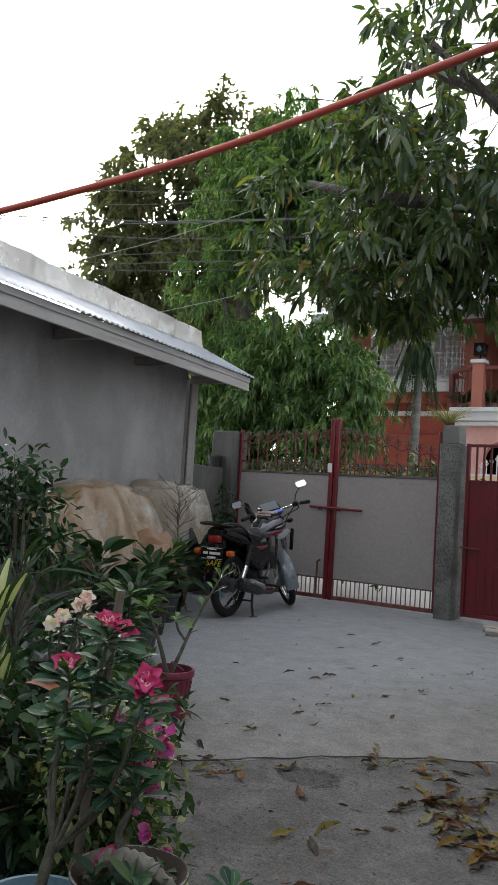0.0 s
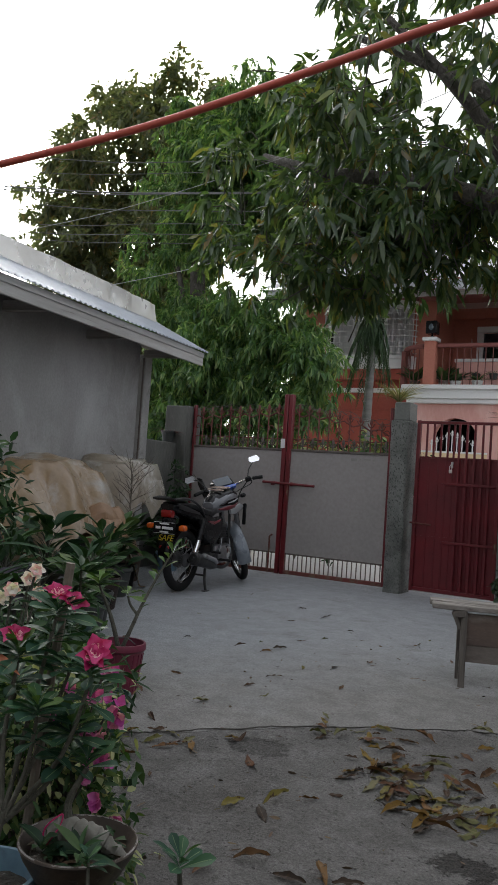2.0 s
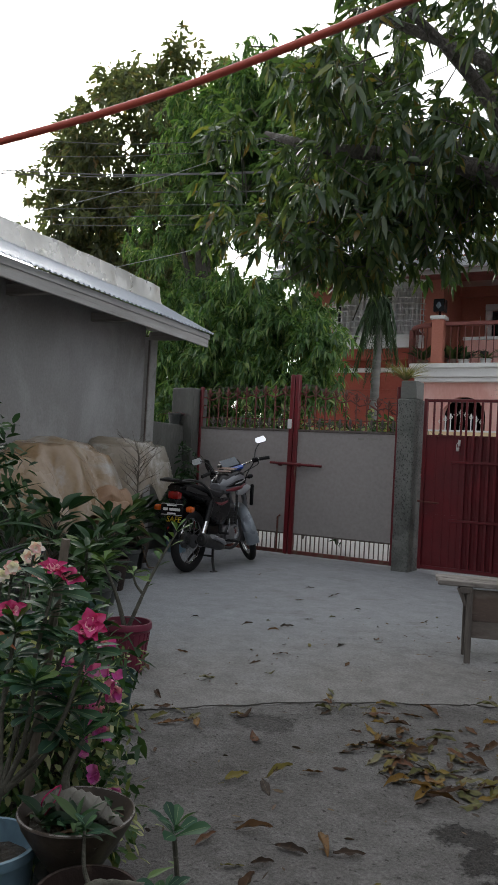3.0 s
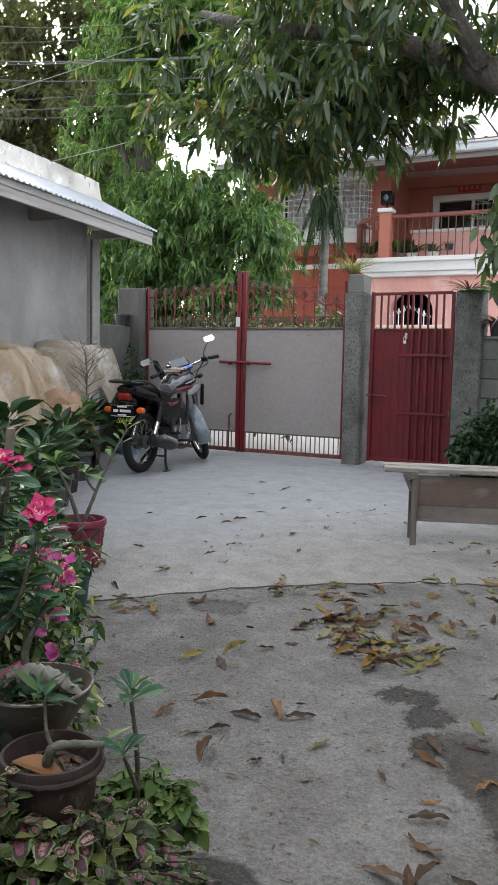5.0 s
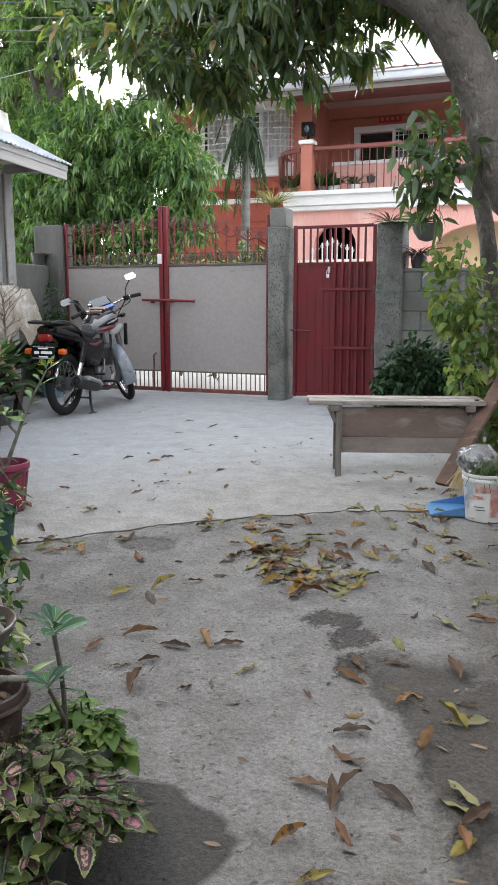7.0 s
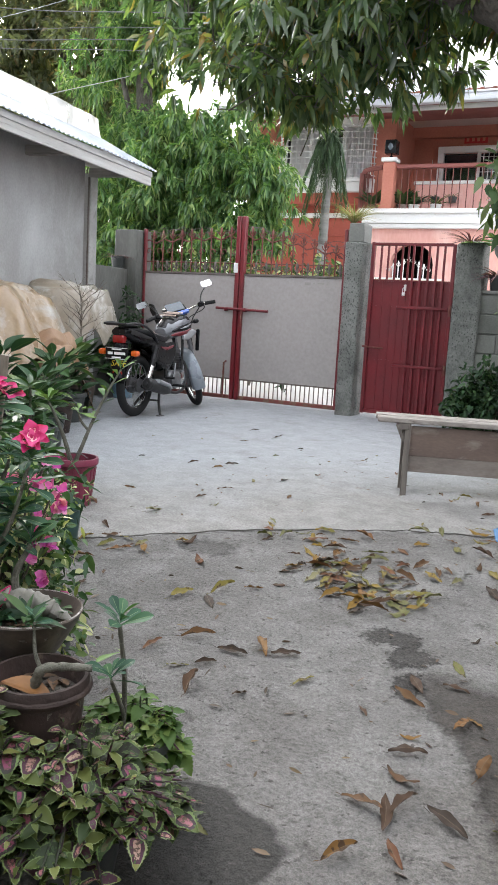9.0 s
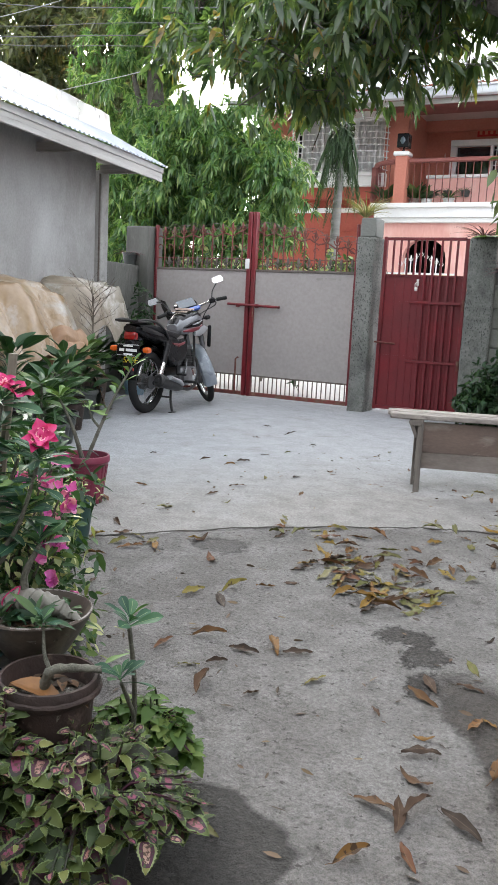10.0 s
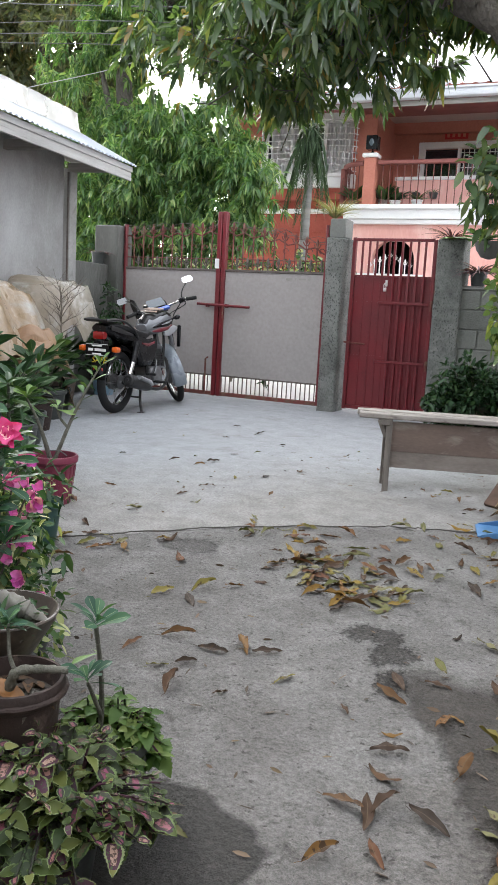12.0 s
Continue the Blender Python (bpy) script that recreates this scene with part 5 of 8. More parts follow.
def motorcycle():
    b = thing("motorcycle", "black and silver commuter motorcycle on its centre stand before the gate", "motorcycle", pose(-3.775, 5.93, 0, 0, 0, 94.0) @ Matrix.Scale(0.94, 4))
    I = Matrix.Identity(4)
    head = V((0.82, 0, 0.93))
    axis = V((-math.sin(radians(26)), 0, math.cos(radians(26))))
    S = Matrix.Translation(head) @ Matrix.Rotation(radians(46), 4, axis) @ Matrix.Translation(-head)

    def steer(name, bm, material, label="", smooth=True, parent=None):
        o = part(name, bm, material, b, label, smooth)
        o.matrix_basis = S
        return o

    # rear end
    rw = wheel(b, "rear_wheel", (0, 0, 0.294), I)
    part("brake_arm", T([(0.0, -0.085, 0.294), (0.08, -0.085, 0.24)], 0.008, 6), M["alloy"], b)
    for s in (-1, 1):
        part("swingarm", T([(-0.03, s * 0.095, 0.294), (0.20, s * 0.10, 0.31), (0.42, s * 0.09, 0.33)], [0.018, 0.02, 0.022], 8), M["black_iron"], b)
        shock = part("shock_absorber", T([(0.03, s * 0.115, 0.33), (0.10, s * 0.12, 0.49)], [0.024, 0.024], 12), M["chrome"], b, "chrome-sleeved rear shock")
        part("shock_cover", T([(0.095, s * 0.12, 0.48), (0.17, s * 0.12, 0.66)], [0.030, 0.028], 12), M["black"], shock)
        part("peg", T([(0.36, s * 0.12, 0.36), (0.36, s * 0.22, 0.36)], 0.012, 8), M["rubber"], b)
    part("chain_case", loft([oval(x, z, 0.012, h, 10, 0.8, 0.075) for x, z, h in ((-0.07, 0.30, 0.045), (0.1, 0.32, 0.055), (0.35, 0.34, 0.05), (0.45, 0.345, 0.03))]), M["black"], b)
    part("rear_fender", translate(fender(0.345, 0.062, radians(30), radians(165), 0.05), (0, 0, 0.294)), M["black"], b, "black rear mudguard")
    part("mud_flap", B(-0.305, -0.295, -0.07, 0.07, 0.33, 0.56, m=Matrix.Translation((0, 0, 0)), bev=0.004), M["black"], b, "black mud flap with yellow lettering")
    # plate with plain bars
    pl = part("number_plate", B(-0.335, -0.330, -0.115, 0.115, 0.545, 0.655, bev=0.002), M["black"], b, "black plate with white border and bars")
    for a in ((-0.112, 0.112, 0.549, 0.553), (-0.112, 0.112, 0.647, 0.651)):
        part("plate_edge", B(-0.3375, -0.335, *a), M["white"], pl)
    part("plate_bar", B(-0.3375, -0.335, 0.040, 0.090, 0.588, 0.612), M["white"], pl)
    part("plate_bar", B(-0.3375, -0.335, -0.092, 0.022, 0.588, 0.612), M["white"], pl)
    part("plate_bar", B(-0.3375, -0.335, -0.05, 0.05, 0.630, 0.643), M["white"], pl)
    part("plate_bar", B(-0.3375, -0.335, -0.045, 0.045, 0.557, 0.570), M["white"], pl)
    cu = bpy.data.curves.new("safe", "FONT")
    cu.body, cu.size, cu.align_x, cu.extrude, cu.shear = "SAFE", 0.075, "CENTER", 0.001, 0.25
    tmp = bpy.data.objects.new("tmp", cu)
    scene.collection.objects.link(tmp)
    me = bpy.data.meshes.new_from_object(tmp.evaluated_get(bpy.context.evaluated_depsgraph_get()))
    bpy.data.objects.remove(tmp)
    me.materials.clear()
    me.materials.append(M["yellow"])
    word = new("lettering", me)
    word.parent = b
    word.matrix_basis = Matrix.Translation((-0.307, -0.005, 0.485)) @ Matrix(((0, 0, -1, 0), (-1, 0, 0, 0), (0, 1, 0, 0), (0, 0, 0, 1)))
    tagged(word, "yellow SAFE lettering")
    part("low_reflector", B(-0.312, -0.305, -0.05, 0.05, 0.40, 0.44, bev=0.004), M["red_lens"], b, "red reflector")
    part("tail_light", B(-0.325, -0.25, -0.058, 0.058, 0.69, 0.765, bev=0.018, seg=2), M["red_lens"], b, "red tail light")
    part("tail_bracket", B(-0.325, -0.20, -0.045, 0.045, 0.56, 0.69, bev=0.01), M["black"], b)
    for s in (-1, 1):
        st = part("indicator_stalk", T([(-0.26, s * 0.06, 0.605), (-0.28, s * 0.14, 0.605)], 0.010, 6), M["black"], b)
        part("indicator", B(-0.325, -0.255, s * 0.170 - 0.034, s * 0.170 + 0.034, 0.580, 0.635, bev=0.020, seg=2), M["amber"], b, "amber turn signal")
    # tail cowl and seat
    part("tail_cowl", loft([oval(x, z, w, h) for x, z, w, h in ((-0.31, 0.79, 0.07, 0.03), (-0.24, 0.78, 0.095, 0.05), (-0.10, 0.745, 0.115, 0.06), (0.15, 0.70, 0.12, 0.065), (0.36, 0.66, 0.115, 0.07))]), M["black"], b, "glossy black tail cowl")
    part("cowl_badge", loft([oval(x, z, 0.004, h, 8, 0.8, -0.108) for x, z, h in ((-0.20, 0.795, 0.006), (-0.12, 0.775, 0.018), (-0.04, 0.76, 0.010))]), M["silver"], b)
    part("tail_stripe", loft([oval(x, z, 0.004, 0.022, 8, 0.8, -0.112) for x, z in ((-0.28, 0.80), (-0.1, 0.765), (0.1, 0.72))]), M["black_iron"], b)
    part("seat", loft([oval(x, z, w, h, 16, 0.7) for x, z, w, h in ((-0.26, 0.815, 0.08, 0.018), (-0.12, 0.812, 0.105, 0.030), (0.06, 0.785, 0.118, 0.034), (0.22, 0.745, 0.120, 0.036), (0.38, 0.725, 0.110, 0.038), (0.50, 0.755, 0.08, 0.034))]), M["seat"], b, "black vinyl two-up seat with pale print")
    for i in range(5):
        part("seat_print", B(0.16 + i * 0.045, 0.185 + i * 0.045, -0.075 + 0.012 * i, 0.01, 0.796 - i * 0.009, 0.800 - i * 0.009, m=None), M["decal_pale"], b)
    rack = part("rear_rack", B(-0.36, -0.10, -0.105, 0.105, 0.846, 0.858, bev=0.005), M["black_iron"], b, "flat black iron carrier")
    for s in (-1, 1):
        part("rack_rail", T(smooth_line([(-0.37, s * 0.11, 0.862), (-0.24, s * 0.125, 0.872), (-0.08, s * 0.128, 0.852), (0.08, s * 0.128, 0.785), (0.18, s * 0.12, 0.70)], 5), 0.011, 8), M["black_iron"], b)
    part("rack_end", T([(-0.37, -0.11, 0.862), (-0.37, 0.11, 0.862)], 0.010, 8), M["black_iron"], b)
    # side covers, frame, engine
    for s in (-1, 1):
        part("side_cover", loft([oval(x, z, 0.010, h, 12, 0.7, s * 0.108) for x, z, h in ((0.10, 0.655, 0.02), (0.20, 0.60, 0.085), (0.34, 0.565, 0.125), (0.46, 0.57, 0.13), (0.55, 0.62, 0.07))]), M["black"], b, "black side cover with red stripe")
        part("cover_stripe", loft([oval(x, z, 0.004, h, 8, 0.8, s * 0.1185) for x, z, h in ((0.26, 0.655, 0.006), (0.38, 0.635, 0.016), (0.50, 0.66, 0.012))]), M["decal_red"], b)
        part("frame_tube", T(smooth_line([(0.82, s * 0.03, 0.88), (0.80, s * 0.06, 0.60), (0.74, s * 0.07, 0.30), (0.50, s * 0.09, 0.24), (0.42, s * 0.09, 0.34), (0.36, s * 0.09, 0.62), (-0.1, s * 0.09, 0.72)], 4), 0.014, 8), M["black_iron"], b)
        part("foot_rest", T([(0.50, s * 0.10, 0.28), (0.50, s * 0.26, 0.28)], 0.013, 8), M["rubber"], b)
    eng = part("engine", B(0.46, 0.78, -0.11, 0.11, 0.24, 0.42, bev=0.03, seg=2), M["alloy"], b, "cast alloy engine block")
    part("clutch_cover", L([(0.09, 0), (0.088, 0.03), (0.06, 0.045), (0.01, 0.048)], 24, Matrix.Translation((0.56, -0.105, 0.33)) @ ROTY), M["alloy"], eng)
    part("crankcase_cover", L([(0.065, 0), (0.063, 0.02), (0.04, 0.032), (0.01, 0.034)], 24, Matrix.Translation((0.70, -0.105, 0.34)) @ ROTY), M["chrome"], eng)
    part("cylinder", B(0.61, 0.75, -0.062, 0.062, 0.41, 0.60, bev=0.012), M["black_iron"], eng)
    for i in range(8):
        part("cooling_fin", B(0.60, 0.765, -0.072, 0.072, 0.425 + i * 0.017, 0.430 + i * 0.017, bev=0.002), M["black_iron"], eng)
    part("carburettor", B(0.50, 0.60, -0.05, 0.05, 0.46, 0.54, bev=0.015), M["drum"], eng)
    part("air_box", B(0.30, 0.50, -0.085, 0.085, 0.42, 0.66, bev=0.03), M["black"], b)
    part("cylinder_head", B(0.60, 0.77, -0.065, 0.065, 0.575, 0.63, bev=0.018), M["drum"], eng)
    part("kick_lever", T(smooth_line([(0.48, -0.12, 0.34), (0.46, -0.16, 0.42), (0.45, -0.17, 0.50)], 4), 0.009, 6), M["chrome"], b)
    part("exhaust_pipe", T(smooth_line([(0.76, -0.04, 0.55), (0.84, -0.08, 0.45), (0.80, -0.10, 0.26), (0.60, -0.13, 0.20), (0.35, -0.15, 0.23)], 6), 0.016, 10), M["black_iron"], b)
    muf = part("muffler", T([(0.38, -0.155, 0.225), (0.28, -0.16, 0.25), (0.02, -0.17, 0.31), (-0.06, -0.172, 0.325), (-0.08, -0.172, 0.33)], [0.024, 0.050, 0.060, 0.060, 0.042], 16), M["black_iron"], b, "black exhaust muffler with chrome shield")
    part("heat_shield", T([(0.34, -0.190, 0.262), (0.26, -0.208, 0.298), (0.04, -0.220, 0.352)], [0.024, 0.034, 0.036], 10, flat=0.6), M["silver"], muf)
    part("muffler_tip", T([(-0.075, -0.172, 0.329), (-0.10, -0.172, 0.334)], 0.016, 10), M["dark"], muf)
    # centre stand
    for s in (-1, 1):
        part("stand_leg", T(smooth_line([(0.36, s * 0.06, 0.24), (0.25, s * 0.12, 0.12), (0.20, s * 0.17, 0.008)], 4), 0.013, 8), M["black_iron"], b)
        part("stand_foot", B(0.15, 0.24, s * 0.17 - 0.02, s * 0.17 + 0.02, 0.0, 0.012, bev=0.003), M["black_iron"], b)
    part("stand_bridge", T([(0.26, -0.11, 0.14), (0.26, 0.11, 0.14)], 0.010, 6), M["black_iron"], b)
    # tank
    part("fuel_tank", loft([oval(x, z, w, h, 18, 0.72) for x, z, w, h in ((0.44, 0.775, 0.06, 0.05), (0.50, 0.80, 0.095, 0.085), (0.62, 0.835, 0.135, 0.105), (0.74, 0.855, 0.145, 0.105), (0.84, 0.86, 0.12, 0.085), (0.90, 0.865, 0.06, 0.04))]), M["tank_grey"], b, "grey fuel tank with black and dark red decals")
    part("tank_top", loft([oval(x, z, w, h, 18, 0.8) for x, z, w, h in ((0.45, 0.81, 0.05, 0.03), (0.52, 0.855, 0.085, 0.050), (0.64, 0.897, 0.118, 0.062), (0.76, 0.917, 0.122, 0.062), (0.86, 0.91, 0.10, 0.050), (0.905, 0.89, 0.05, 0.03))]), M["black"], b, "black tank top panel")
    for s in (-1, 1):
        part("tank_decal", loft([oval(x, z, 0.005, h, 8, 0.8, s * w) for x, z, h, w in ((0.50, 0.80, 0.006, 0.094), (0.60, 0.832, 0.024, 0.130), (0.72, 0.850, 0.034, 0.146), (0.84, 0.865, 0.020, 0.122))]), M["black"], b)
        part("tank_slash", loft([oval(x, z, 0.004, h, 8, 0.8, s * w) for x, z, h, w in ((0.60, 0.830, 0.003, 0.136), (0.70, 0.852, 0.010, 0.150), (0.80, 0.878, 0.006, 0.138))]), M["silver"], b)
        part("tank_flash", loft([oval(x, z, 0.005, h, 8, 0.8, s * w) for x, z, h, w in ((0.50, 0.765, 0.008, 0.094), (0.60, 0.78, 0.022, 0.132), (0.72, 0.80, 0.018, 0.146), (0.83, 0.83, 0.008, 0.124))]), M["decal_red"], b)
        part("tank_shroud", loft([oval(x, z, 0.012, h, 10, 0.7, s * 0.135) for x, z, h in ((0.66, 0.745, 0.02), (0.76, 0.765, 0.045), (0.86, 0.79, 0.04), (0.92, 0.80, 0.012))]), M["silver"], b)
    for i in range(3):
        part("tank_stripe", B(0.56 + i * 0.07, 0.59 + i * 0.07, -0.085, 0.085, 0.947 + (0.0, 0.022, 0.030)[i], 0.961 + (0.0, 0.022, 0.030)[i], bev=0.002), M["decal_pale"], b)
    part("filler_cap", L([(0.035, 0.967), (0.033, 0.984), (0.01, 0.987)], 16, Matrix.Translation((0.78, 0, 0))), M["chrome"], b)
    # steered front
    fw = wheel(b, "front_wheel", (1.16, 0, 0.294), S, 0.29, 0.038)
    for s in (-1, 1):
        steer("fork_leg", T([(1.16, s * 0.075, 0.294), (1.06, s * 0.075, 0.54), (0.90, s * 0.075, 0.91)], [0.024, 0.024, 0.018], 12), M["alloy"])
        steer("fork_cover", T([(1.05, s * 0.078, 0.60), (0.91, s * 0.078, 0.89)], 0.027, 12), M["black"])
    steer("front_fender", translate(fender(0.345, 0.072, radians(20), radians(200), 0.055, 30), (1.16, 0, 0.294)), M["greyfend"], "deep grey front mudguard")
    steer("fender_stay", T(smooth_line([(1.16, -0.085, 0.30), (1.10, -0.09, 0.42), (1.0, -0.085, 0.56)], 3), 0.005, 6), M["chrome"])
    steer("headlight_cowl", loft([oval(x, z, w, h, 16, 0.75) for x, z, w, h in ((0.90, 0.93, 0.10, 0.09), (0.98, 0.92, 0.12, 0.11), (1.06, 0.91, 0.10, 0.10), (1.10, 0.905, 0.07, 0.07))]), M["silver"], "silver headlight cowl")
    steer("headlight", L([(0.085, 0), (0.07, 0.03), (0.02, 0.04)], 20, Matrix.Translation((1.09, 0, 0.905)) @ Matrix.Rotation(radians(90), 4, "Y")), M["clear"])
    steer("instrument", loft([oval(x, z, w, h, 16, 0.7) for x, z, w, h in ((0.865, 1.00, 0.090, 0.018), (0.885, 1.015, 0.115, 0.035), (0.96, 1.045, 0.12, 0.040), (1.01, 1.055, 0.085, 0.02))]), M["black"], "instrument cluster under a pale visor")
    steer("instrument_glass", B(-0.070, 0.062, -0.090, 0.090, 0.010, 0.018, m=Matrix.Translation((0.90, 0, 1.045)) @ Matrix.Rotation(radians(-42), 4, "Y"), bev=0.003), M["clear"])
    # blue strip stands in for the bluish reflection on the instruments
    steer("instrument_trim", B(-0.115, -0.073, -0.115, 0.115, -0.014, 0.014, m=Matrix.Translation((0.90, 0, 1.040)) @ Matrix.Rotation(radians(-42), 4, "Y"), bev=0.004), M["bluelight"])
    steer("triple_clamp", B(0.84, 0.93, -0.10, 0.10, 0.94, 0.975, bev=0.01), M["black_iron"])
    steer("handlebar", T(smooth_line([(0.66, 0.36, 0.985), (0.72, 0.27, 1.0), (0.82, 0.16, 0.995), (0.87, 0.09, 0.99), (0.87, -0.09, 0.99), (0.82, -0.16, 0.995), (0.72, -0.27, 1.0), (0.66, -0.36, 0.985)], 6), 0.011, 10), M["chrome"], "chrome handlebar")
    for s in (-1, 1):
        steer("grip", T([(0.655, s * 0.365, 0.984), (0.70, s * 0.27, 0.998)], 0.018, 12), M["rubber"])
        steer("switch_box", B(-0.03, 0.03, -0.03, 0.03, -0.025, 0.025, m=Matrix.Translation((0.74, s * 0.235, 1.002)) @ Matrix.Rotation(s * radians(22), 4, "Z"), bev=0.01), M["black"])
        steer("lever", T(smooth_line([(0.80, s * 0.22, 1.0), (0.78, s * 0.28, 0.995), (0.735, s * 0.36, 0.98)], 4), 0.006, 6), M["chrome"])
        steer("mirror_stalk", T(smooth_line([(0.76, s * 0.24, 1.02), (0.78, s * 0.28, 1.10), (0.77, s * 0.34, 1.16)] if s < 0 else [(0.76, 0.22, 1.02), (0.76, 0.26, 1.11), (0.74, 0.32, 1.14)], 4), 0.006, 6), M["black_iron"])
        c = V((0.765, -0.36, 1.19)) if s < 0 else V((0.73, 0.355, 1.15))
        tilt = Matrix.Translation(c) @ Matrix.Rotation(radians(-18 if s < 0 else 10), 4, "Z") @ Matrix.Rotation(radians(14 if s < 0 else -20), 4, "Y")
        mo = steer("mirror", loft([[(x, w * y, w * z) for y, z in ((-0.062, -0.012), (-0.045, -0.036), (0.040, -0.036), (0.062, -0.010), (0.055, 0.030), (-0.04, 0.036))] for x, w in ((0.0, 1.0), (0.012, 0.95), (0.028, 0.55))], None), M["black"], "black-backed rear-view mirror")
        mo.matrix_basis = S @ tilt
        g = part("mirror_glass", loft([[(x, y, z) for y, z in ((-0.058, -0.011), (-0.043, -0.033), (0.038, -0.033), (0.058, -0.009), (0.052, 0.028), (-0.038, 0.033))] for x in (-0.003, 0.0)]), M["mirror"], mo)
        steer("front_indicator", B(-0.035, 0.035, -0.03, 0.03, -0.022, 0.022, m=Matrix.Translation((1.0, s * 0.20, 0.86)), bev=0.015), M["black"])
        steer("front_indicator_stalk", T([(1.0, s * 0.09, 0.86), (1.0, s * 0.18, 0.86)], 0.010, 6), M["black"])
    steer("brake_hose", T(smooth_line([(0.76, -0.22, 1.0), (0.86, -0.24, 0.98), (0.95, -0.14, 0.86), (1.02, -0.09, 0.66), (1.12, -0.09, 0.42)], 5), 0.006, 6), M["rubber"])
    steer("throttle_cable", T(smooth_line([(0.74, -0.24, 1.04), (0.82, -0.28, 0.96), (0.90, -0.14, 0.92), (0.82, -0.05, 0.88)], 5), 0.005, 6), M["rubber"])
    steer("clutch_cable", T(smooth_line([(0.74, 0.24, 1.0), (0.84, 0.27, 1.0), (0.94, 0.12, 0.94), (0.82, 0.06, 0.86)], 5), 0.005, 6), M["rubber"])
    part("leg_guard_flap", B(-0.008, 0.008, -0.02, 0.02, -0.11, 0.11, m=Matrix.Translation((0.95, -0.15, 0.72)), bev=0.01), M["black"], b)
    part("side_visor", plate(bmesh.new(), [(-0.10, -0.13), (-0.04, -0.13), (0.10, 0.06), (0.12, 0.13), (0.06, 0.12), (-0.08, -0.05)], 0.012, Matrix.Translation((0.80, 0.25, 0.93)) @ Matrix.Rotation(radians(75), 4, "Z")), M["black"], b)


def translate(bm, by):
    bmesh.ops.translate(bm, vec=by, verts=bm.verts[:])
    return bm


motorcycle()


# ---- bench and the things round it ----
def bench():
    b = thing("bench", "weathered plank bench with a brown board apron on the slab", "bench", pose(-1.0, 4.33, 0, 0, 0, 19))
    w = 0.96
    for i, (y, z) in enumerate(((0.0, 0.0), (0.125, 0.004))):
        part("plank", rumple(B(-0.01 - 0.012 * i, w, y, y + 0.118, 0.405 + z, 0.432 + z, bev=0.004), 0.004, 0.2, i), M["bench"], b)
    part("apron", B(0.165, w - 0.03, 0.030, 0.045, 0.225, 0.392, bev=0.002), M["ply"], b, "brown stained board")
    part("lower_apron", B(0.165, w - 0.03, 0.031, 0.047, 0.135, 0.224, bev=0.002), M["ply_grey"], b, "greyed lower board")
    for x, y in ((0.14, 0.0), (0.135, 0.20), (w - 0.10, 0.02), (w - 0.10, 0.20)):
        part("leg", rumple(B(x, x + 0.032, y, y + 0.04, 0, 0.405, bev=0.003), 0.003, 0.15, x), M["bench_leg"], b)
    for x in (0.105, w - 0.11):
        part("bearer", B(x, x + 0.055, -0.005, 0.24, 0.372, 0.405, bev=0.003), M["bench_leg"], b)
    part("brace", B(-0.010, 0.010, 0.006, 0.030, -0.05, 0.05, m=pose(0.118, 0.0, 0.352, 0, -24, 0), bev=0.002), M["bench_leg"], b)


M["ply_grey"] = mat("greyed_board", (0.19, 0.165, 0.145), (0.125, 0.105, 0.092), 0.8, 0, 2.4, 35, 0.25, 0.003, (0.10, 0.075, 0.06), (0.55, 0.7), 3.5, (0.5, 3, 3))
M["bench_leg"] = mat("dark_bench_timber", (0.145, 0.128, 0.112), (0.085, 0.074, 0.066), 0.9, 0, 5, 45, 0.5, 0.003, (0.22, 0.20, 0.18), (0.60, 0.72), 8, (4, 4, 0.6))
M["bucket"] = mat("white_pail_plastic", (0.58, 0.58, 0.56), (0.46, 0.455, 0.44), 0.45, 0, 4, 60, 0.1, 0.002, (0.36, 0.33, 0.29), (0.62, 0.74), 6)
M["blue_plastic"] = mat("blue_plastic", (0.045, 0.14, 0.30), (0.06, 0.17, 0.33), 0.5, 0, 5, 50, 0.05)
M["clay"] = mat("dull_clay", (0.20, 0.15, 0.125), (0.125, 0.095, 0.085), 0.8, 0, 5, 60, 0.3, 0.004, (0.36, 0.31, 0.28), (0.58, 0.7), 7)
# dark clay, lowered further so its colour carries the shade among the pots
M["terracotta"] = mat("dark_terracotta", (0.036, 0.019, 0.015), (0.019, 0.013, 0.011), 0.8, 0, 9, 60, 0.5, 0.006, (0.13, 0.09, 0.075), (0.60, 0.74), 16)
M["redpot"] = mat("maroon_pot_plastic", (0.175, 0.022, 0.052), (0.135, 0.020, 0.042), 0.45, 0, 5, 60, 0.1, 0.002, (0.24, 0.075, 0.095), (0.62, 0.75), 9)
M["blackpot"] = mat("black_pot_plastic", (0.03, 0.034, 0.034), (0.05, 0.055, 0.052), 0.5, 0, 5, 60, 0.2, 0.003, (0.11, 0.105, 0.10), (0.6, 0.75), 8)
M["greenpot"] = mat("dark_green_pot", (0.02, 0.06, 0.055), (0.03, 0.075, 0.068), 0.45, 0, 5, 60, 0.1)
M["bluepot"] = mat("pale_blue_pail", (0.20, 0.33, 0.42), (0.16, 0.27, 0.36), 0.45, 0, 5, 60, 0.1, 0.002, (0.10, 0.13, 0.15), (0.6, 0.75), 7)
M["bowl"] = mat("chipped_enamel", (0.125, 0.100, 0.075), (0.060, 0.046, 0.035), 0.5, 0, 9, 60, 0.2, 0.003, (0.05, 0.038, 0.03), (0.42, 0.52), 14)
M["soil"] = mat("potting_soil", (0.055, 0.045, 0.035), (0.11, 0.10, 0.085), 0.95, 0, 30, 90, 1.0, 0.02, (0.28, 0.27, 0.25), (0.62, 0.66), 60)
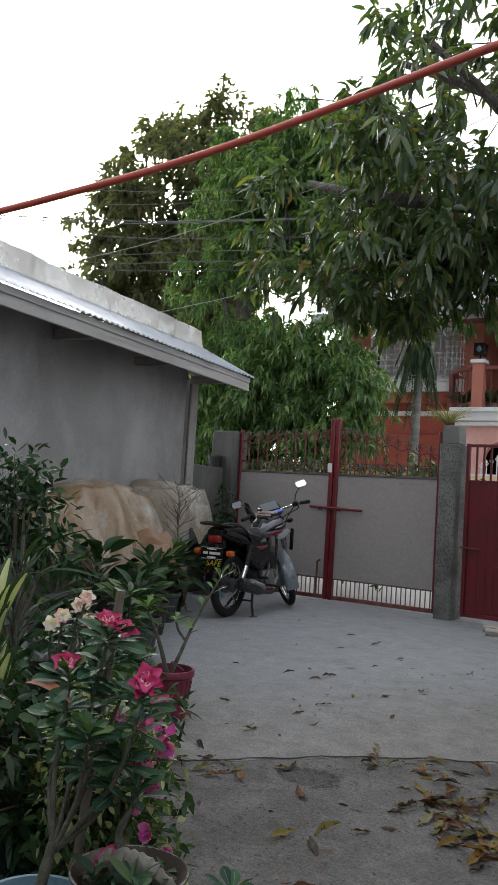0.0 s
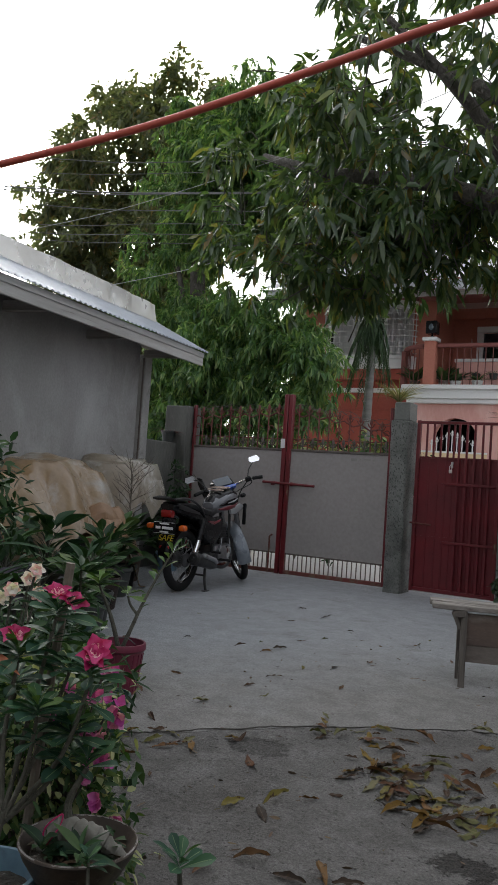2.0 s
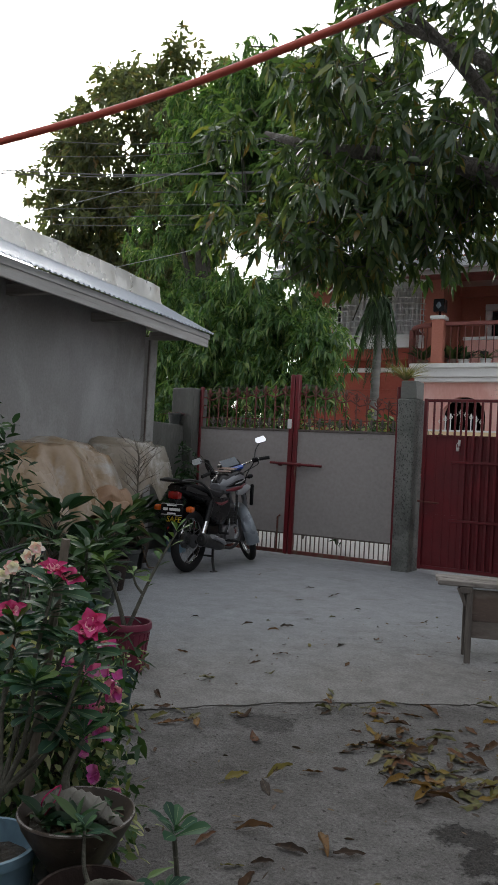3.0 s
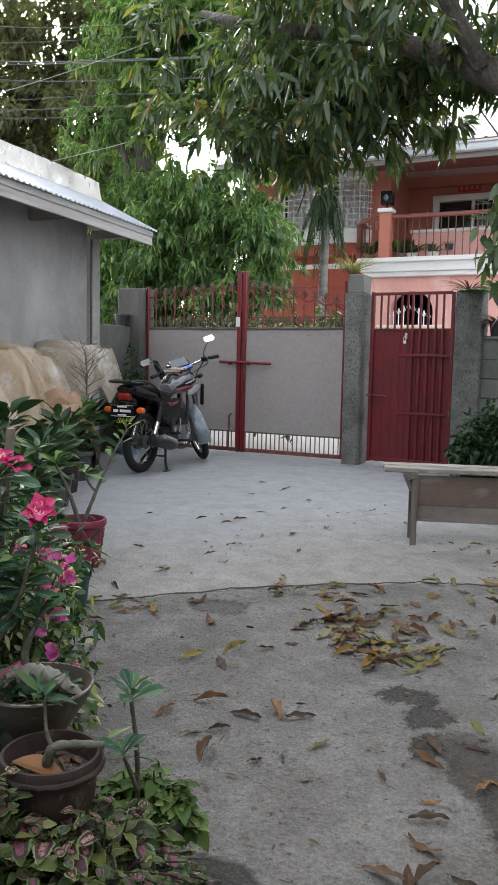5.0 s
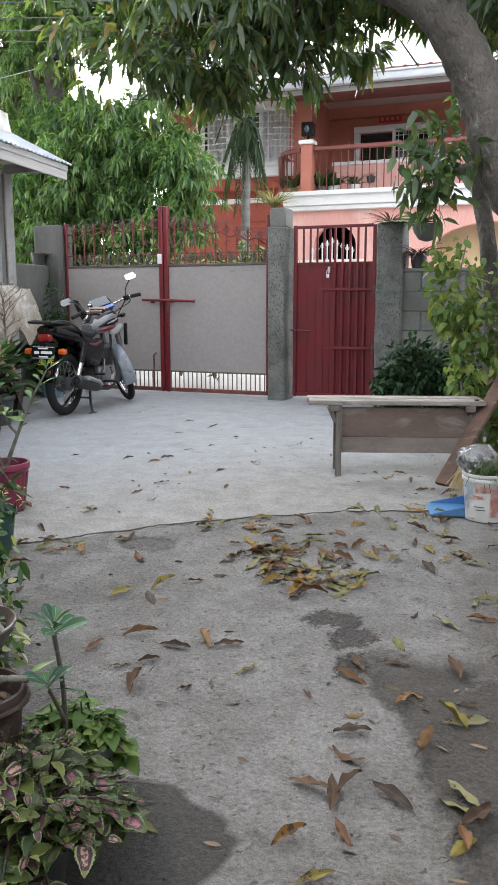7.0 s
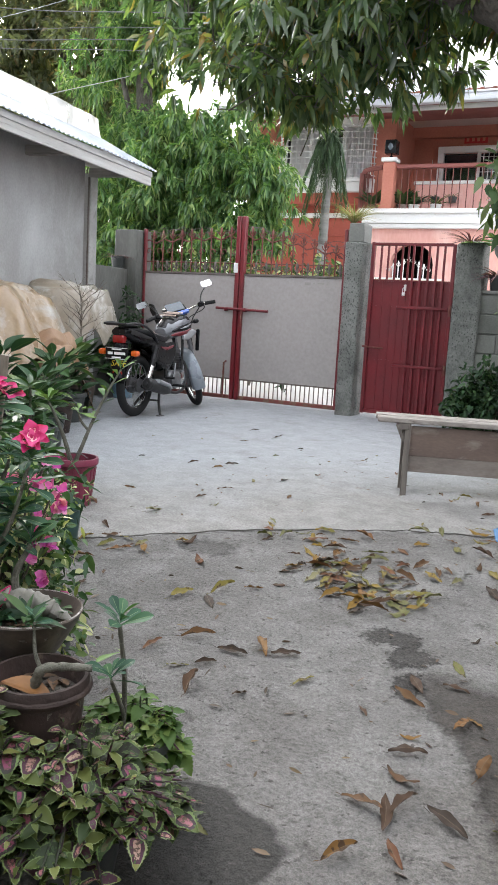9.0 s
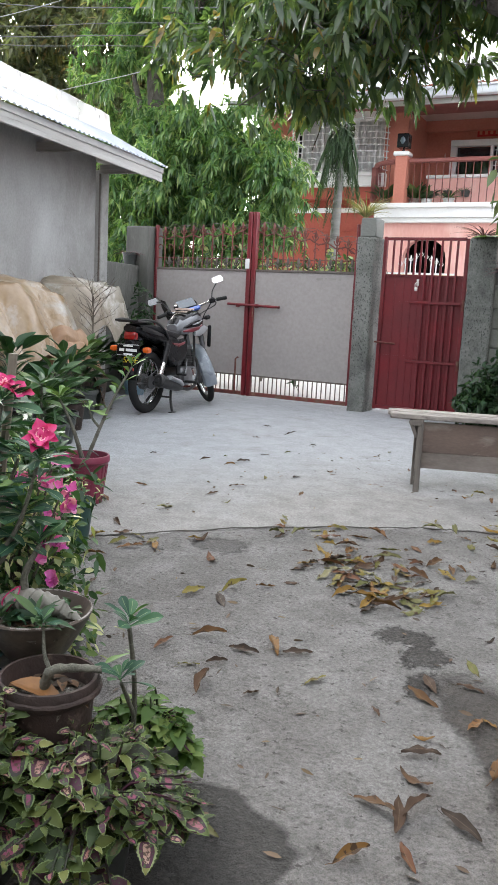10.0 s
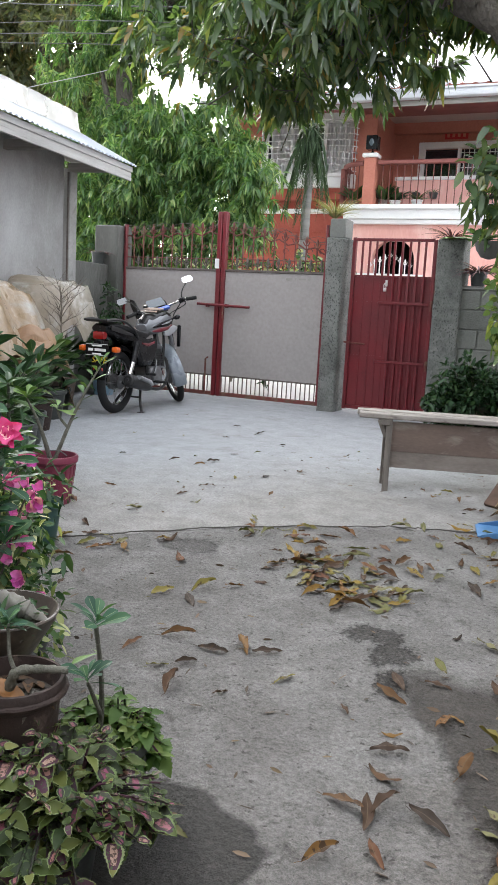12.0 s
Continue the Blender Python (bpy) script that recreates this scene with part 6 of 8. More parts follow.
# the whitish spot colour paints highlights onto the tan sheet
M["tarp"] = mat("tan_tarpaulin", (0.23, 0.145, 0.072), (0.27, 0.205, 0.135), 0.25, 0, 1.5, 24, 0.3, 0.01, (0.38, 0.365, 0.335), (0.56, 0.72), 2.2)
M["tarp_pale"] = mat("grey_white_tarpaulin", (0.27, 0.25, 0.21), (0.215, 0.17, 0.12), 0.32, 0, 2, 24, 0.3, 0.01, (0.42, 0.405, 0.37), (0.54, 0.66), 3)
M["tarp_orange"] = mat("orange_brown_cover", (0.20, 0.105, 0.052), (0.26, 0.16, 0.09), 0.5, 0, 4.5, 30, 0.2, 0.01)
M["bag"] = mat("clear_plastic_bag", (0.52, 0.53, 0.54), (0.40, 0.41, 0.42), 0.22, 0, 6, 30, 0.3, 0.01)
M["bag"].node_tree.nodes["Principled BSDF"].inputs["Transmission Weight"].default_value = 0.85
M["stem"] = mat("grey_green_stem", (0.115, 0.112, 0.088), (0.062, 0.062, 0.048), 0.85, 0, 30, 160, 0.7, 0.006, (0.17, 0.165, 0.14), (0.58, 0.68), 60)
M["broom"] = mat("dry_broom_straw", (0.42, 0.33, 0.18), (0.33, 0.25, 0.13), 0.9, 0, 9, 70, 0.3)
M["red_pipe"] = mat("orange_red_conduit", (0.47, 0.085, 0.055), (0.40, 0.07, 0.045), 0.42, 0, 3, 60, 0.05)
M["wire"] = mat("weathered_wire", (0.10, 0.10, 0.10), None, 0.7)
M["wire_pale"] = mat("pale_wire", (0.42, 0.42, 0.40), None, 0.7)
M["print_red"] = mat("faded_red_print", (0.62, 0.20, 0.16), (0.70, 0.45, 0.40), 0.5, 0, 14, 60, 0.05, 0.002, (0.72, 0.70, 0.68), (0.5, 0.6), 16)
M["print_blue"] = mat("faded_blue_print", (0.25, 0.42, 0.62), (0.50, 0.58, 0.66), 0.5, 0, 14, 60, 0.05, 0.002, (0.72, 0.70, 0.68), (0.5, 0.6), 16)
bench()


M["greens"] = leaf_mat("cut_stalk_green", [(0, (0.03, 0.06, 0.015)), (0.7, (0.07, 0.12, 0.03)), (1, (0.15, 0.17, 0.06))], 0.5, 0.2)
M["plank"] = mat("dark_brown_plank", (0.115, 0.066, 0.045), (0.07, 0.045, 0.034), 0.85, 0, 4, 45, 0.4, 0.003, (0.16, 0.12, 0.095), (0.58, 0.7), 7, (0.6, 4, 4))


def side_things():
    pole = part("iron_pole", T([(-0.14, 4.68, 0), (-0.145, 4.66, 0.44)], 0.013, 10), M["black_iron"])
    tagged(pole, "short black iron pole standing against the bench", "pole")
    pl = part("leaning_plank", B(-0.045, 0.045, -0.012, 0.012, 0, 1.05, m=look((-0.27, 4.36, 0.01), (0.06, 4.93, 0.72)) @ Matrix.Rotation(radians(180), 4, "X"), bev=0.003), M["plank"])
    tagged(pl, "rough brown plank leaning across the bench end", "plank")
    # paint pail
    b = thing("bucket", "reused white plastic paint pail with faded print", "bucket", pose(0.02, 3.78, 0) @ Matrix.Scale(0.9, 4))
    part("shell", L([(0.01, 0.0), (0.096, 0.0), (0.098, 0.01), (0.112, 0.20), (0.120, 0.202), (0.120, 0.216), (0.115, 0.218), (0.115, 0.226), (0.121, 0.228), (0.121, 0.240), (0.113, 0.240), (0.108, 0.20), (0.1, 0.12)], 36), M["bucket"], b)
    M["print_dark"] = mat("dark_print", (0.10, 0.11, 0.13), None, 0.5)
    for a0, a1, z0, z1, m in ((-2.85, -2.35, 0.06, 0.185, "print_blue"), (-2.3, -2.05, 0.14, 0.18, "print_blue"), (-1.95, -0.35, 0.15, 0.185, "print_red"), (-1.25, -0.35, 0.03, 0.1495, "print_red"),
                              (-2.25, -1.45, 0.118, 0.134, "print_red"), (-0.85, -0.60, 0.152, 0.153, "print_dark"), (-2.0, -1.5, 0.075, 0.080, "print_dark"), (-1.9, -1.45, 0.06, 0.065, "print_dark")):
        bm = bmesh.new()
        rows = []
        for i in range(9):
            a = a0 + (a1 - a0) * i / 8
            rows.append([bm.verts.new(((0.0995 + 0.0716 * z) * math.cos(a), (0.0995 + 0.0716 * z) * math.sin(a), z)) for z in (z0, z1)])
        for p, q in zip(rows, rows[1:]):
            bm.faces.new((p[0], q[0], q[1], p[1]))
        bmesh.ops.solidify(bm, geom=bm.faces[:], thickness=-0.0012)
        part("printed_label", bm, M[m], b)
    part("handle", T(smooth_line([(-0.121, 0, 0.20), (-0.06, 0.125, 0.16), (0.06, 0.125, 0.16), (0.121, 0, 0.20)], 6), 0.0025, 5), M["chrome"], b)
    rng = np.random.default_rng(5)
    P = np.array((0.035, 3.77, 0.235)) + rng.normal(size=(420, 3)) * (0.042, 0.042, 0.022)
    D = rng.normal(size=(420, 3)) + (0.1, -0.2, 0.3)
    gr = leafy("cut_greens", leaf_mesh("cut_greens", P, D, rng.uniform(0.03, 0.08, 420), 0.006, rng, 0.8, False), M["greens"])
    tagged(gr, "heap of cut green stalks in the pail", "greens", kind="stuff")
    bm = bmesh.new()
    bmesh.ops.create_icosphere(bm, subdivisions=4, radius=1.0)
    for v in bm.verts:
        k = 1 + 0.22 * noise.noise(v.co * 1.8) + 0.10 * noise.noise(v.co * 4.5)
        v.co = V((v.co.x * 0.092 * k - 0.025, v.co.y * 0.085 * k + 3.80, 0.270 + v.co.z * 0.066 * k))
    bag = part("plastic_bag", bm, M["bag"])
    tagged(bag, "crumpled clear plastic bag on the pail", "bag")
    # dustpan
    d = thing("dustpan", "blue plastic dustpan lying on the ground", "dustpan", pose(-0.27, 3.93, 0.004, 0, 0, -76))
    part("pan", B(0, 0.22, 0, 0.20, 0, 0.006, bev=0.002), M["blue_plastic"], d)
    part("pan_back", B(0, 0.22, 0.195, 0.205, 0, 0.055, bev=0.003), M["blue_plastic"], d)
    for x in (-0.004, 0.216):
        part("pan_side", plate(bmesh.new(), [(0, 0), (0.2, 0), (0.2, 0.055), (0.02, 0.012)], 0.006, Matrix.Translation((x + 0.004, 0, 0)) @ Matrix.Rotation(radians(90), 4, "Z")), M["blue_plastic"], d)
    # broom
    br = thing("broom", "worn soft straw broom leaning behind the pail", "broom", pose(-0.13, 4.05, 0))
    Pn = np.zeros((130, 3)) + rng.normal(size=(130, 3)) * (0.012, 0.012, 0.005) + (0.02, 0.05, 0.20)
    Dn = rng.normal(size=(130, 3)) * 0.16 + (-0.25, -0.2, -1)
    leafy("bristles", leaf_mesh("bristles", Pn, Dn, rng.uniform(0.16, 0.21, 130), 0.004, rng, 0.0, False), M["broom"], br)
    part("binding", T([(0.02, 0.05, 0.17), (0.03, 0.06, 0.24)], [0.022, 0.012], 8), M["twig"], br)
    # clay jar
    j = part("clay_jar", L([(0.01, 0.0), (0.085, 0.0), (0.11, 0.05), (0.125, 0.12), (0.118, 0.19), (0.085, 0.235), (0.072, 0.25), (0.085, 0.275), (0.078, 0.28), (0.065, 0.25), (0.05, 0.2)], 32), M["clay"])
    j.matrix_basis = pose(0.222, 3.90, 0)
    tagged(j, "squat brown clay jar with a narrow rim", "jar")


side_things()


# ---- covered objects by the wall ----
def cover(name, label, at, half, peaks, material, seed, pleat=0.03, yaw=9.2):
    """A sheet thrown over goods: tent-like falls from a few high points, pleats running down from each."""
    bm = bmesh.new()
    n = 110
    grid = []
    for i in range(n + 1):
        row = []
        for j in range(n + 1):
            x, y = half[0] * (2 * i / n - 1), half[1] * (2 * j / n - 1)
            best, second, ang, dist = -9.0, -9.0, 0.0, 0.0
            for px, py, h, s in peaks:
                d = math.hypot(x - px, (y - py) * 0.9)
                z = h - 0.10 * min(d, 0.22) - s * max(d - 0.22, 0) ** 1.25
                if z > best:
                    second, best, ang, dist = best, z, math.atan2(y - py, x - px), d
                elif z > second:
                    second = z
            z = best + 0.03 * math.exp(-((best - second) / 0.06) ** 2)
            k = min(1.0, max(0.0, (dist - 0.16) / 0.3))
            fold = math.sin(ang * 2.5 + seed + 0.9 * noise.noise(V((x * 1.6, y * 1.6, seed))))
            z += pleat * k * (abs(fold) ** 0.7 - 0.5) + 0.22 * pleat * k * math.sin(ang * 7 + seed * 2 + 1.5 * noise.noise(V((x * 2, y * 2, seed + 5))))
            z += 0.05 * k * (0.5 - abs(math.sin(3.4 * x + 2.3 * y + seed + 1.8 * noise.noise(V((x * 1.4, y * 1.4, seed + 3))))))
            near_far = noise.voronoi(V((x * 2.7 + 0.4 * y, y * 2.1, seed)))[0]
            z += 0.085 * k * (min(0.45, near_far[1] - near_far[0]) - 0.2)
            z += 0.13 * (0.2 - abs(noise.noise(V((x * 1.5 - 0.6 * y, y * 1.3, seed + 9))))) * k
            z += 0.055 * (0.25 - abs(noise.noise(V((x * 2.0 + y, y * 2.0, seed * 2))))) + 0.016 * (0.25 - abs(noise.noise(V((x * 5.5, y * 5.5, seed * 2))))) + 0.006 * noise.noise(V((x * 14, y * 14, seed * 3)))
            z = max(z, 0.02 + 0.01 * noise.noise(V((x * 8, y * 8, seed))))
            row.append(bm.verts.new((x, y, z)))
        grid.append(row)
    for a, b in zip(grid, grid[1:]):
        for k in range(n):
            bm.faces.new((a[k], b[k], b[k + 1], a[k + 1]))
    bm.normal_update()
    bmesh.ops.solidify(bm, geom=bm.faces[:], thickness=0.004)
    ob = part(name, bm, material)
    ob.matrix_basis = pose(*at, 0, 0, yaw)
    return tagged(ob, label, "tarpaulin")


cover("tarpaulin", "creased tan tarpaulin thrown over stored goods by the wall", (-4.42, 4.90, 0.0), (0.50, 0.86), [(-0.12, 0.22, 1.10, 2.3), (-0.05, -0.10, 1.08, 2.2), (-0.08, -0.45, 0.96, 2.0), (0.02, 0.36, 1.02, 3.2)], M["tarp"], 1.7, 0.06)
cover("tarpaulin", "greyish plastic sheet bundled over a second heap by the wall", (-4.64, 6.02, 0.0), (0.38, 0.56), [(-0.05, 0.14, 1.13, 4.6), (0.0, -0.16, 1.10, 3.6), (0.04, 0.24, 1.11, 5.2), (-0.1, -0.02, 1.14, 4.0)], M["tarp_pale"], 6.3, 0.025)
cover("tarpaulin", "orange-brown cover hanging low before the tan tarpaulin", (-4.10, 5.16, 0.0), (0.26, 0.30), [(-0.12, 0.10, 0.74, 3.4), (-0.02, -0.04, 0.60, 3.8)], M["tarp_orange"], 3.1, 0.11)


# ---- wires ----
def hang(name, label, a, b, sag, r, material, n=24):
    a, b = V(a), V(b)
    pts = [a.lerp(b, i / n) - UP * sag * 4 * (i / n) * (1 - i / n) for i in range(n + 1)]
    return tagged(part(name, T(pts, r, 5), material), label, "cable", "overhead cables")


# ---- overhead pipe and cables ----
pipe = part("conduit_pipe", T(smooth_line([(-3.6, 1.05, 1.62), (-2.029, 1.523, 1.837), (-1.48, 1.678, 1.929), (-1.067, 1.795, 2.02), (-0.65, 1.833, 2.092), (-0.33, 1.786, 2.104), (-0.074, 1.70, 2.077), (0.263, 1.588, 2.049), (2.4, 0.9, 2.0)], 8), 0.0108, 12), M["red_pipe"])
tagged(pipe, "sagging orange-red plastic conduit strung across the yard", "conduit")
part("coupling", T([(-0.185, 1.742, 2.0925), (-0.125, 1.721, 2.0845)], 0.0132, 12), M["red_pipe"], pipe)
for pts, r, m in (([(-5.999, 4.598, 2.84), (-4.639, 4.607, 2.886), (-3.644, 4.776, 3.038), (-2.296, 4.926, 3.32), (-1.269, 4.725, 3.431), (-0.702, 4.343, 3.363), (0.376, 3.855, 3.423), (5.8, 2.0, 4.0)], 0.0024, "wire_pale"),
                  ([(-4.45, 5.54, 2.66), (-3.514, 5.617, 2.792), (-2.809, 5.412, 2.908), (-1.6, 5.312, 3.148), (-0.825, 4.938, 3.253), (0.394, 4.45, 3.392), (5.8, 3.0, 4.0)], 0.003, "wire_pale")):
    tagged(part("service_wire", T(smooth_line(pts, 8), r, 6), M[m]), "thin pale service wire strung over the yard", "wire", "service wires")
for a, b, y, r in ((5.85, 5.37, 9.0, 0.006), (5.62, 5.22, 9.02, 0.005), (5.38, 4.95, 9.05, 0.010), (5.30, 4.90, 8.95, 0.008), (5.11, 4.68, 9.0, 0.007), (4.80, 4.50, 9.02, 0.005), (4.66, 4.34, 8.98, 0.006), (4.56, 4.22, 9.0, 0.005)):
    pts = [(-24, y, a + 2.6), (-16, y, a + 1.15), (-9.5, y, a), (-6.7, y, b), (-3.0, y + 0.05, b - 0.28), (2.0, y + 0.1, b + 0.1), (12, y + 0.2, b + 2.0)]
    tagged(part("street_cable", T(smooth_line(pts, 8), r, 5), M["wire"]), "dark utility cable running along the street", "cable", "street cables")


# ---- leaf pieces and pots ----
def blade(name, shape, fold=0.10, curl=0.15, wave=0.0, nt=8, mats=(), inner=None, cols=(-1, -0.55, -0.06, 0.06, 0.55, 1), tooth=0.0, buckle=0.0):
    """A single leaf along +x, 1 long, half width from shape(t), folded on the midrib, curling down; tooth notches the edge."""
    bm = bmesh.new()
    rows = []
    for i in range(nt + 1):
        t = i / nt
        w = max(shape(t), 0.004)
        k = 1 - tooth if i % 2 and i < nt else 1.0
        rows.append([bm.verts.new((t + (tooth * 0.12 if abs(s) == 1 and i % 2 == 0 else 0), s * w * (k if abs(s) == 1 else 1), fold * abs(s) * w * 2 - curl * t * t + wave * math.sin(t * 14 + s * 2) * abs(s)
                                   + buckle * (1 if i % 2 else -1) * (1 - abs(2 * abs(s) - 1)))) for s in cols])
    for i, (a, b) in enumerate(zip(rows, rows[1:])):
        for k in range(len(cols) - 1):
            f = bm.faces.new((a[k], b[k], b[k + 1], a[k + 1]))
            if inner:
                f.material_index = inner((i + 0.5) / nt, k)
    me = bpy.data.meshes.new(name)
    bm.to_mesh(me)
    bm.free()
    for m in mats:
        me.materials.append(m)
    me.shade_smooth()
    return me


def aim(p, d, s=1.0, up=UP, roll=0.0):
    x = V(d).normalized()
    y = V(up).cross(x)
    y = y.normalized() if y.length > 1e-4 else V((0, 1, 0))
    m = Matrix((x, y, x.cross(y))).transposed().to_4x4()
    return Matrix.Translation(p) @ m @ Matrix.Rotation(roll, 4, "X") @ Matrix.Scale(s, 4)


def put_leaf(me, parent, m, name="leaf"):
    o = new(name, me)
    o.parent = parent
    o.matrix_basis = m
    return o


def pot_parts(parent, r, h, material, at=(0, 0, 0), taper=0.72, ribs=False):
    x, y, z = at
    m = Matrix.Translation(at)
    p = part("pot", L([(0.01, 0), (r * taper, 0), (r * taper + 0.004, 0.01), (r * 0.95, h * 0.84), (r * 1.0, h * 0.85), (r * 1.05, h * 0.88), (r * 1.05, h * 0.97), (r * 1.02, h), (r * 0.95, h), (r * 0.92, h * 0.9), (r * 0.85, h * 0.6)], 36, m), material, parent)
    part("soil", rumple(L([(0.005, h * 0.80), (r * 0.45, h * 0.84), (r * 0.915, h * 0.82), (r * 0.90, h * 0.78), (0.005, h * 0.76)], 28, m), 0.008, 0.02), M["soil"], parent)
    return p


obov = lambda t: 0.215 * min(1.0, 0.12 + 1.5 * t ** 1.5) * (1 - t ** 7) ** 0.6 + 0.002
lance = lambda t: 0.13 * math.sin(math.pi * t ** 0.85) if 0 < t < 1 else 0.008
strap = lambda t: 0.05 * min(1, 6 * t + 0.2) * (1 - t ** 3) + 0.001
thin = lambda t: 0.018 * (1 - t ** 3) + 0.001
ovate = lambda t: 0.36 * math.sin(math.pi * t ** 0.62) ** 0.75 if 0 < t < 1 else 0.008
broad = lambda t: 0.235 * math.sin(math.pi * t ** 0.85) if 0 < t < 1 else 0.01
petal = lambda t: 0.40 * math.sin(math.pi * t ** 1.15) ** 0.85 + 0.012 if 0 < t < 1 else 0.012
ribbed = lambda t, k: 1 if k == 2 and t < 0.92 else 0
patched = lambda t, k: (3 if t > 0.1 else 0) if k in (0, 5) else (2 if (k in (2, 3) and 0.10 < t < 0.72) else (1 if 0.08 < t < 0.82 else 0))
FIVE = (-1, -0.5, 0, 0.5, 1)

rosy = lambda name, stops, rough=0.5, tr=0.2: leaf_mat(name, stops, rough, tr, obj=True)
M["adenium"] = rosy("adenium_leaf", [(0, (0.016, 0.052, 0.032)), (0.6, (0.030, 0.088, 0.048)), (1, (0.07, 0.15, 0.055))], 0.55)
M["adenium_lime"] = rosy("young_adenium_leaf", [(0, (0.055, 0.125, 0.03)), (1, (0.14, 0.23, 0.06))], 0.45)
M["midrib"] = rosy("pale_midrib", [(0, (0.10, 0.17, 0.085)), (1, (0.18, 0.25, 0.13))], 0.5)
M["faint_rib"] = rosy("faint_midrib", [(0, (0.045, 0.09, 0.04)), (1, (0.10, 0.155, 0.07))], 0.5)
M["darkleaf"] = rosy("deep_green_leaf", [(0, (0.016, 0.040, 0.020)), (0.7, (0.03, 0.075, 0.030)), (1, (0.065, 0.115, 0.04))], 0.45)
M["midleaf"] = rosy("mid_green_leaf", [(0, (0.024, 0.060, 0.022)), (0.7, (0.048, 0.105, 0.034)), (1, (0.11, 0.16, 0.05))], 0.38)
M["dead_leaf"] = rosy("dead_brown_leaf", [(0, (0.05, 0.035, 0.025)), (1, (0.15, 0.085, 0.045))], 0.6, 0.1)
M["purpleleaf"] = rosy("purple_black_leaf", [(0, (0.022, 0.022, 0.03)), (1, (0.05, 0.045, 0.06))], 0.55)
M["coleus_edge"] = rosy("coleus_green", [(0, (0.020, 0.036, 0.010)), (0.5, (0.046, 0.068, 0.014)), (0.85, (0.088, 0.112, 0.026)), (1, (0.17, 0.17, 0.05))], 0.55, 0.25)
M["coleus_rim"] = rosy("coleus_pale_rim", [(0, (0.075, 0.115, 0.036)), (0.7, (0.125, 0.175, 0.065)), (1, (0.23, 0.27, 0.13))], 0.55, 0.25)
M["coleus_dark"] = leaf_mat("coleus_purple", [(0, (0.032, 0.050, 0.020)), (0.4, (0.030, 0.030, 0.022)), (0.7, (0.040, 0.020, 0.028)), (1, (0.070, 0.024, 0.042))], 0.55, 0.25, obj=True, mottled=((0.055, 0.090, 0.034), 150, 0.57))
M["coleus_pink"] = leaf_mat("coleus_pink", [(0, (0.075, 0.090, 0.045)), (0.25, (0.12, 0.030, 0.065)), (0.55, (0.22, 0.055, 0.105)), (0.8, (0.30, 0.13, 0.13)), (1, (0.38, 0.25, 0.20))], 0.55, 0.25, obj=True, mottled=((0.085, 0.055, 0.04), 190, 0.50))
M["coleus_lime"] = rosy("lime_coleus_leaf", [(0, (0.040, 0.085, 0.018)), (0.7, (0.080, 0.140, 0.030)), (1, (0.16, 0.21, 0.06))], 0.55, 0.3)
M["cream_stripe"] = rosy("cream_leaf_centre", [(0, (0.45, 0.48, 0.25)), (1, (0.60, 0.62, 0.38))], 0.55)
M["bract"] = rosy("magenta_bract", [(0, (0.46, 0.06, 0.36)), (0.6, (0.60, 0.15, 0.48)), (1, (0.70, 0.36, 0.60))], 0.5, 0.35)
M["petal_red"] = rosy("crimson_petal", [(0, (0.42, 0.010, 0.11)), (1, (0.58, 0.06, 0.21))], 0.45, 0.3)
M["petal_pink"] = rosy("pale_pink_petal", [(0, (0.75, 0.40, 0.45)), (1, (0.82, 0.60, 0.60))], 0.45, 0.3)
M["petal_mid"] = rosy("rose_petal_heart", [(0, (0.72, 0.30, 0.38)), (1, (0.82, 0.52, 0.55))], 0.45, 0.3)
M["petal_white"] = rosy("white_petal", [(0, (0.78, 0.70, 0.72)), (1, (0.85, 0.82, 0.82))], 0.45, 0.3)
M["dragon"] = rosy("red_strap_leaf", [(0, (0.07, 0.028, 0.045)), (0.6, (0.13, 0.04, 0.065)), (1, (0.16, 0.11, 0.07))], 0.4)
M["grass"] = rosy("straw_green_blade", [(0, (0.14, 0.17, 0.07)), (0.6, (0.30, 0.28, 0.14)), (1, (0.36, 0.28, 0.17))], 0.5, 0.3)

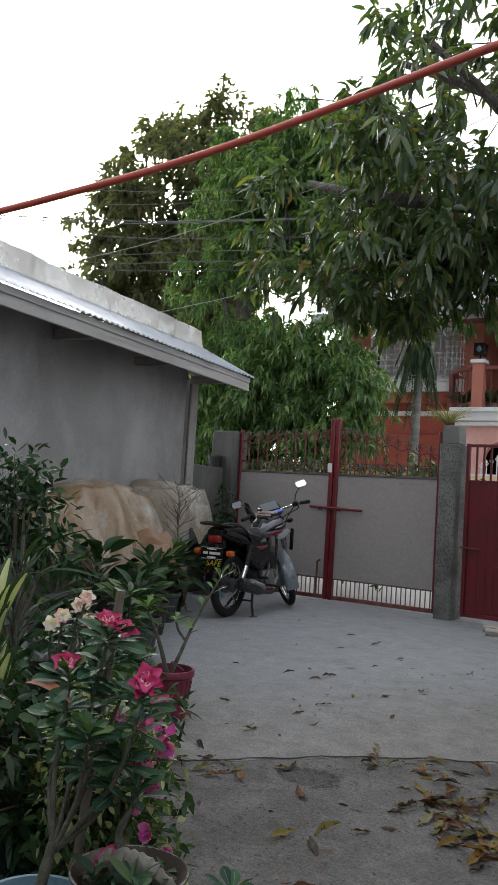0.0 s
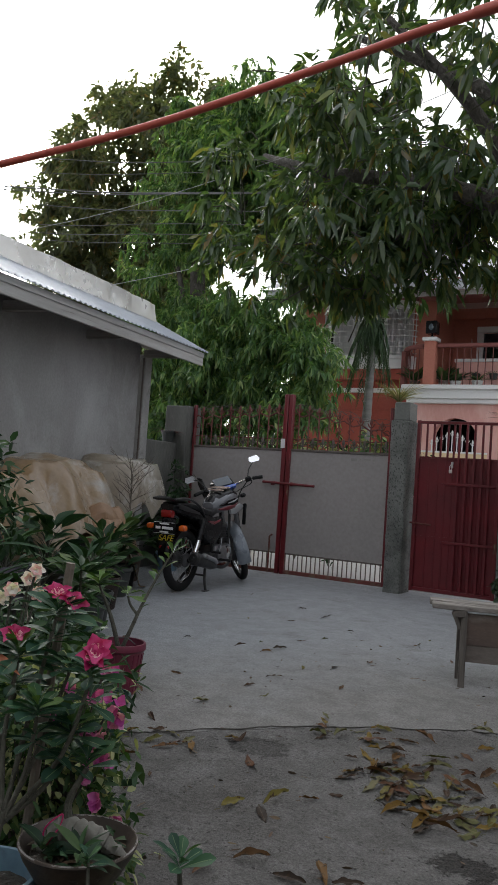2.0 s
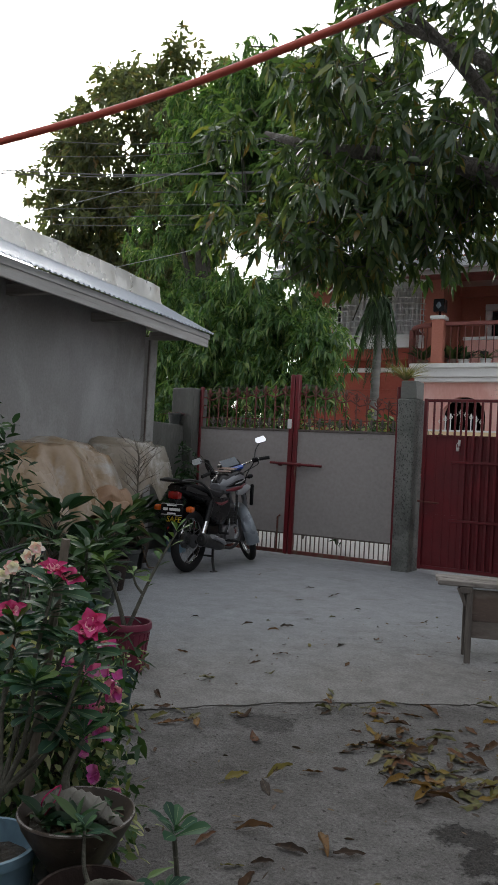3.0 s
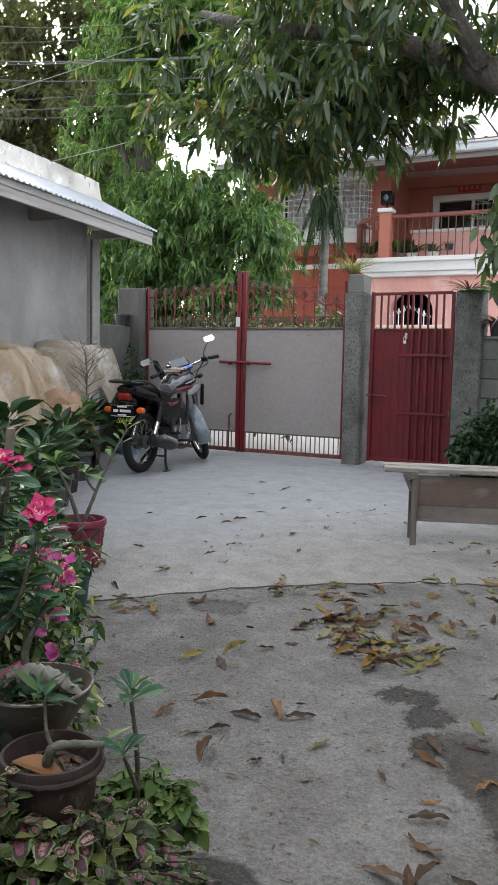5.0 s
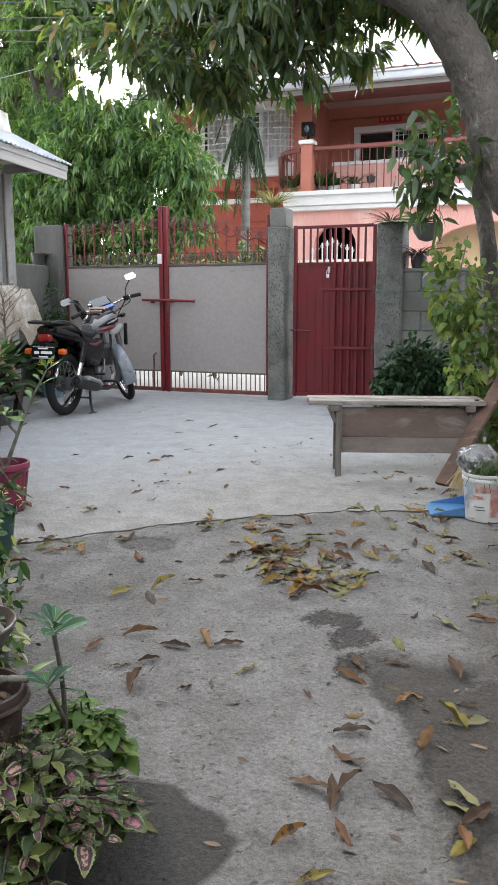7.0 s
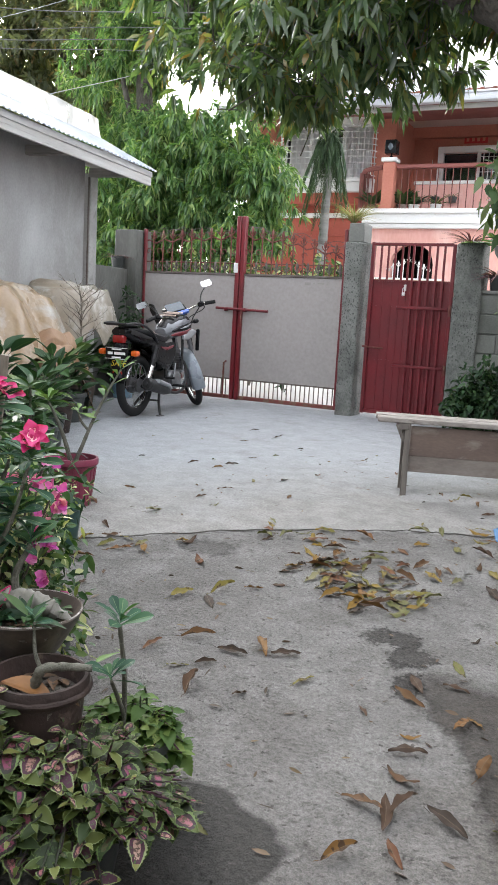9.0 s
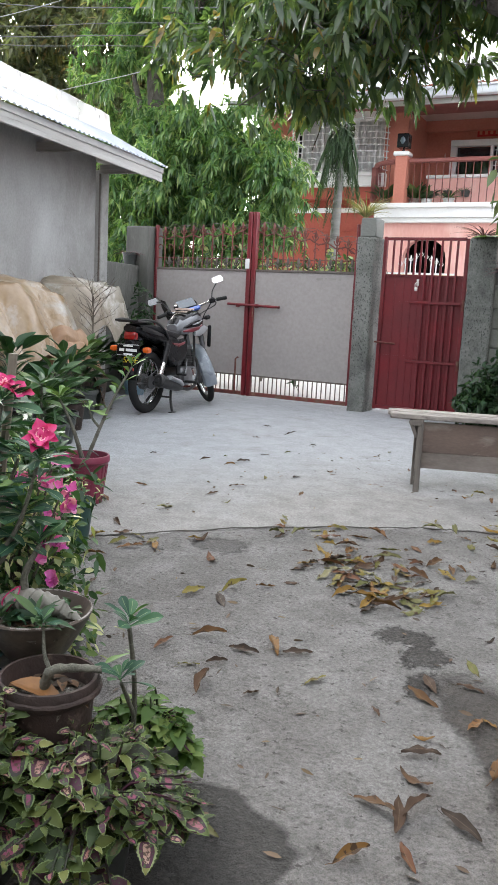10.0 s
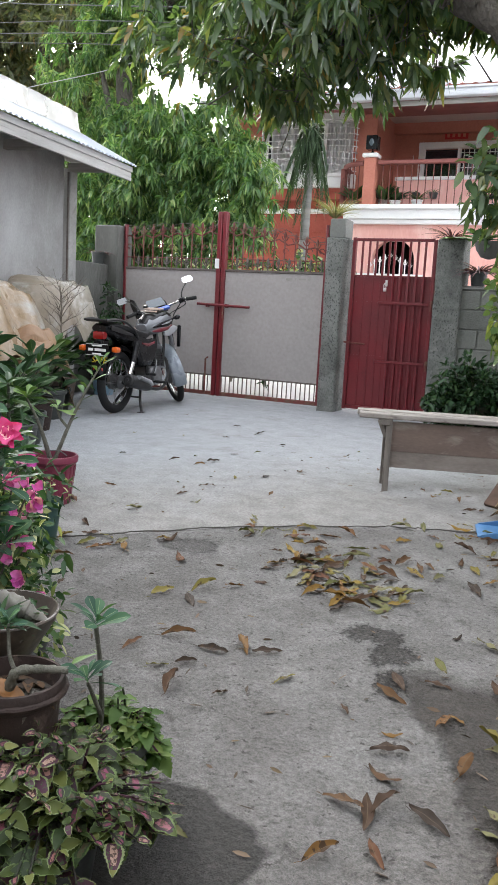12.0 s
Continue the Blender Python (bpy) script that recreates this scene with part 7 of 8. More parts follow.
LEAF = {
    "adenium": blade("leaf", obov, 0.12, 0.22, mats=(M["adenium"], M["midrib"]), inner=ribbed), "lime": blade("leaf", obov, 0.12, 0.12, mats=(M["adenium_lime"], M["midrib"]), inner=ribbed),
    "lance": blade("leaf", lance, 0.18, 0.35, mats=(M["darkleaf"],)), "lance_mid": blade("leaf", lance, 0.18, 0.3, mats=(M["midleaf"],)),
    "broad": blade("leaf", broad, 0.16, 0.35, 0.006, mats=(M["darkleaf"], M["faint_rib"]), inner=ribbed), "broad_mid": blade("leaf", broad, 0.16, 0.35, 0.006, mats=(M["midleaf"], M["faint_rib"]), inner=ribbed),
    "broad_flat": blade("leaf", broad, 0.06, 0.12, 0.010, mats=(M["midleaf"], M["faint_rib"]), inner=ribbed),
    "dead": blade("leaf", broad, 0.2, 0.2, 0.02, mats=(M["dead_leaf"],)),
    "purple": blade("leaf", broad, 0.2, 0.3, mats=(M["purpleleaf"],)),
    "coleus": blade("leaf", ovate, 0.08, 0.30, 0.03, 18, (M["coleus_edge"], M["coleus_dark"], M["coleus_pink"], M["coleus_rim"]), patched, (-1, -0.70, -0.34, 0, 0.34, 0.70, 1), 0.14, 0.022),
    "coleus_plain": blade("leaf", ovate, 0.10, 0.34, 0.02, 14, (M["coleus_edge"], M["coleus_rim"]), lambda t, k: 1 if k in (0, 5) else 0, (-1, -0.78, -0.40, 0, 0.40, 0.78, 1), 0.14, 0.025),
    "coleus_deep": blade("leaf", ovate, 0.08, 0.30, 0.025, 18, (M["coleus_edge"], M["coleus_dark"], M["coleus_rim"]), lambda t, k: (2 if t > 0.1 else 0) if k in (0, 5) else (1 if 0.06 < t < 0.84 else 0), (-1, -0.74, -0.40, 0, 0.40, 0.74, 1), 0.14, 0.022),
    "coleus_lime": blade("leaf", ovate, 0.10, 0.25, 0.015, 14, (M["coleus_lime"],), None, (-1, -0.8, -0.4, 0, 0.4, 0.8, 1), 0.16, 0.025),
    "croton": blade("leaf", lance, 0.25, 0.15, mats=(M["midleaf"], M["cream_stripe"]), inner=lambda t, k: 1 if k in (1, 2) and t < 0.9 else 0, cols=FIVE),
    "strap": blade("leaf", strap, 0.3, 0.55, mats=(M["midleaf"],)), "strap_red": blade("leaf", lambda t: 0.6 * strap(t), 0.3, 0.55, mats=(M["dragon"],)),
    "grass": blade("leaf", thin, 0.3, 0.6, mats=(M["grass"],)), "palm": blade("leaf", strap, 0.3, 0.5, mats=(M["darkleaf"],)),
    "bract": blade("bract", lambda t: 0.44 * math.sin(math.pi * t ** 0.8) ** 0.8 if 0 < t < 1 else 0.01, 0.15, -0.30, 0.07, mats=(M["bract"],), cols=FIVE),
    "petal_red": blade("petal", petal, 0.22, 0.42, 0.09, 9, (M["petal_red"], M["petal_mid"]), lambda t, k: 1 if t < 0.52 and k in (1, 2, 3) else 0),
    "petal_white": blade("petal", petal, 0.12, 0.15, 0.07, 9, (M["petal_white"],)),
    "petal_pink": blade("petal", petal, 0.12, 0.15, 0.07, 9, (M["petal_pink"], M["petal_white"]), lambda t, k: 1 if t < 0.5 and k in (1, 2, 3) else 0),
}
RND = random.Random(77)


def rosette(parent, at, kind, n, size, lift=0.5, axis=UP):
    at = V(at)
    for i in range(n):
        a = i * 2.399 + RND.random() * 0.5
        f = i / n
        d = V((math.cos(a), math.sin(a), lift + 0.9 * f + RND.uniform(-0.2, 0.2)))
        put_leaf(LEAF[kind], parent, aim(at + UP * 0.02 * f, d, size * RND.uniform(0.75, 1.1) * (1 - 0.35 * f), roll=RND.uniform(-0.6, 0.6)))


def flower(parent, at, kind, face, size, n=5, open_=0.55):
    face = V(face).normalized()
    u = face.cross(UP).normalized()
    w = u.cross(face)
    for i in range(n):
        a = 2 * math.pi * i / n + RND.random() * 0.2
        d = (u * math.cos(a) + w * math.sin(a)) + face * open_
        put_leaf(LEAF[kind], parent, aim(at, d, size * RND.uniform(0.85, 1.15), up=-face if face.z < -0.9 else face, roll=RND.uniform(-0.35, 0.35)), LEAF[kind].name.split(".")[0])


def potted(name, label, at, r, h, material, category="potted plant", group=""):
    t = thing(name, label, category, pose(*at), group)
    pot_parts(t, r, h, material)
    return t


TO_CAM = V((0.75, -0.55, 0.3))


# coleus clumps at the near end of the plant row
def coleus(name, label, at, spread, kind, n, size, top):
    t = thing(name, label, "foliage plant", pose(*at))
    pot_parts(t, 0.085, 0.14, M["blackpot"])
    rng = random.Random(len(label))
    for i in range(n // 6):
        a, f = rng.random() * 6.28, math.sqrt(rng.random())
        tip = V((spread[0] * f * math.cos(a), spread[1] * f * math.sin(a), top * (1 - 0.55 * f ** 2) + rng.uniform(-0.03, 0.03)))
        base = V((0.04 * math.cos(a), 0.04 * math.sin(a), 0.11))
        part("stem", T(smooth_line([base, (base + tip) / 2 + UP * 0.03, tip], 3), [0.003, 0.0028, 0.0026, 0.0024, 0.002, 0.002, 0.0015], 5), M["coleus_dark"], t)
        for j in range(8):
            b = a + j * 2.4 + rng.random()
            f2 = 1 - 0.17 * (j // 2)
            d = V((math.cos(b), math.sin(b), rng.uniform(-0.35, 0.5)))
            small = 0.55 if j < 2 else 1.0
            dice = rng.random()
            pick = kind if kind != "coleus" else ("coleus" if (j < 4 and dice < 0.36) else "coleus_deep" if dice < 0.50 else "coleus_plain")
            small *= 0.78 if pick == "coleus_plain" else 1.0
            put_leaf(LEAF[pick], t, aim(base.lerp(tip, f2), d, small * size * rng.uniform(0.6, 1.25), roll=rng.uniform(-0.6, 0.6)))


coleus("coleus_plant", "pink-centred coleus with frilled green margins spilling from its pot", (-0.40, 1.02, 0), (0.20, 0.18), "coleus", 1000, 0.043, 0.26)
coleus("coleus_plant", "second pink-blotched coleus crowding beside the pots", (-0.56, 0.92, 0), (0.16, 0.15), "coleus", 560, 0.050, 0.33)
coleus("lime_coleus", "bright lime green coleus with frilled leaves", (-0.46, 1.26, 0), (0.12, 0.11), "coleus_lime", 420, 0.040, 0.21)

# terracotta pot with a bare bonsai stem, on an upturned pot
t = thing("desert_rose", "dark terracotta pot with a stubby grey desert rose stem", "potted plant", pose(-0.52, 1.06, 0.10))
part("stand_pot", L([(0.01, -0.10), (0.075, -0.10), (0.065, -0.001), (0.01, -0.001)], 24), M["blackpot"], t)
pot_parts(t, 0.083, 0.22, M["terracotta"])
part("stem", limb(bmesh.new(), [(-0.01, 0, 0.165), (-0.004, -0.005, 0.20), (0.012, -0.005, 0.232), (0.045, 0.02, 0.235), (0.08, 0.045, 0.232)], 0.011, 0.006, 10, 5, 0.15), M["stem"], t)
part("branch", limb(bmesh.new(), [(0.010, -0.005, 0.228), (-0.010, 0.0, 0.255), (-0.022, 0.01, 0.305)], 0.0045, 0.0025, 8), M["stem"], t)
rosette(t, (-0.022, 0.01, 0.30), "adenium", 5, 0.04)
rosette(t, (-0.028, 0.012, 0.29), "broad", 4, 0.05)
M["yellowed"] = mat("yellowed_leaf", (0.19, 0.085, 0.022), (0.10, 0.042, 0.015), 0.6, 0, 9, 60, 0.2)
put_leaf(blade("leaf", broad, 0.2, 0.2, mats=(M["yellowed"],)), t, aim((-0.06, -0.03, 0.20), (1, 0.2, 0.0), 0.11))
for i in range(12):
    a = i * 2.4
    put_leaf(LEAF["dead"], t, aim((0.05 * math.cos(a), 0.05 * math.sin(a), 0.188), (math.cos(a * 3), math.sin(a * 3), 0.1), 0.04, roll=RND.uniform(-0.4, 0.4)))
part("rim_band", rumple(ring(0.087, 0.0055, 0, 60, 8), 0.0018, 0.008), M["terracotta"], t).matrix_basis = Matrix.Translation((0, 0, 0.20)) @ Matrix.Rotation(radians(90), 4, "X")

# slender young desert rose with two rosettes
t = potted("young_desert_rose", "young desert rose with glossy rosettes in a hidden pot", (-0.46, 1.22, 0), 0.05, 0.12, M["blackpot"])
part("stem", limb(bmesh.new(), [(0, 0, 0.09), (0.015, -0.01, 0.20), (0.03, -0.035, 0.30), (0.035, -0.06, 0.395)], 0.0055, 0.004, 8), M["stem"], t)
rosette(t, (0.035, -0.06, 0.395), "adenium", 10, 0.062, 0.4)
part("side_stem", limb(bmesh.new(), [(0.015, -0.01, 0.20), (0.03, -0.06, 0.27), (0.05, -0.10, 0.31)], 0.0045, 0.003, 8), M["stem"], t)
rosette(t, (0.05, -0.10, 0.31), "adenium", 9, 0.058, 0.3)
for a in (0.3, 2.0):
    put_leaf(LEAF["lime"], t, aim((0.03, -0.045, 0.34), (math.cos(a + 2), math.sin(a + 2), -0.2), 0.05))

M["caudex"] = mat("grey_root_bark", (0.22, 0.215, 0.19), (0.14, 0.135, 0.115), 0.85, 0, 14, 80, 0.5)
M["enamel"] = mat("white_enamel", (0.42, 0.41, 0.39), (0.30, 0.28, 0.26), 0.35, 0, 20, 60, 0.1, 0.002, (0.08, 0.06, 0.045), (0.48, 0.54), 26)
# enamel bowl with a swollen caudex, on an upturned pot
t = thing("bonsai_bowl", "chipped white enamel bowl holding a swollen desert rose root", "potted plant", pose(-0.66, 1.18, 0))
part("stand_pot", L([(0.01, 0), (0.085, 0), (0.07, 0.265), (0.01, 0.265)], 28), M["blackpot"], t)
part("bowl", L([(0.01, 0.266), (0.045, 0.266), (0.068, 0.298), (0.100, 0.350), (0.104, 0.362), (0.108, 0.368), (0.105, 0.373), (0.098, 0.365), (0.08, 0.33), (0.05, 0.31)], 36), M["bowl"], t)
part("soil", rumple(L([(0.005, 0.348), (0.05, 0.352), (0.093, 0.345), (0.08, 0.33), (0.005, 0.33)], 28), 0.01, 0.02), M["soil"], t)
part("caudex", rumple(limb(bmesh.new(), [(-0.05, -0.02, 0.345), (-0.03, -0.01, 0.378), (0.015, 0.0, 0.386), (0.05, 0.015, 0.372), (0.078, 0.03, 0.345)], 0.030, 0.012, 18, 8, 0.14), 0.006, 0.02), M["caudex"], t, "swollen grey root")
part("bowl_rim", ring(0.105, 0.0018, 0, 44, 6), M["enamel"], t, "white enamel rim").matrix_basis = Matrix.Translation((0, 0, 0.371)) @ Matrix.Rotation(radians(90), 4, "X")
part("ribbon", T(smooth_line([(-0.045, -0.045, 0.36), (-0.05, -0.035, 0.39), (-0.035, -0.01, 0.41), (-0.02, -0.03, 0.40), (-0.03, -0.05, 0.37)], 4), 0.0022, 6, flat=0.4), M["petal_red"], t, "red cloth ribbon tied round the root")
part("stem", limb(bmesh.new(), [(-0.02, 0, 0.375), (-0.03, 0.0, 0.43), (-0.01, 0.02, 0.49)], 0.009, 0.005, 8), M["stem"], t)
rosette(t, (-0.01, 0.02, 0.49), "adenium", 10, 0.07)
rosette(t, (0.05, -0.05, 0.37), "lance", 7, 0.08, 0.6)
rosette(t, (-0.03, -0.06, 0.36), "broad", 6, 0.07, 0.6)
for i in range(16):
    a = i * 2.399
    rosette(t, (0.075 * math.cos(a) * (0.5 + 0.5 * (i % 3) / 2), 0.075 * math.sin(a) * (0.5 + 0.5 * (i % 3) / 2), 0.352), ("broad", "adenium", "lance")[i % 3], 3, 0.05, 0.3)
for i in range(14):
    a = i * 2.4 + 0.7
    put_leaf(LEAF["dead"], t, aim((0.06 * math.cos(a), 0.06 * math.sin(a), 0.357), (math.cos(a * 3), math.sin(a * 3), 0.1), 0.04, roll=RND.uniform(-0.4, 0.4)))

# blue pail with the flowering desert rose
t = thing("flowering_desert_rose", "tall desert rose with crimson flowers growing from a pale blue pail", "potted plant", pose(-0.80, 1.085, 0))
part("pail", L([(0.01, 0), (0.075, 0), (0.096, 0.29), (0.102, 0.293), (0.102, 0.31), (0.094, 0.31), (0.09, 0.28), (0.08, 0.1)], 36), M["bluepot"], t, "pale blue plastic pail")
part("soil", rumple(L([(0.005, 0.27), (0.05, 0.275), (0.09, 0.27), (0.08, 0.24), (0.005, 0.24)], 28), 0.01, 0.02), M["soil"], t)
tips = [(-0.005, 0.15, 0.745), (0.125, 0.115, 0.655), (-0.05, 0.10, 0.66), (0.05, 0.06, 0.58), (0.09, 0.11, 0.54), (-0.09, 0.14, 0.58), (0.03, 0.16, 0.64)]
part("trunk", limb(bmesh.new(), [(0, 0, 0.26), (0.0, 0.02, 0.34), (0.0, 0.04, 0.40)], 0.013, 0.009, 10), M["stem"], t)
for p in tips:
    q = V(p)
    part("branch", limb(bmesh.new(), [(0.0, 0.04, 0.38), V((0.0, 0.04, 0.38)).lerp(q, 0.5) + V((q.x * 0.3, 0, 0.0)), q], 0.0055, 0.0035, 8), M["stem"], t)
    rosette(t, q, "adenium", 16, 0.085, 0.15)
    rosette(t, q - UP * 0.05, "adenium", 9, 0.08, -0.1)
    rosette(t, q + UP * 0.015, "lime", 5, 0.055, 0.7)
for p, f in (((-0.005, 0.15, 0.785), (0.5, -0.6, 0.7)), ((0.02, 0.16, 0.77), (0.9, -0.2, 0.4)), ((0.135, 0.11, 0.70), (0.8, -0.6, 0.1)), ((0.14, 0.10, 0.69), (0.5, -0.9, 0.2)), ((-0.06, 0.10, 0.70), (0.2, -0.8, 0.6))):
    flower(t, V(p), "petal_red", V(f) * 0.7 + V((0.15, 0, 0.75)), 0.032, 5, 1.1)
M["dead_orange"] = mat("dead_leaf_orange", (0.36, 0.12, 0.05), (0.28, 0.09, 0.04), 0.6)
put_leaf(blade("leaf", broad, 0.2, 0.3, mats=(M["dead_orange"],)), t, aim((-0.10, 0.03, 0.67), (0.9, 0.3, 0.05), 0.10))


# bougainvillea along the yard's edge
def bougainvillea(at, balls, n, seed, pots):
    rng = np.random.default_rng(seed)
    t = thing("bougainvillea", "low bougainvillea with magenta bracts in black pots along the yard edge", "flowering shrub", pose(*at), "bougainvilleas")
    for i, (x, y) in enumerate(pots):
        pot_parts(t, 0.09, 0.17, M["blackpot"] if i % 2 else M["greenpot"], (x, y, 0))
    P, O = crown_points(balls, n, rng, 0.25, 0.35, 0.3)
    keep = P[:, 2] > 0.05
    P, O = P[keep], O[keep]
    bm = bmesh.new()
    for p in P[::5]:
        q = V((p[0] * 0.3, p[1] * 0.5, 0.12))
        tube(bm, [q, (q + V(p)) / 2 + UP * 0.03, V(p)], [0.005, 0.004, 0.002], 4)
    tagged(part("stem_mass", bm, M["stem"], t), kind="stuff")
    Q, D = whorls(P, O, 7, rng, 1.0, 0.1, 0.025)
    leafy("foliage", leaf_mesh("foliage", Q, D, rng.uniform(0.018, 0.038, len(Q)), rng.uniform(0.010, 0.020, len(Q)), rng, 0.2, True, 0.8), M["bush"], t)
    return t


M["bush"] = leaf_mat("bush_leaf", [(0, (0.025, 0.06, 0.022)), (0.4, (0.05, 0.11, 0.036)), (0.66, (0.12, 0.18, 0.055)), (0.82, (0.34, 0.37, 0.18)), (1, (0.42, 0.43, 0.24))], 0.5, 0.28)
b1 = bougainvillea((-0.95, 1.42, 0), [((0, -0.02, 0.40), (0.17, 0.15, 0.20)), ((0.06, -0.02, 0.22), (0.14, 0.13, 0.15))], 420, 3, ((-0.03, -0.08), (0.0, 0.12)))
bougainvillea((-1.72, 2.50, 0), [((-0.04, 0.02, 0.19), (0.11, 0.12, 0.07)), ((-0.22, -0.18, 0.27), (0.2, 0.2, 0.15))], 330, 4, ((0.0, 0.03), (-0.13, -0.09)))
for p in ((-0.768, 1.359, 0.619), (-0.74, 1.357, 0.562), (-0.745, 1.37, 0.525), (-0.861, 1.399, 0.468), (-0.856, 1.432, 0.462), (-0.76, 1.35, 0.444), (-0.76, 1.30, 0.42), (-0.73, 1.32, 0.373), (-0.70, 1.343, 0.315), (-0.90, 1.36, 0.52), (-0.82, 1.42, 0.40), (-0.96, 1.40, 0.50), (-0.80, 1.37, 0.49), (-0.79, 1.34, 0.58), (-0.83, 1.38, 0.43), (-0.78, 1.33, 0.47), (-0.87, 1.35, 0.57), (-0.71, 1.33, 0.34)):
    q = V(p) - V((-0.95, 1.42, 0))
    part("spray", T(smooth_line([(q.x * 0.3, q.y * 0.3, 0.30), (q.x * 0.8, q.y * 0.8, q.z - 0.05), q], 3), 0.0025, 5), M["stem"], b1)
    for k in range(3):
        flower(b1, q + V([RND.uniform(-0.012, 0.012) for _ in range(3)]), "bract", TO_CAM + V([RND.uniform(-0.7, 0.7) for _ in range(3)]), RND.uniform(0.018, 0.026), 3, 0.7)

# white and pale pink blooms behind
t = potted("pale_bougainvillea", "dark green pot with pale pink and white blooms", (-1.30, 1.55, 0), 0.11, 0.24, M["greenpot"])
for p in ((0.01, 0.03, 0.705), (0.05, 0.05, 0.735), (-0.02, 0.02, 0.68), (0.07, 0.06, 0.70), (0.09, 0.03, 0.765)):
    part("stem", T(smooth_line([(0, 0, 0.2), (p[0] * 0.4, p[1] * 0.4, 0.45), p], 4), 0.0035, 5), M["stem"], t)
    flower(t, V(p), RND.choice(("petal_white", "petal_pink")), TO_CAM + V((RND.uniform(-0.4, 0.4), 0, 0.2)), 0.024, 6, 0.45)
    flower(t, V(p) + TO_CAM * 0.004, "petal_white" if RND.random() < 0.5 else "petal_pink", TO_CAM, 0.020, 5, 1.0)
    rosette(t, V(p) - UP * 0.05, "broad", 4, 0.05, 0.3)
for z in (0.35, 0.45, 0.55):
    rosette(t, (0, 0, z), "purple", 12, 0.12, 0.3)

# maroon pot with a forked desert rose
t = thing("forked_desert_rose", "forked young desert rose in a ribbed maroon plastic pot", "potted plant", pose(-2.09, 3.06, 0))
pot_parts(t, 0.112, 0.235, M["redpot"])
for i in range(22):
    a = 2 * math.pi * i / 22
    o = part("pot_rib", T([(0.083 * math.cos(a), 0.083 * math.sin(a), 0.02), (0.106 * math.cos(a), 0.106 * math.sin(a), 0.19)], 0.004, 4), M["redpot"], t)
R_ST = [(0.0, 0, 0.19), (0.03, 0.03, 0.30), (0.06, 0.07, 0.42), (0.10, 0.12, 0.55), (0.135, 0.17, 0.655)]
part("stem", limb(bmesh.new(), R_ST, 0.011, 0.004, 8), M["stem"], t)
L_ST = [(-0.01, 0, 0.19), (-0.035, -0.03, 0.32), (-0.06, -0.06, 0.42), (-0.085, -0.09, 0.50)]
part("stem", limb(bmesh.new(), L_ST, 0.012, 0.005, 8), M["stem"], t)
for i, p in enumerate(smooth_line(R_ST, 4)[7:]):
    d = V((math.cos(i * 2.2), math.sin(i * 2.2), 0.7))
    put_leaf(LEAF["lime"], t, aim(p, d, RND.uniform(0.06, 0.09)))
rosette(t, (0.135, 0.17, 0.655), "lime", 4, 0.09, 0.8)
rosette(t, (-0.085, -0.09, 0.50), "lime", 9, 0.11, 0.2)
rosette(t, (-0.02, 0.05, 0.44), "lime", 8, 0.09, 0.1)
part("branch", limb(bmesh.new(), [(0.045, 0.05, 0.36), (0.0, 0.05, 0.40), (-0.02, 0.05, 0.44)], 0.007, 0.005, 6), M["stem"], t)
part("drip_wire", T(smooth_line([(-0.02, 0.0, 0.25), (0.06, -0.03, 0.262), (0.12, -0.05, 0.25)], 4), 0.0025, 5), M["wire"], t)

# drooping dark foliage beside it
t = potted("croton", "dark drooping croton beside the maroon pot", (-2.34, 3.02, 0), 0.10, 0.2, M["blackpot"])
part("stem", limb(bmesh.new(), [(0, 0, 0.15), (0.01, 0, 0.35), (0.0, 0.01, 0.55)], 0.010, 0.006, 6), M["stem"], t)
for z in (0.32, 0.40, 0.47, 0.54):
    rosette(t, (0.0, 0, z), "lance_mid", 8, 0.17, 0.05)

stake = part("stick", limb(bmesh.new(), [(-0.90, 1.27, 0), (-0.87, 1.275, 0.4), (-0.825, 1.287, 0.845)], 0.011, 0.0095, 8), M["twig"])
tagged(stake, "bare grey stick standing among the pots", "stick")


# broad-leaved pot plants by the wall
def leafy_pot(name, label, at, r, h, potm, kind, tiers, size, n, top, lift=0.45):
    t = potted(name, label, at, r, h, potm, group="pot plants by the wall")
    part("stem", limb(bmesh.new(), [(0, 0, h * 0.8), (0.01, 0.0, (h + top) / 2), (0, 0.01, top * 0.9)], 0.010, 0.005, 6), M["stem"], t)
    size *= 0.70
    for i in range(int(tiers * n * 1.35)):
        a = i * 2.399 + RND.uniform(-0.6, 0.6)
        z = h * 0.9 + (top * 0.85 - h) * RND.random()
        d = V((math.cos(a), math.sin(a), lift * RND.uniform(0.4, 3.0)))
        q = V((0, 0, z)) + d.normalized() * size * RND.uniform(0.15, 0.75)
        part("leaf_stalk", T([(0, 0, z - 0.03), V((0, 0, z)).lerp(q, 0.5) + UP * 0.01, q], [0.004, 0.003, 0.002], 4), M["stem"], t)
        d.z += RND.uniform(-0.6, 0.6)
        put_leaf(LEAF[kind] if kind != "broad_mid" else LEAF[RND.choice(("broad_mid", "broad_mid", "broad_flat", "lance_mid", "broad", "lance"))], t, aim(q, d, size * RND.uniform(0.5, 1.05), roll=RND.uniform(-0.7, 0.7)))
    return t


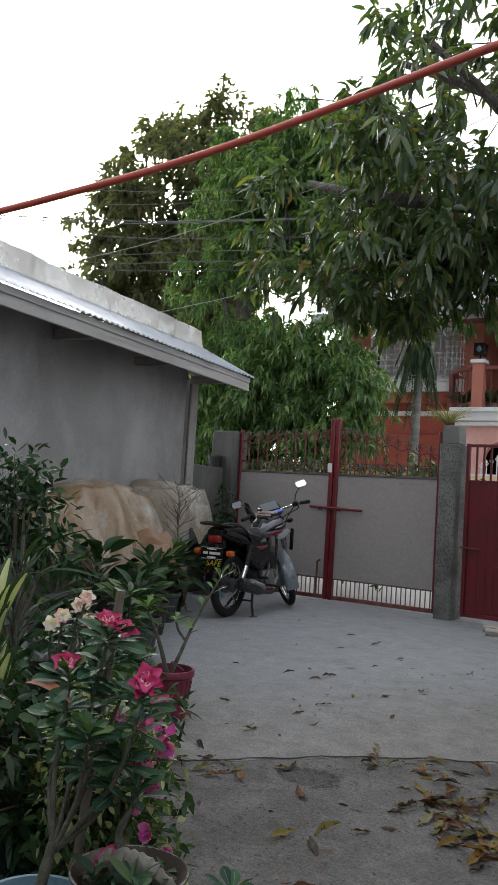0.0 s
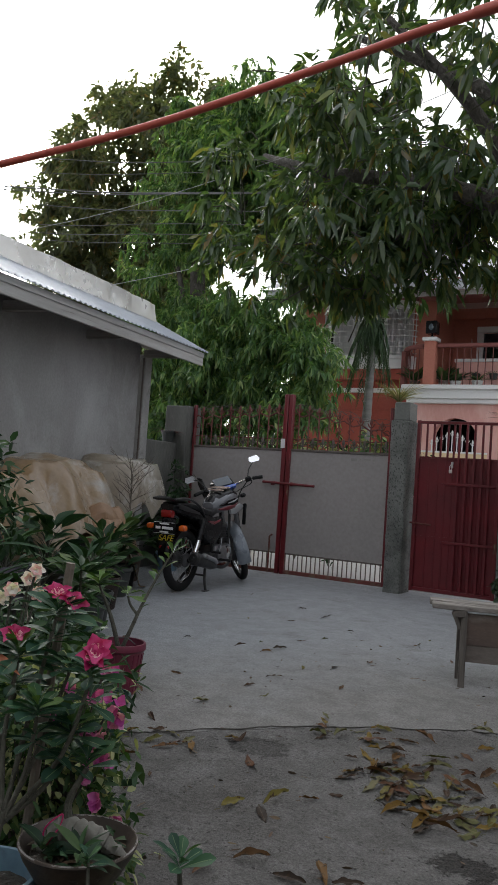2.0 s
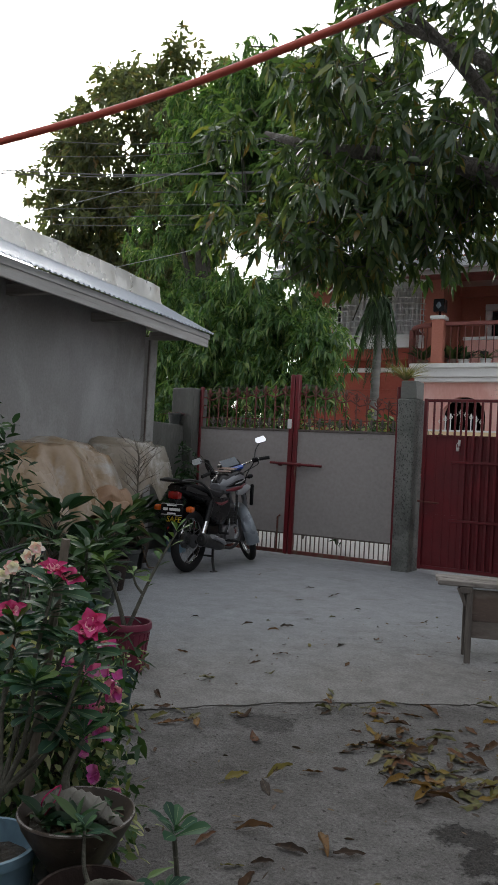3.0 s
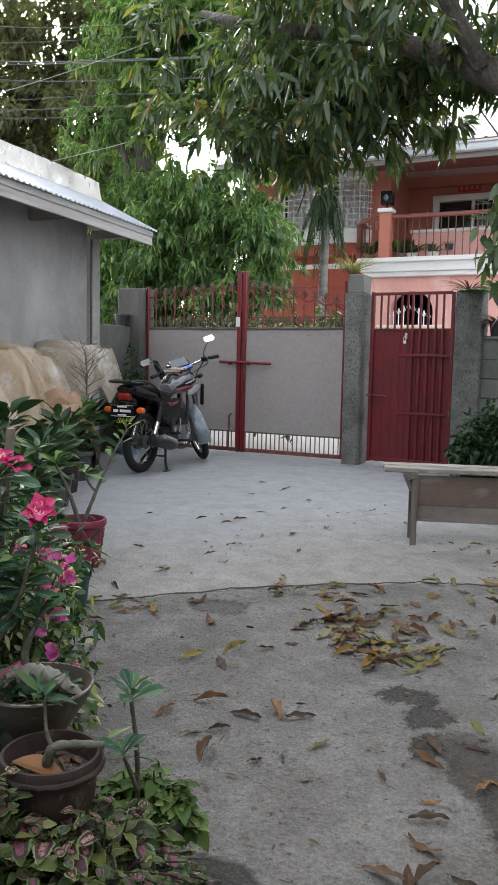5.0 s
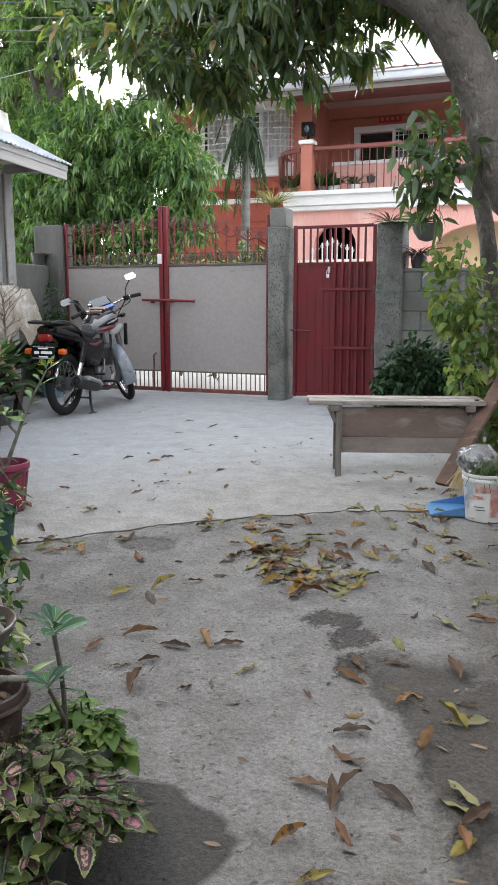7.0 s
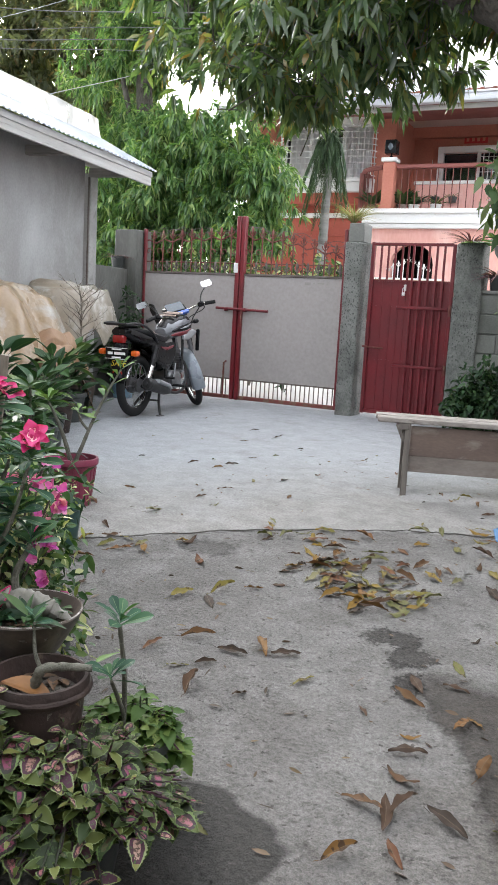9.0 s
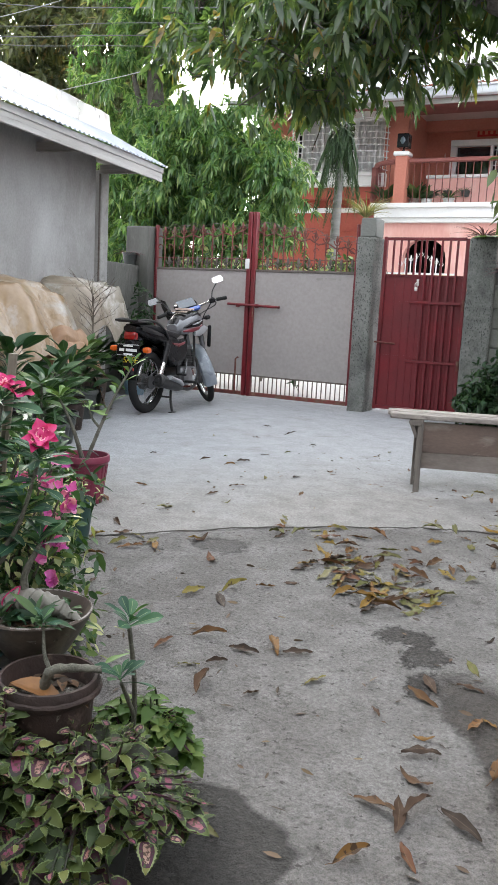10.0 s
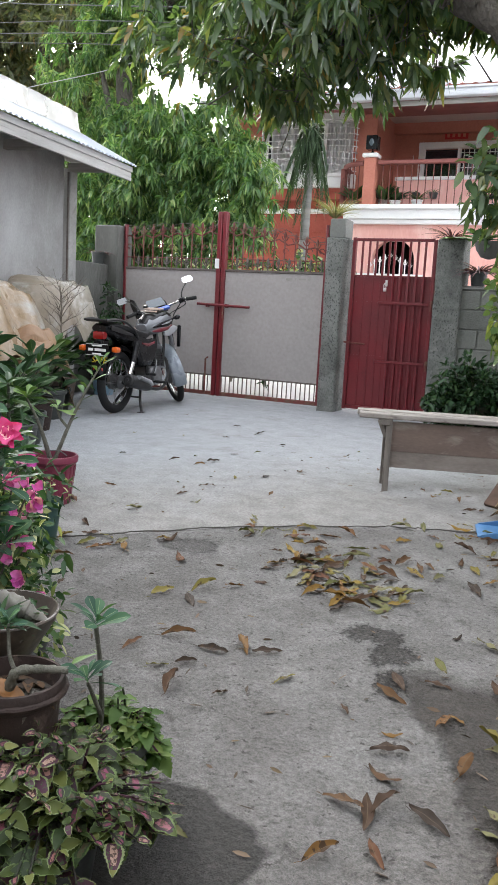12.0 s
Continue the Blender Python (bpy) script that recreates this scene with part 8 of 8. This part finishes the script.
leafy_pot("dracaena", "glossy broad-leaved plant in a brown pot beside the motorcycle", (-4.48, 6.05, 0), 0.15, 0.27, M["clay"], "broad_mid", 4, 0.36, 11, 0.55, 0.5)
leafy_pot("dracaena", "dense dark-leaved plant before the tarpaulin", (-3.95, 5.25, 0), 0.14, 0.24, M["blackpot"], "broad_mid", 5, 0.32, 8, 0.60, 0.6)
leafy_pot("dracaena", "dark lance-leaved pot plant among the row", (-3.62, 4.72, 0), 0.13, 0.24, M["terracotta"], "broad_mid", 5, 0.30, 8, 0.62, 0.6)
leafy_pot("dracaena", "mid-green broad-leaved pot plant among the row", (-3.28, 4.22, 0), 0.13, 0.22, M["blackpot"], "broad_mid", 4, 0.28, 8, 0.52, 0.6)
leafy_pot("dracaena", "dark arching pot plant among the row", (-2.98, 3.80, 0), 0.13, 0.22, M["blackpot"], "broad", 5, 0.27, 9, 0.56, 0.5)
leafy_pot("dracaena", "dark broad-leaved plant behind the maroon pot", (-2.72, 3.42, 0), 0.12, 0.22, M["greenpot"], "broad_mid", 5, 0.23, 9, 0.56, 0.5)
leafy_pot("dracaena", "purple-black foliage plant among the pots", (-2.15, 2.55, 0), 0.13, 0.24, M["blackpot"], "purple", 6, 0.17, 14, 0.66)
leafy_pot("dracaena", "dark leafy plant behind the bougainvillea", (-2.20, 2.72, 0), 0.12, 0.22, M["blackpot"], "broad", 5, 0.17, 8, 0.46)
leafy_pot("dracaena", "broad dark foliage near the wall", (-3.75, 4.25, 0), 0.14, 0.25, M["blackpot"], "broad", 5, 0.32, 8, 0.72, 0.6)
leafy_pot("dracaena", "lance-leaved dark foliage near the wall", (-3.2, 3.35, 0), 0.14, 0.25, M["blackpot"], "lance_mid", 6, 0.26, 10, 0.70, 0.5)
leafy_pot("dracaena", "low dark foliage at the foot of the gate pillar", (-4.72, 7.05, 0), 0.13, 0.2, M["bluepot"], "lance", 7, 0.16, 10, 0.60, 0.3)
leafy_pot("dumb_cane", "tall cream-striped dumb cane near the house", (-1.27, 1.33, 0), 0.13, 0.26, M["greenpot"], "croton", 4, 0.24, 6, 0.82, 2.2)
leafy_pot("lady_palm", "arching strap-leaved plant near the house", (-1.80, 1.86, 0), 0.14, 0.28, M["blackpot"], "palm", 4, 0.28, 12, 0.98, 0.5)


def fine_shrub(label, at, balls, n, seed, material, leaf=(0.035, 0.07), pot=None):
    rng = np.random.default_rng(seed)
    t = thing("shrub", label, "shrub", pose(*at))
    if pot:
        pot_parts(t, 0.16, 0.26, pot)
    P, O = crown_points(balls, n, rng, 0.2, 0.4, 0.3)
    bm = bmesh.new()
    for p in P[::4]:
        q = V((p[0] * 0.15, p[1] * 0.15, 0.2 + 0.35 * max(p[2] - 0.3, 0)))
        limb(bm, [(0, 0, 0.1), q, (q + V(p)) / 2 + UP * 0.03, p], 0.008, 0.002, 4, 2)
    tagged(part("stem_mass", bm, M["twig"], t), kind="stuff")
    Q, D = whorls(P, O, 8, rng, 1.0, 0.15, 0.03)
    leafy("foliage", leaf_mesh("foliage", Q, D, rng.uniform(*leaf, len(Q)), rng.uniform(leaf[0] * 0.35, leaf[1] * 0.4, len(Q)), rng, 0.25, True, 0.7), material, t)
    return t


fine_shrub("tall fine-leaved shrub in a pot against the house wall", (-2.45, 2.42, 0), [((-0.08, -0.05, 0.97), (0.28, 0.30, 0.26)), ((-0.28, -0.25, 0.7), (0.3, 0.3, 0.3)), ((0.08, 0.10, 0.80), (0.16, 0.18, 0.12))], 250, 31, M["shrub"], (0.045, 0.085), M["greenpot"])
fine_shrub("dark leafy undergrowth among the flower pots", (-1.2, 1.62, 0), [((0, 0, 0.35), (0.20, 0.22, 0.25)), ((-0.35, 0.30, 0.36), (0.3, 0.3, 0.26)), ((-0.1, -0.3, 0.40), (0.22, 0.2, 0.28))], 520, 36, M["shrub"], (0.035, 0.075))
fine_shrub("low dark shrub against the block wall", (-0.95, 7.35, 0), [((0, 0, 0.32), (0.34, 0.22, 0.30)), ((0.4, 0.0, 0.26), (0.3, 0.22, 0.26)), ((-0.28, 0.02, 0.2), (0.2, 0.18, 0.2))], 420, 32, M["shrub"], (0.06, 0.11))
fine_shrub("dark weeds growing against the low stained wall", (-5.0, 7.25, 0), [((0.12, 0, 0.45), (0.14, 0.25, 0.42)), ((0.12, 0.15, 0.9), (0.08, 0.12, 0.3))], 160, 33, M["shrub"], (0.04, 0.09))
fine_shrub("leafy hedge plants behind the low wall and gate", (-6.2, 8.7, 0), [((-0.1, 0, 1.1), (0.7, 0.35, 0.5)), ((0.9, 0.1, 0.8), (0.7, 0.3, 0.6)), ((2.2, 0.2, 0.8), (0.8, 0.3, 0.6)), ((3.1, 0.2, 0.9), (0.6, 0.3, 0.6))], 560, 34, M["shrub"], (0.07, 0.13))

fine_shrub("leafy bush growing behind the double gate", (-4.1, 8.75, 0), [((-0.9, 0, 1.15), (0.5, 0.3, 0.4)), ((0.0, 0, 1.15), (0.55, 0.3, 0.4)), ((0.75, 0.05, 1.20), (0.5, 0.3, 0.42)), ((-0.3, 0.1, 0.9), (1.2, 0.3, 0.4))], 600, 35, M["bush"], (0.08, 0.15))

# bare twiggy plant before the tarpaulins
t = potted("twig_plant", "bare twiggy plant rising before the tarpaulins", (-4.22, 5.72, 0), 0.10, 0.2, M["blackpot"])
rng = random.Random(9)
part("stem", limb(bmesh.new(), [(0, 0, 0.15), (0.01, 0, 0.6), (0.0, 0.01, 1.0)], 0.009, 0.004, 6), M["twig"], t)
for i in range(26):
    z = 0.62 + 0.016 * i
    a = i * 2.4
    e = V((math.cos(a) * rng.uniform(0.10, 0.24), math.sin(a) * rng.uniform(0.10, 0.24), z + rng.uniform(0.08, 0.2)))
    bm = limb(bmesh.new(), [(0, 0, z), e * 0.5 + V((0, 0, z * 0.5 + 0.01)), e], 0.004, 0.0015, 4, 3)
    for k in range(2):
        f = e + V((rng.uniform(-0.08, 0.08), rng.uniform(-0.08, 0.08), rng.uniform(0.02, 0.08)))
        tube(bm, [e * 0.6 + V((0, 0, z * 0.4)), f], [0.002, 0.001], 4)
    part("twig", bm, M["twig"], t)

# climbing vine and broad leaves on the trunk
def vine():
    rng = np.random.default_rng(41)
    t = thing("climbing_vine", "yellow-green vine climbing a stake beside the mango trunk", "vine", pose(-0.28, 5.0, 0))
    part("stem", limb(bmesh.new(), [(0.05, 0, 0), (0.0, 0, 0.5), (-0.05, 0.02, 1.0), (0.0, 0, 1.35)], 0.010, 0.004, 6), M["twig"], t)
    P, O = crown_points([((-0.06, 0, 1.02), (0.17, 0.16, 0.30)), ((0.06, -0.02, 0.62), (0.14, 0.14, 0.30)), ((0.12, -0.02, 0.25), (0.11, 0.1, 0.22)), ((0.30, -0.05, 0.80), (0.20, 0.14, 0.42)), ((0.30, -0.12, 0.35), (0.16, 0.12, 0.3))], 330, rng, 0.3, 0.3, 0.3)
    Q, D = whorls(P, O, 4, rng, 1.0, 0.5, 0.03)
    leafy("foliage", leaf_mesh("foliage", Q, D, rng.uniform(0.04, 0.08, len(Q)), rng.uniform(0.035, 0.055, len(Q)), rng, 0.3, True, 0.6), M["vine"], t)
    P, O = crown_points([((0.22, -0.06, 0.55), (0.08, 0.08, 0.4))], 26, rng, 0.3, 0.3, 0.3)
    Q, D = whorls(P, O, 3, rng, 1.0, 0.6, 0.03)
    leafy("red_foliage", leaf_mesh("red_foliage", Q, D, 0.06, 0.03, rng, 0.3, True, 0.6), M["dragon"], t)
    t2 = thing("papaya_seedling", "broad green leaves growing beside the trunk", "plant", pose(0.12, 4.85, 0))
    part("stem", limb(bmesh.new(), [(0, 0, 0), (0.02, 0, 0.6), (0.0, 0.02, 1.25)], 0.014, 0.006, 6), M["stem"], t2)
    for i in range(46):
        z = 0.25 + 1.0 * i / 46
        a = i * 2.4
        p = V((0.13 * math.cos(a), 0.11 * math.sin(a), z + 0.05))
        part("leaf_stalk", T([(0, 0, z - 0.02), p], 0.003, 4), M["stem"], t2)
        put_leaf(LEAF["broad_mid" if i % 3 else "broad"], t2, aim(p, (math.cos(a), math.sin(a), -0.35), RND.uniform(0.08, 0.14)))


vine()


# plants on and over the walls
def tuft(name, label, at, kind, n, size, lift, pot=None, pr=0.08, ph=0.13):
    t = thing(name, label, "plant", pose(*at), "plants on the walls")
    if pot:
        pot_parts(t, pr, ph, pot)
    z = ph * 0.85 if pot else 0.0
    for i in range(n):
        a = i * 2.399
        d = V((math.cos(a), math.sin(a), lift * RND.uniform(0.4, 1.6)))
        put_leaf(LEAF[kind], t, aim((0.02 * math.cos(a), 0.02 * math.sin(a), z), d, size * RND.uniform(0.6, 1.15)))
    return t


tuft("spider_plant", "red-leaved strap plant in a pot on the block wall", (-1.10, 7.74, 1.28), "strap_red", 90, 0.25, 0.7, M["blackpot"])
tuft("spider_plant", "red-leaved strap plant on the pillar top", (-1.38, 7.76, 1.70), "strap_red", 60, 0.22, 0.8)
tuft("spider_plant", "yellow-green drooping plant on the pillar top", (-1.30, 7.66, 1.70), "lime", 30, 0.15, 0.0)
tuft("grass_tuft", "straw-coloured grass tuft growing from the planter block", (-2.52, 7.72, 1.88), "grass", 110, 0.26, 1.8)
tuft("grass_tuft", "dark plant growing on the low wall beside the pillar", (-5.2, 7.55, 1.37), "strap_red", 22, 0.20, 0.6, M["blackpot"])
hp = thing("hanging_pot", "half-round hanging planter with trailing leaves under a branch", "planter", pose(-0.80, 6.5, 1.53))
part("planter", L([(0.01, -0.10), (0.06, -0.085), (0.10, -0.03), (0.115, 0.03), (0.105, 0.03), (0.09, -0.02), (0.02, -0.06)], 24), M["cement_dark"], hp)
for a in (0.5, 2.6, 4.7):
    part("hanger", T([(0.11 * math.cos(a), 0.11 * math.sin(a), 0.03), (0, 0, 0.75)], 0.003, 4), M["wire"], hp)
rosette(hp, (-0.03, 0, 0.03), "lance_mid", 22, 0.20, 0.0)
rosette(hp, (-0.10, 0, 0.05), "lime", 14, 0.15, 0.2)

# balcony: lantern, pots, hanging planters
t = thing("lantern", "black square lantern on the balcony post", "lantern", at_house(-4.34, 14.12, 3.73))
part("base", L([(0.05, 0), (0.03, 0.03), (0.015, 0.05), (0.01, 0.08)], 12), M["black"], t)
part("cage", B(-0.10, 0.10, -0.10, 0.10, 0.07, 0.30, bev=0.01), M["black"], t)
part("globe", L([(0.01, 0.09), (0.07, 0.12), (0.085, 0.18), (0.07, 0.25), (0.01, 0.28)], 20, Matrix.Translation((0, -0.03, 0))), M["clear"], t)
for x, y, s, k in ((-4.15, 14.35, 0.42, "lance_mid"), (-4.70, 14.4, 0.35, "lance_mid"), (-3.55, 14.35, 0.30, "strap"), (-3.95, 14.4, 0.30, "lance")):
    tuft("balcony_plant", "leafy pot plant on the balcony", at_house(x, y, 2.87).translation, k, 34, s, 1.3, M["white"] if x > -4 else M["clay"], 0.10, 0.12)
for x in (-3.72, -3.40):
    t = tuft("rail_planter", "small dark planter on the parapet", at_house(x, 14.93, 3.10).translation, "strap", 12, 0.14, 1.0, M["blackpot"], 0.08, 0.10)
    part("bracket", B(-0.01, 0.01, 0.0, 0.08, 0.02, 0.04), M["black_iron"], t)
fl = thing("fence_ornament", "white iron spear ornament of the porch fence", "fence", pose(-3.75, 13.7, 0.08))
for i in range(9):
    a = (i - 4) * 0.16
    bm = bmesh.new()
    spear(bm, 0, 1.55, 1.98 - abs(a) * 0.25, 0.010)
    o = part("spear", bm, M["white"], fl)
    o.matrix_basis = Matrix.Translation((a * 0.55, 0, 0))
part("fence_rail", B(-0.6, 0.6, -0.015, 0.015, 1.58, 1.61), M["white"], fl)
part("fence_panel", B(-0.6, 0.6, -0.01, 0.01, 0, 1.58), M["cream"], fl)
tags = thing("hanging_tag", "small orange tassels hanging on the balcony wall", "ornament", at_house(-4.0, 16.3, 3.95))
for x in (0.0, -0.16):
    part("tassel", T([(x, 0, 0.16), (x + 0.01, 0, 0.0)], [0.004, 0.016], 6), M["amber"] if x == 0 else M["white"], tags)


# ---- fallen leaves ----
M["fallen"] = leaf_mat("fallen_mango_leaf", [(0, (0.030, 0.022, 0.017)), (0.20, (0.058, 0.033, 0.020)), (0.34, (0.105, 0.056, 0.024)), (0.46, (0.115, 0.052, 0.032)), (0.58, (0.19, 0.115, 0.026)), (0.70, (0.155, 0.125, 0.030)), (0.84, (0.090, 0.096, 0.032)), (1, (0.165, 0.155, 0.085))], 0.55, 0.1, obj=True, mottled=((0.050, 0.030, 0.018), 48, 0.57), gloss=0.12)
M["fallen_rib"] = leaf_mat("fallen_leaf_rib", [(0, (0.06, 0.038, 0.022)), (1, (0.15, 0.105, 0.045))], 0.5, 0.1, obj=True)
M["litter"] = leaf_mat("dry_scraps", [(0, (0.05, 0.04, 0.03)), (0.6, (0.11, 0.075, 0.05)), (1, (0.20, 0.15, 0.09))], 0.7, 0.05)
fall_shape = lambda t: 0.125 * math.sin(math.pi * t ** 0.85) ** 0.85 if 0 < t < 1 else 0.006
FALL = [blade("fallen_leaf", fall_shape, f, c, w, 9, (M["fallen"], M["fallen_rib"]), ribbed, (-1, -0.5, -0.05, 0.05, 0.5, 1)) for f, c, w in ((0.25, -0.10, 0.03), (0.4, 0.08, 0.03), (0.15, 0.12, 0.035), (0.5, -0.16, 0.04), (0.3, 0.16, 0.04), (0.1, 0.04, 0.03), (-0.12, 0.06, 0.04), (-0.18, -0.08, 0.03))]
for k, me in enumerate(FALL):
    arch, bow = (0.01, 0.05, -0.05, 0.08, -0.06, 0.0, 0.06, -0.09)[k], (0.03, -0.04, 0.05, 0.02, -0.03, 0.0, 0.05, -0.05)[k]
    for v in me.vertices:
        h = 4 * v.co.x * (1 - v.co.x)
        v.co.z += arch * h + 0.012 * math.sin(v.co.x * 17 + k)
        v.co.y += bow * h
    lift = min(v.co.z for v in me.vertices)
    for v in me.vertices:
        v.co.z -= lift
    st = bmesh.new()
    st.from_mesh(me)
    tube(st, [(0.02, 0, 0.01), (-0.10, 0.015, 0.02), (-0.17, 0.03, 0.005)], [0.008, 0.007, 0.006], 4)
    st.to_mesh(me)
    st.free()


def joint_y(x):
    """Height of the slab's edge line at x, to tell which surface a leaf lies on."""
    return float(np.interp(x, (-3.2, -1.96, -1.23, -0.72, -0.3, 0.5), (1.45, 2.43, 3.15, 3.56, 3.78, 4.1)))


def fallen(x, y, a, s, k):
    z = 0.0065 if y > joint_y(x) else ground_z(x, y) + 0.0035
    o = new("fallen_leaf", FALL[k % len(FALL)])
    o.matrix_basis = pose(x, y, z, RND.uniform(-26, 26), RND.uniform(-5, 5), a) @ Matrix.Scale(s, 4)
    tagged(o, "dry curled mango leaf lying on the concrete", "leaf", "fallen leaves")


SLAB_LEAVES = [(-2.29, 5.7, 68, 0.125), (-1.93, 4.94, 64, 0.064), (-2.01, 4.42, 70, 0.125), (-2.23, 4.34, 44, 0.076), (-1.73, 3.15, 75, 0.115), (-2.1, 3.21, -37, 0.125), (-1.53, 4.23, 91, 0.104), (-1.32, 2.82, 84, 0.107), (-1.45, 2.67, 89, 0.094), (-1.02, 3.14, 86, 0.125), (-0.82, 2.77, 79, 0.125), (-0.75, 2.86, 62, 0.125), (-0.73, 3.01, 97, 0.125), (-0.49, 2.77, -6, 0.087), (-0.4, 2.7, 46, 0.125), (-0.6, 2.98, 88, 0.125)]
HEAP_LEAVES = [(-1.51, 2.56, 46, 0.112), (-1.55, 2.38, 56, 0.115), (-1.01, 2.25, 76, 0.125), (-0.92, 2.37, 69, 0.119), (-0.84, 2.47, 57, 0.085), (-0.92, 2.34, -48, 0.125), (-1.33, 2.17, 103, 0.066), (-0.47, 2.56, 54, 0.125), (-0.67, 1.98, 3, 0.108), (-0.6, 2.1, -51, 0.125), (-0.52, 2.02, 42, 0.101), (-0.8, 1.99, 36, 0.112), (-0.15, 2.01, -23, 0.11), (-0.14, 2.12, -56, 0.115), (-0.05, 2.11, 3, 0.081), (-0.05, 2.45, 71, 0.058)]
NEAR_LEAVES = [(-0.84, 1.85, 79, 0.086), (-0.67, 1.85, 55, 0.076), (-0.72, 1.79, 52, 0.071), (-0.6, 1.69, 102, 0.125), (-0.49, 1.74, 78, 0.066), (-0.39, 1.89, 69, 0.088), (-0.07, 1.7, 27, 0.1), (-0.05, 1.63, -23, 0.098), (-0.1, 1.49, -12, 0.105), (0.01, 1.47, 74, 0.111), (0.07, 1.53, -30, 0.114), (-0.06, 1.28, 62, 0.093), (0.03, 1.39, -49, 0.077), (-0.32, 1.25, -17, 0.066), (-0.2, 1.87, -49, 0.057), (-0.07, 1.79, 16, 0.055)]
for i, (x, y, a, length) in enumerate(SLAB_LEAVES + HEAP_LEAVES + NEAR_LEAVES):
    fallen(x, y, a, length * 0.9, i)
for cx, cy, sx, sy, n in ((-0.64, 2.92, 0.14, 0.11, 50), (-0.45, 2.68, 0.13, 0.08, 30), (-0.95, 3.3, 0.22, 0.12, 12), (-0.35, 3.45, 0.25, 0.2, 16), (-0.05, 2.9, 0.28, 0.3, 18), (0.28, 2.1, 0.2, 0.3, 14), (0.3, 1.5, 0.12, 0.12, 6), (0.15, 3.3, 0.2, 0.12, 14), (-0.15, 3.75, 0.25, 0.12, 14),
                          (0.25, 3.3, 0.2, 0.25, 14), (-1.5, 2.7, 0.25, 0.14, 9), (-1.0, 3.9, 0.6, 0.7, 16), (-1.8, 5.2, 0.9, 0.9, 18), (-0.6, 4.6, 0.4, 0.3, 10), (0.25, 1.35, 0.2, 0.15, 8)):
    for i in range(n):
        small = cy > 3.8
        fallen(cx + RND.gauss(0, sx), cy + RND.gauss(0, sy), RND.uniform(0, 360), RND.uniform(0.045, 0.085) if small else RND.uniform(0.06, 0.12), RND.randrange(8))

# crumbs of leaf and grit
rng = np.random.default_rng(55)
n = 420
P = np.stack([rng.uniform(-1.9, 0.9, n), rng.uniform(1.0, 5.5, n), np.zeros(n)], 1)
P[:, 2] = [0.009 if y > joint_y(x) else ground_z(x, y) + 0.004 for x, y, _ in P]
D = rng.normal(size=(n, 3)) * (1, 1, 0.08)
crumbs = leafy("leaf_litter", leaf_mesh("leaf_litter", P, D, rng.uniform(0.012, 0.045, n), rng.uniform(0.004, 0.012, n), rng, 0.0, True, 0.4), M["litter"])
tagged(crumbs, "scraps of dry leaf and twig scattered on the concrete", "litter", kind="stuff")
bm = bmesh.new()
for i in range(500):
    x, y = rng.uniform(-1.9, 0.9), rng.uniform(1.0, 3.4)
    s = rng.uniform(0.0012, 0.004)
    if y > joint_y(x) - 0.02:
        continue
    g = bmesh.ops.create_icosphere(bm, subdivisions=1, radius=s)["verts"]
    bmesh.ops.translate(bm, vec=(x, y, ground_z(x, y) + s * 0.4), verts=g)
tagged(part("grit", bm, M["yard"]), "loose grit and crumbs scattered on the concrete", "grit", kind="stuff")
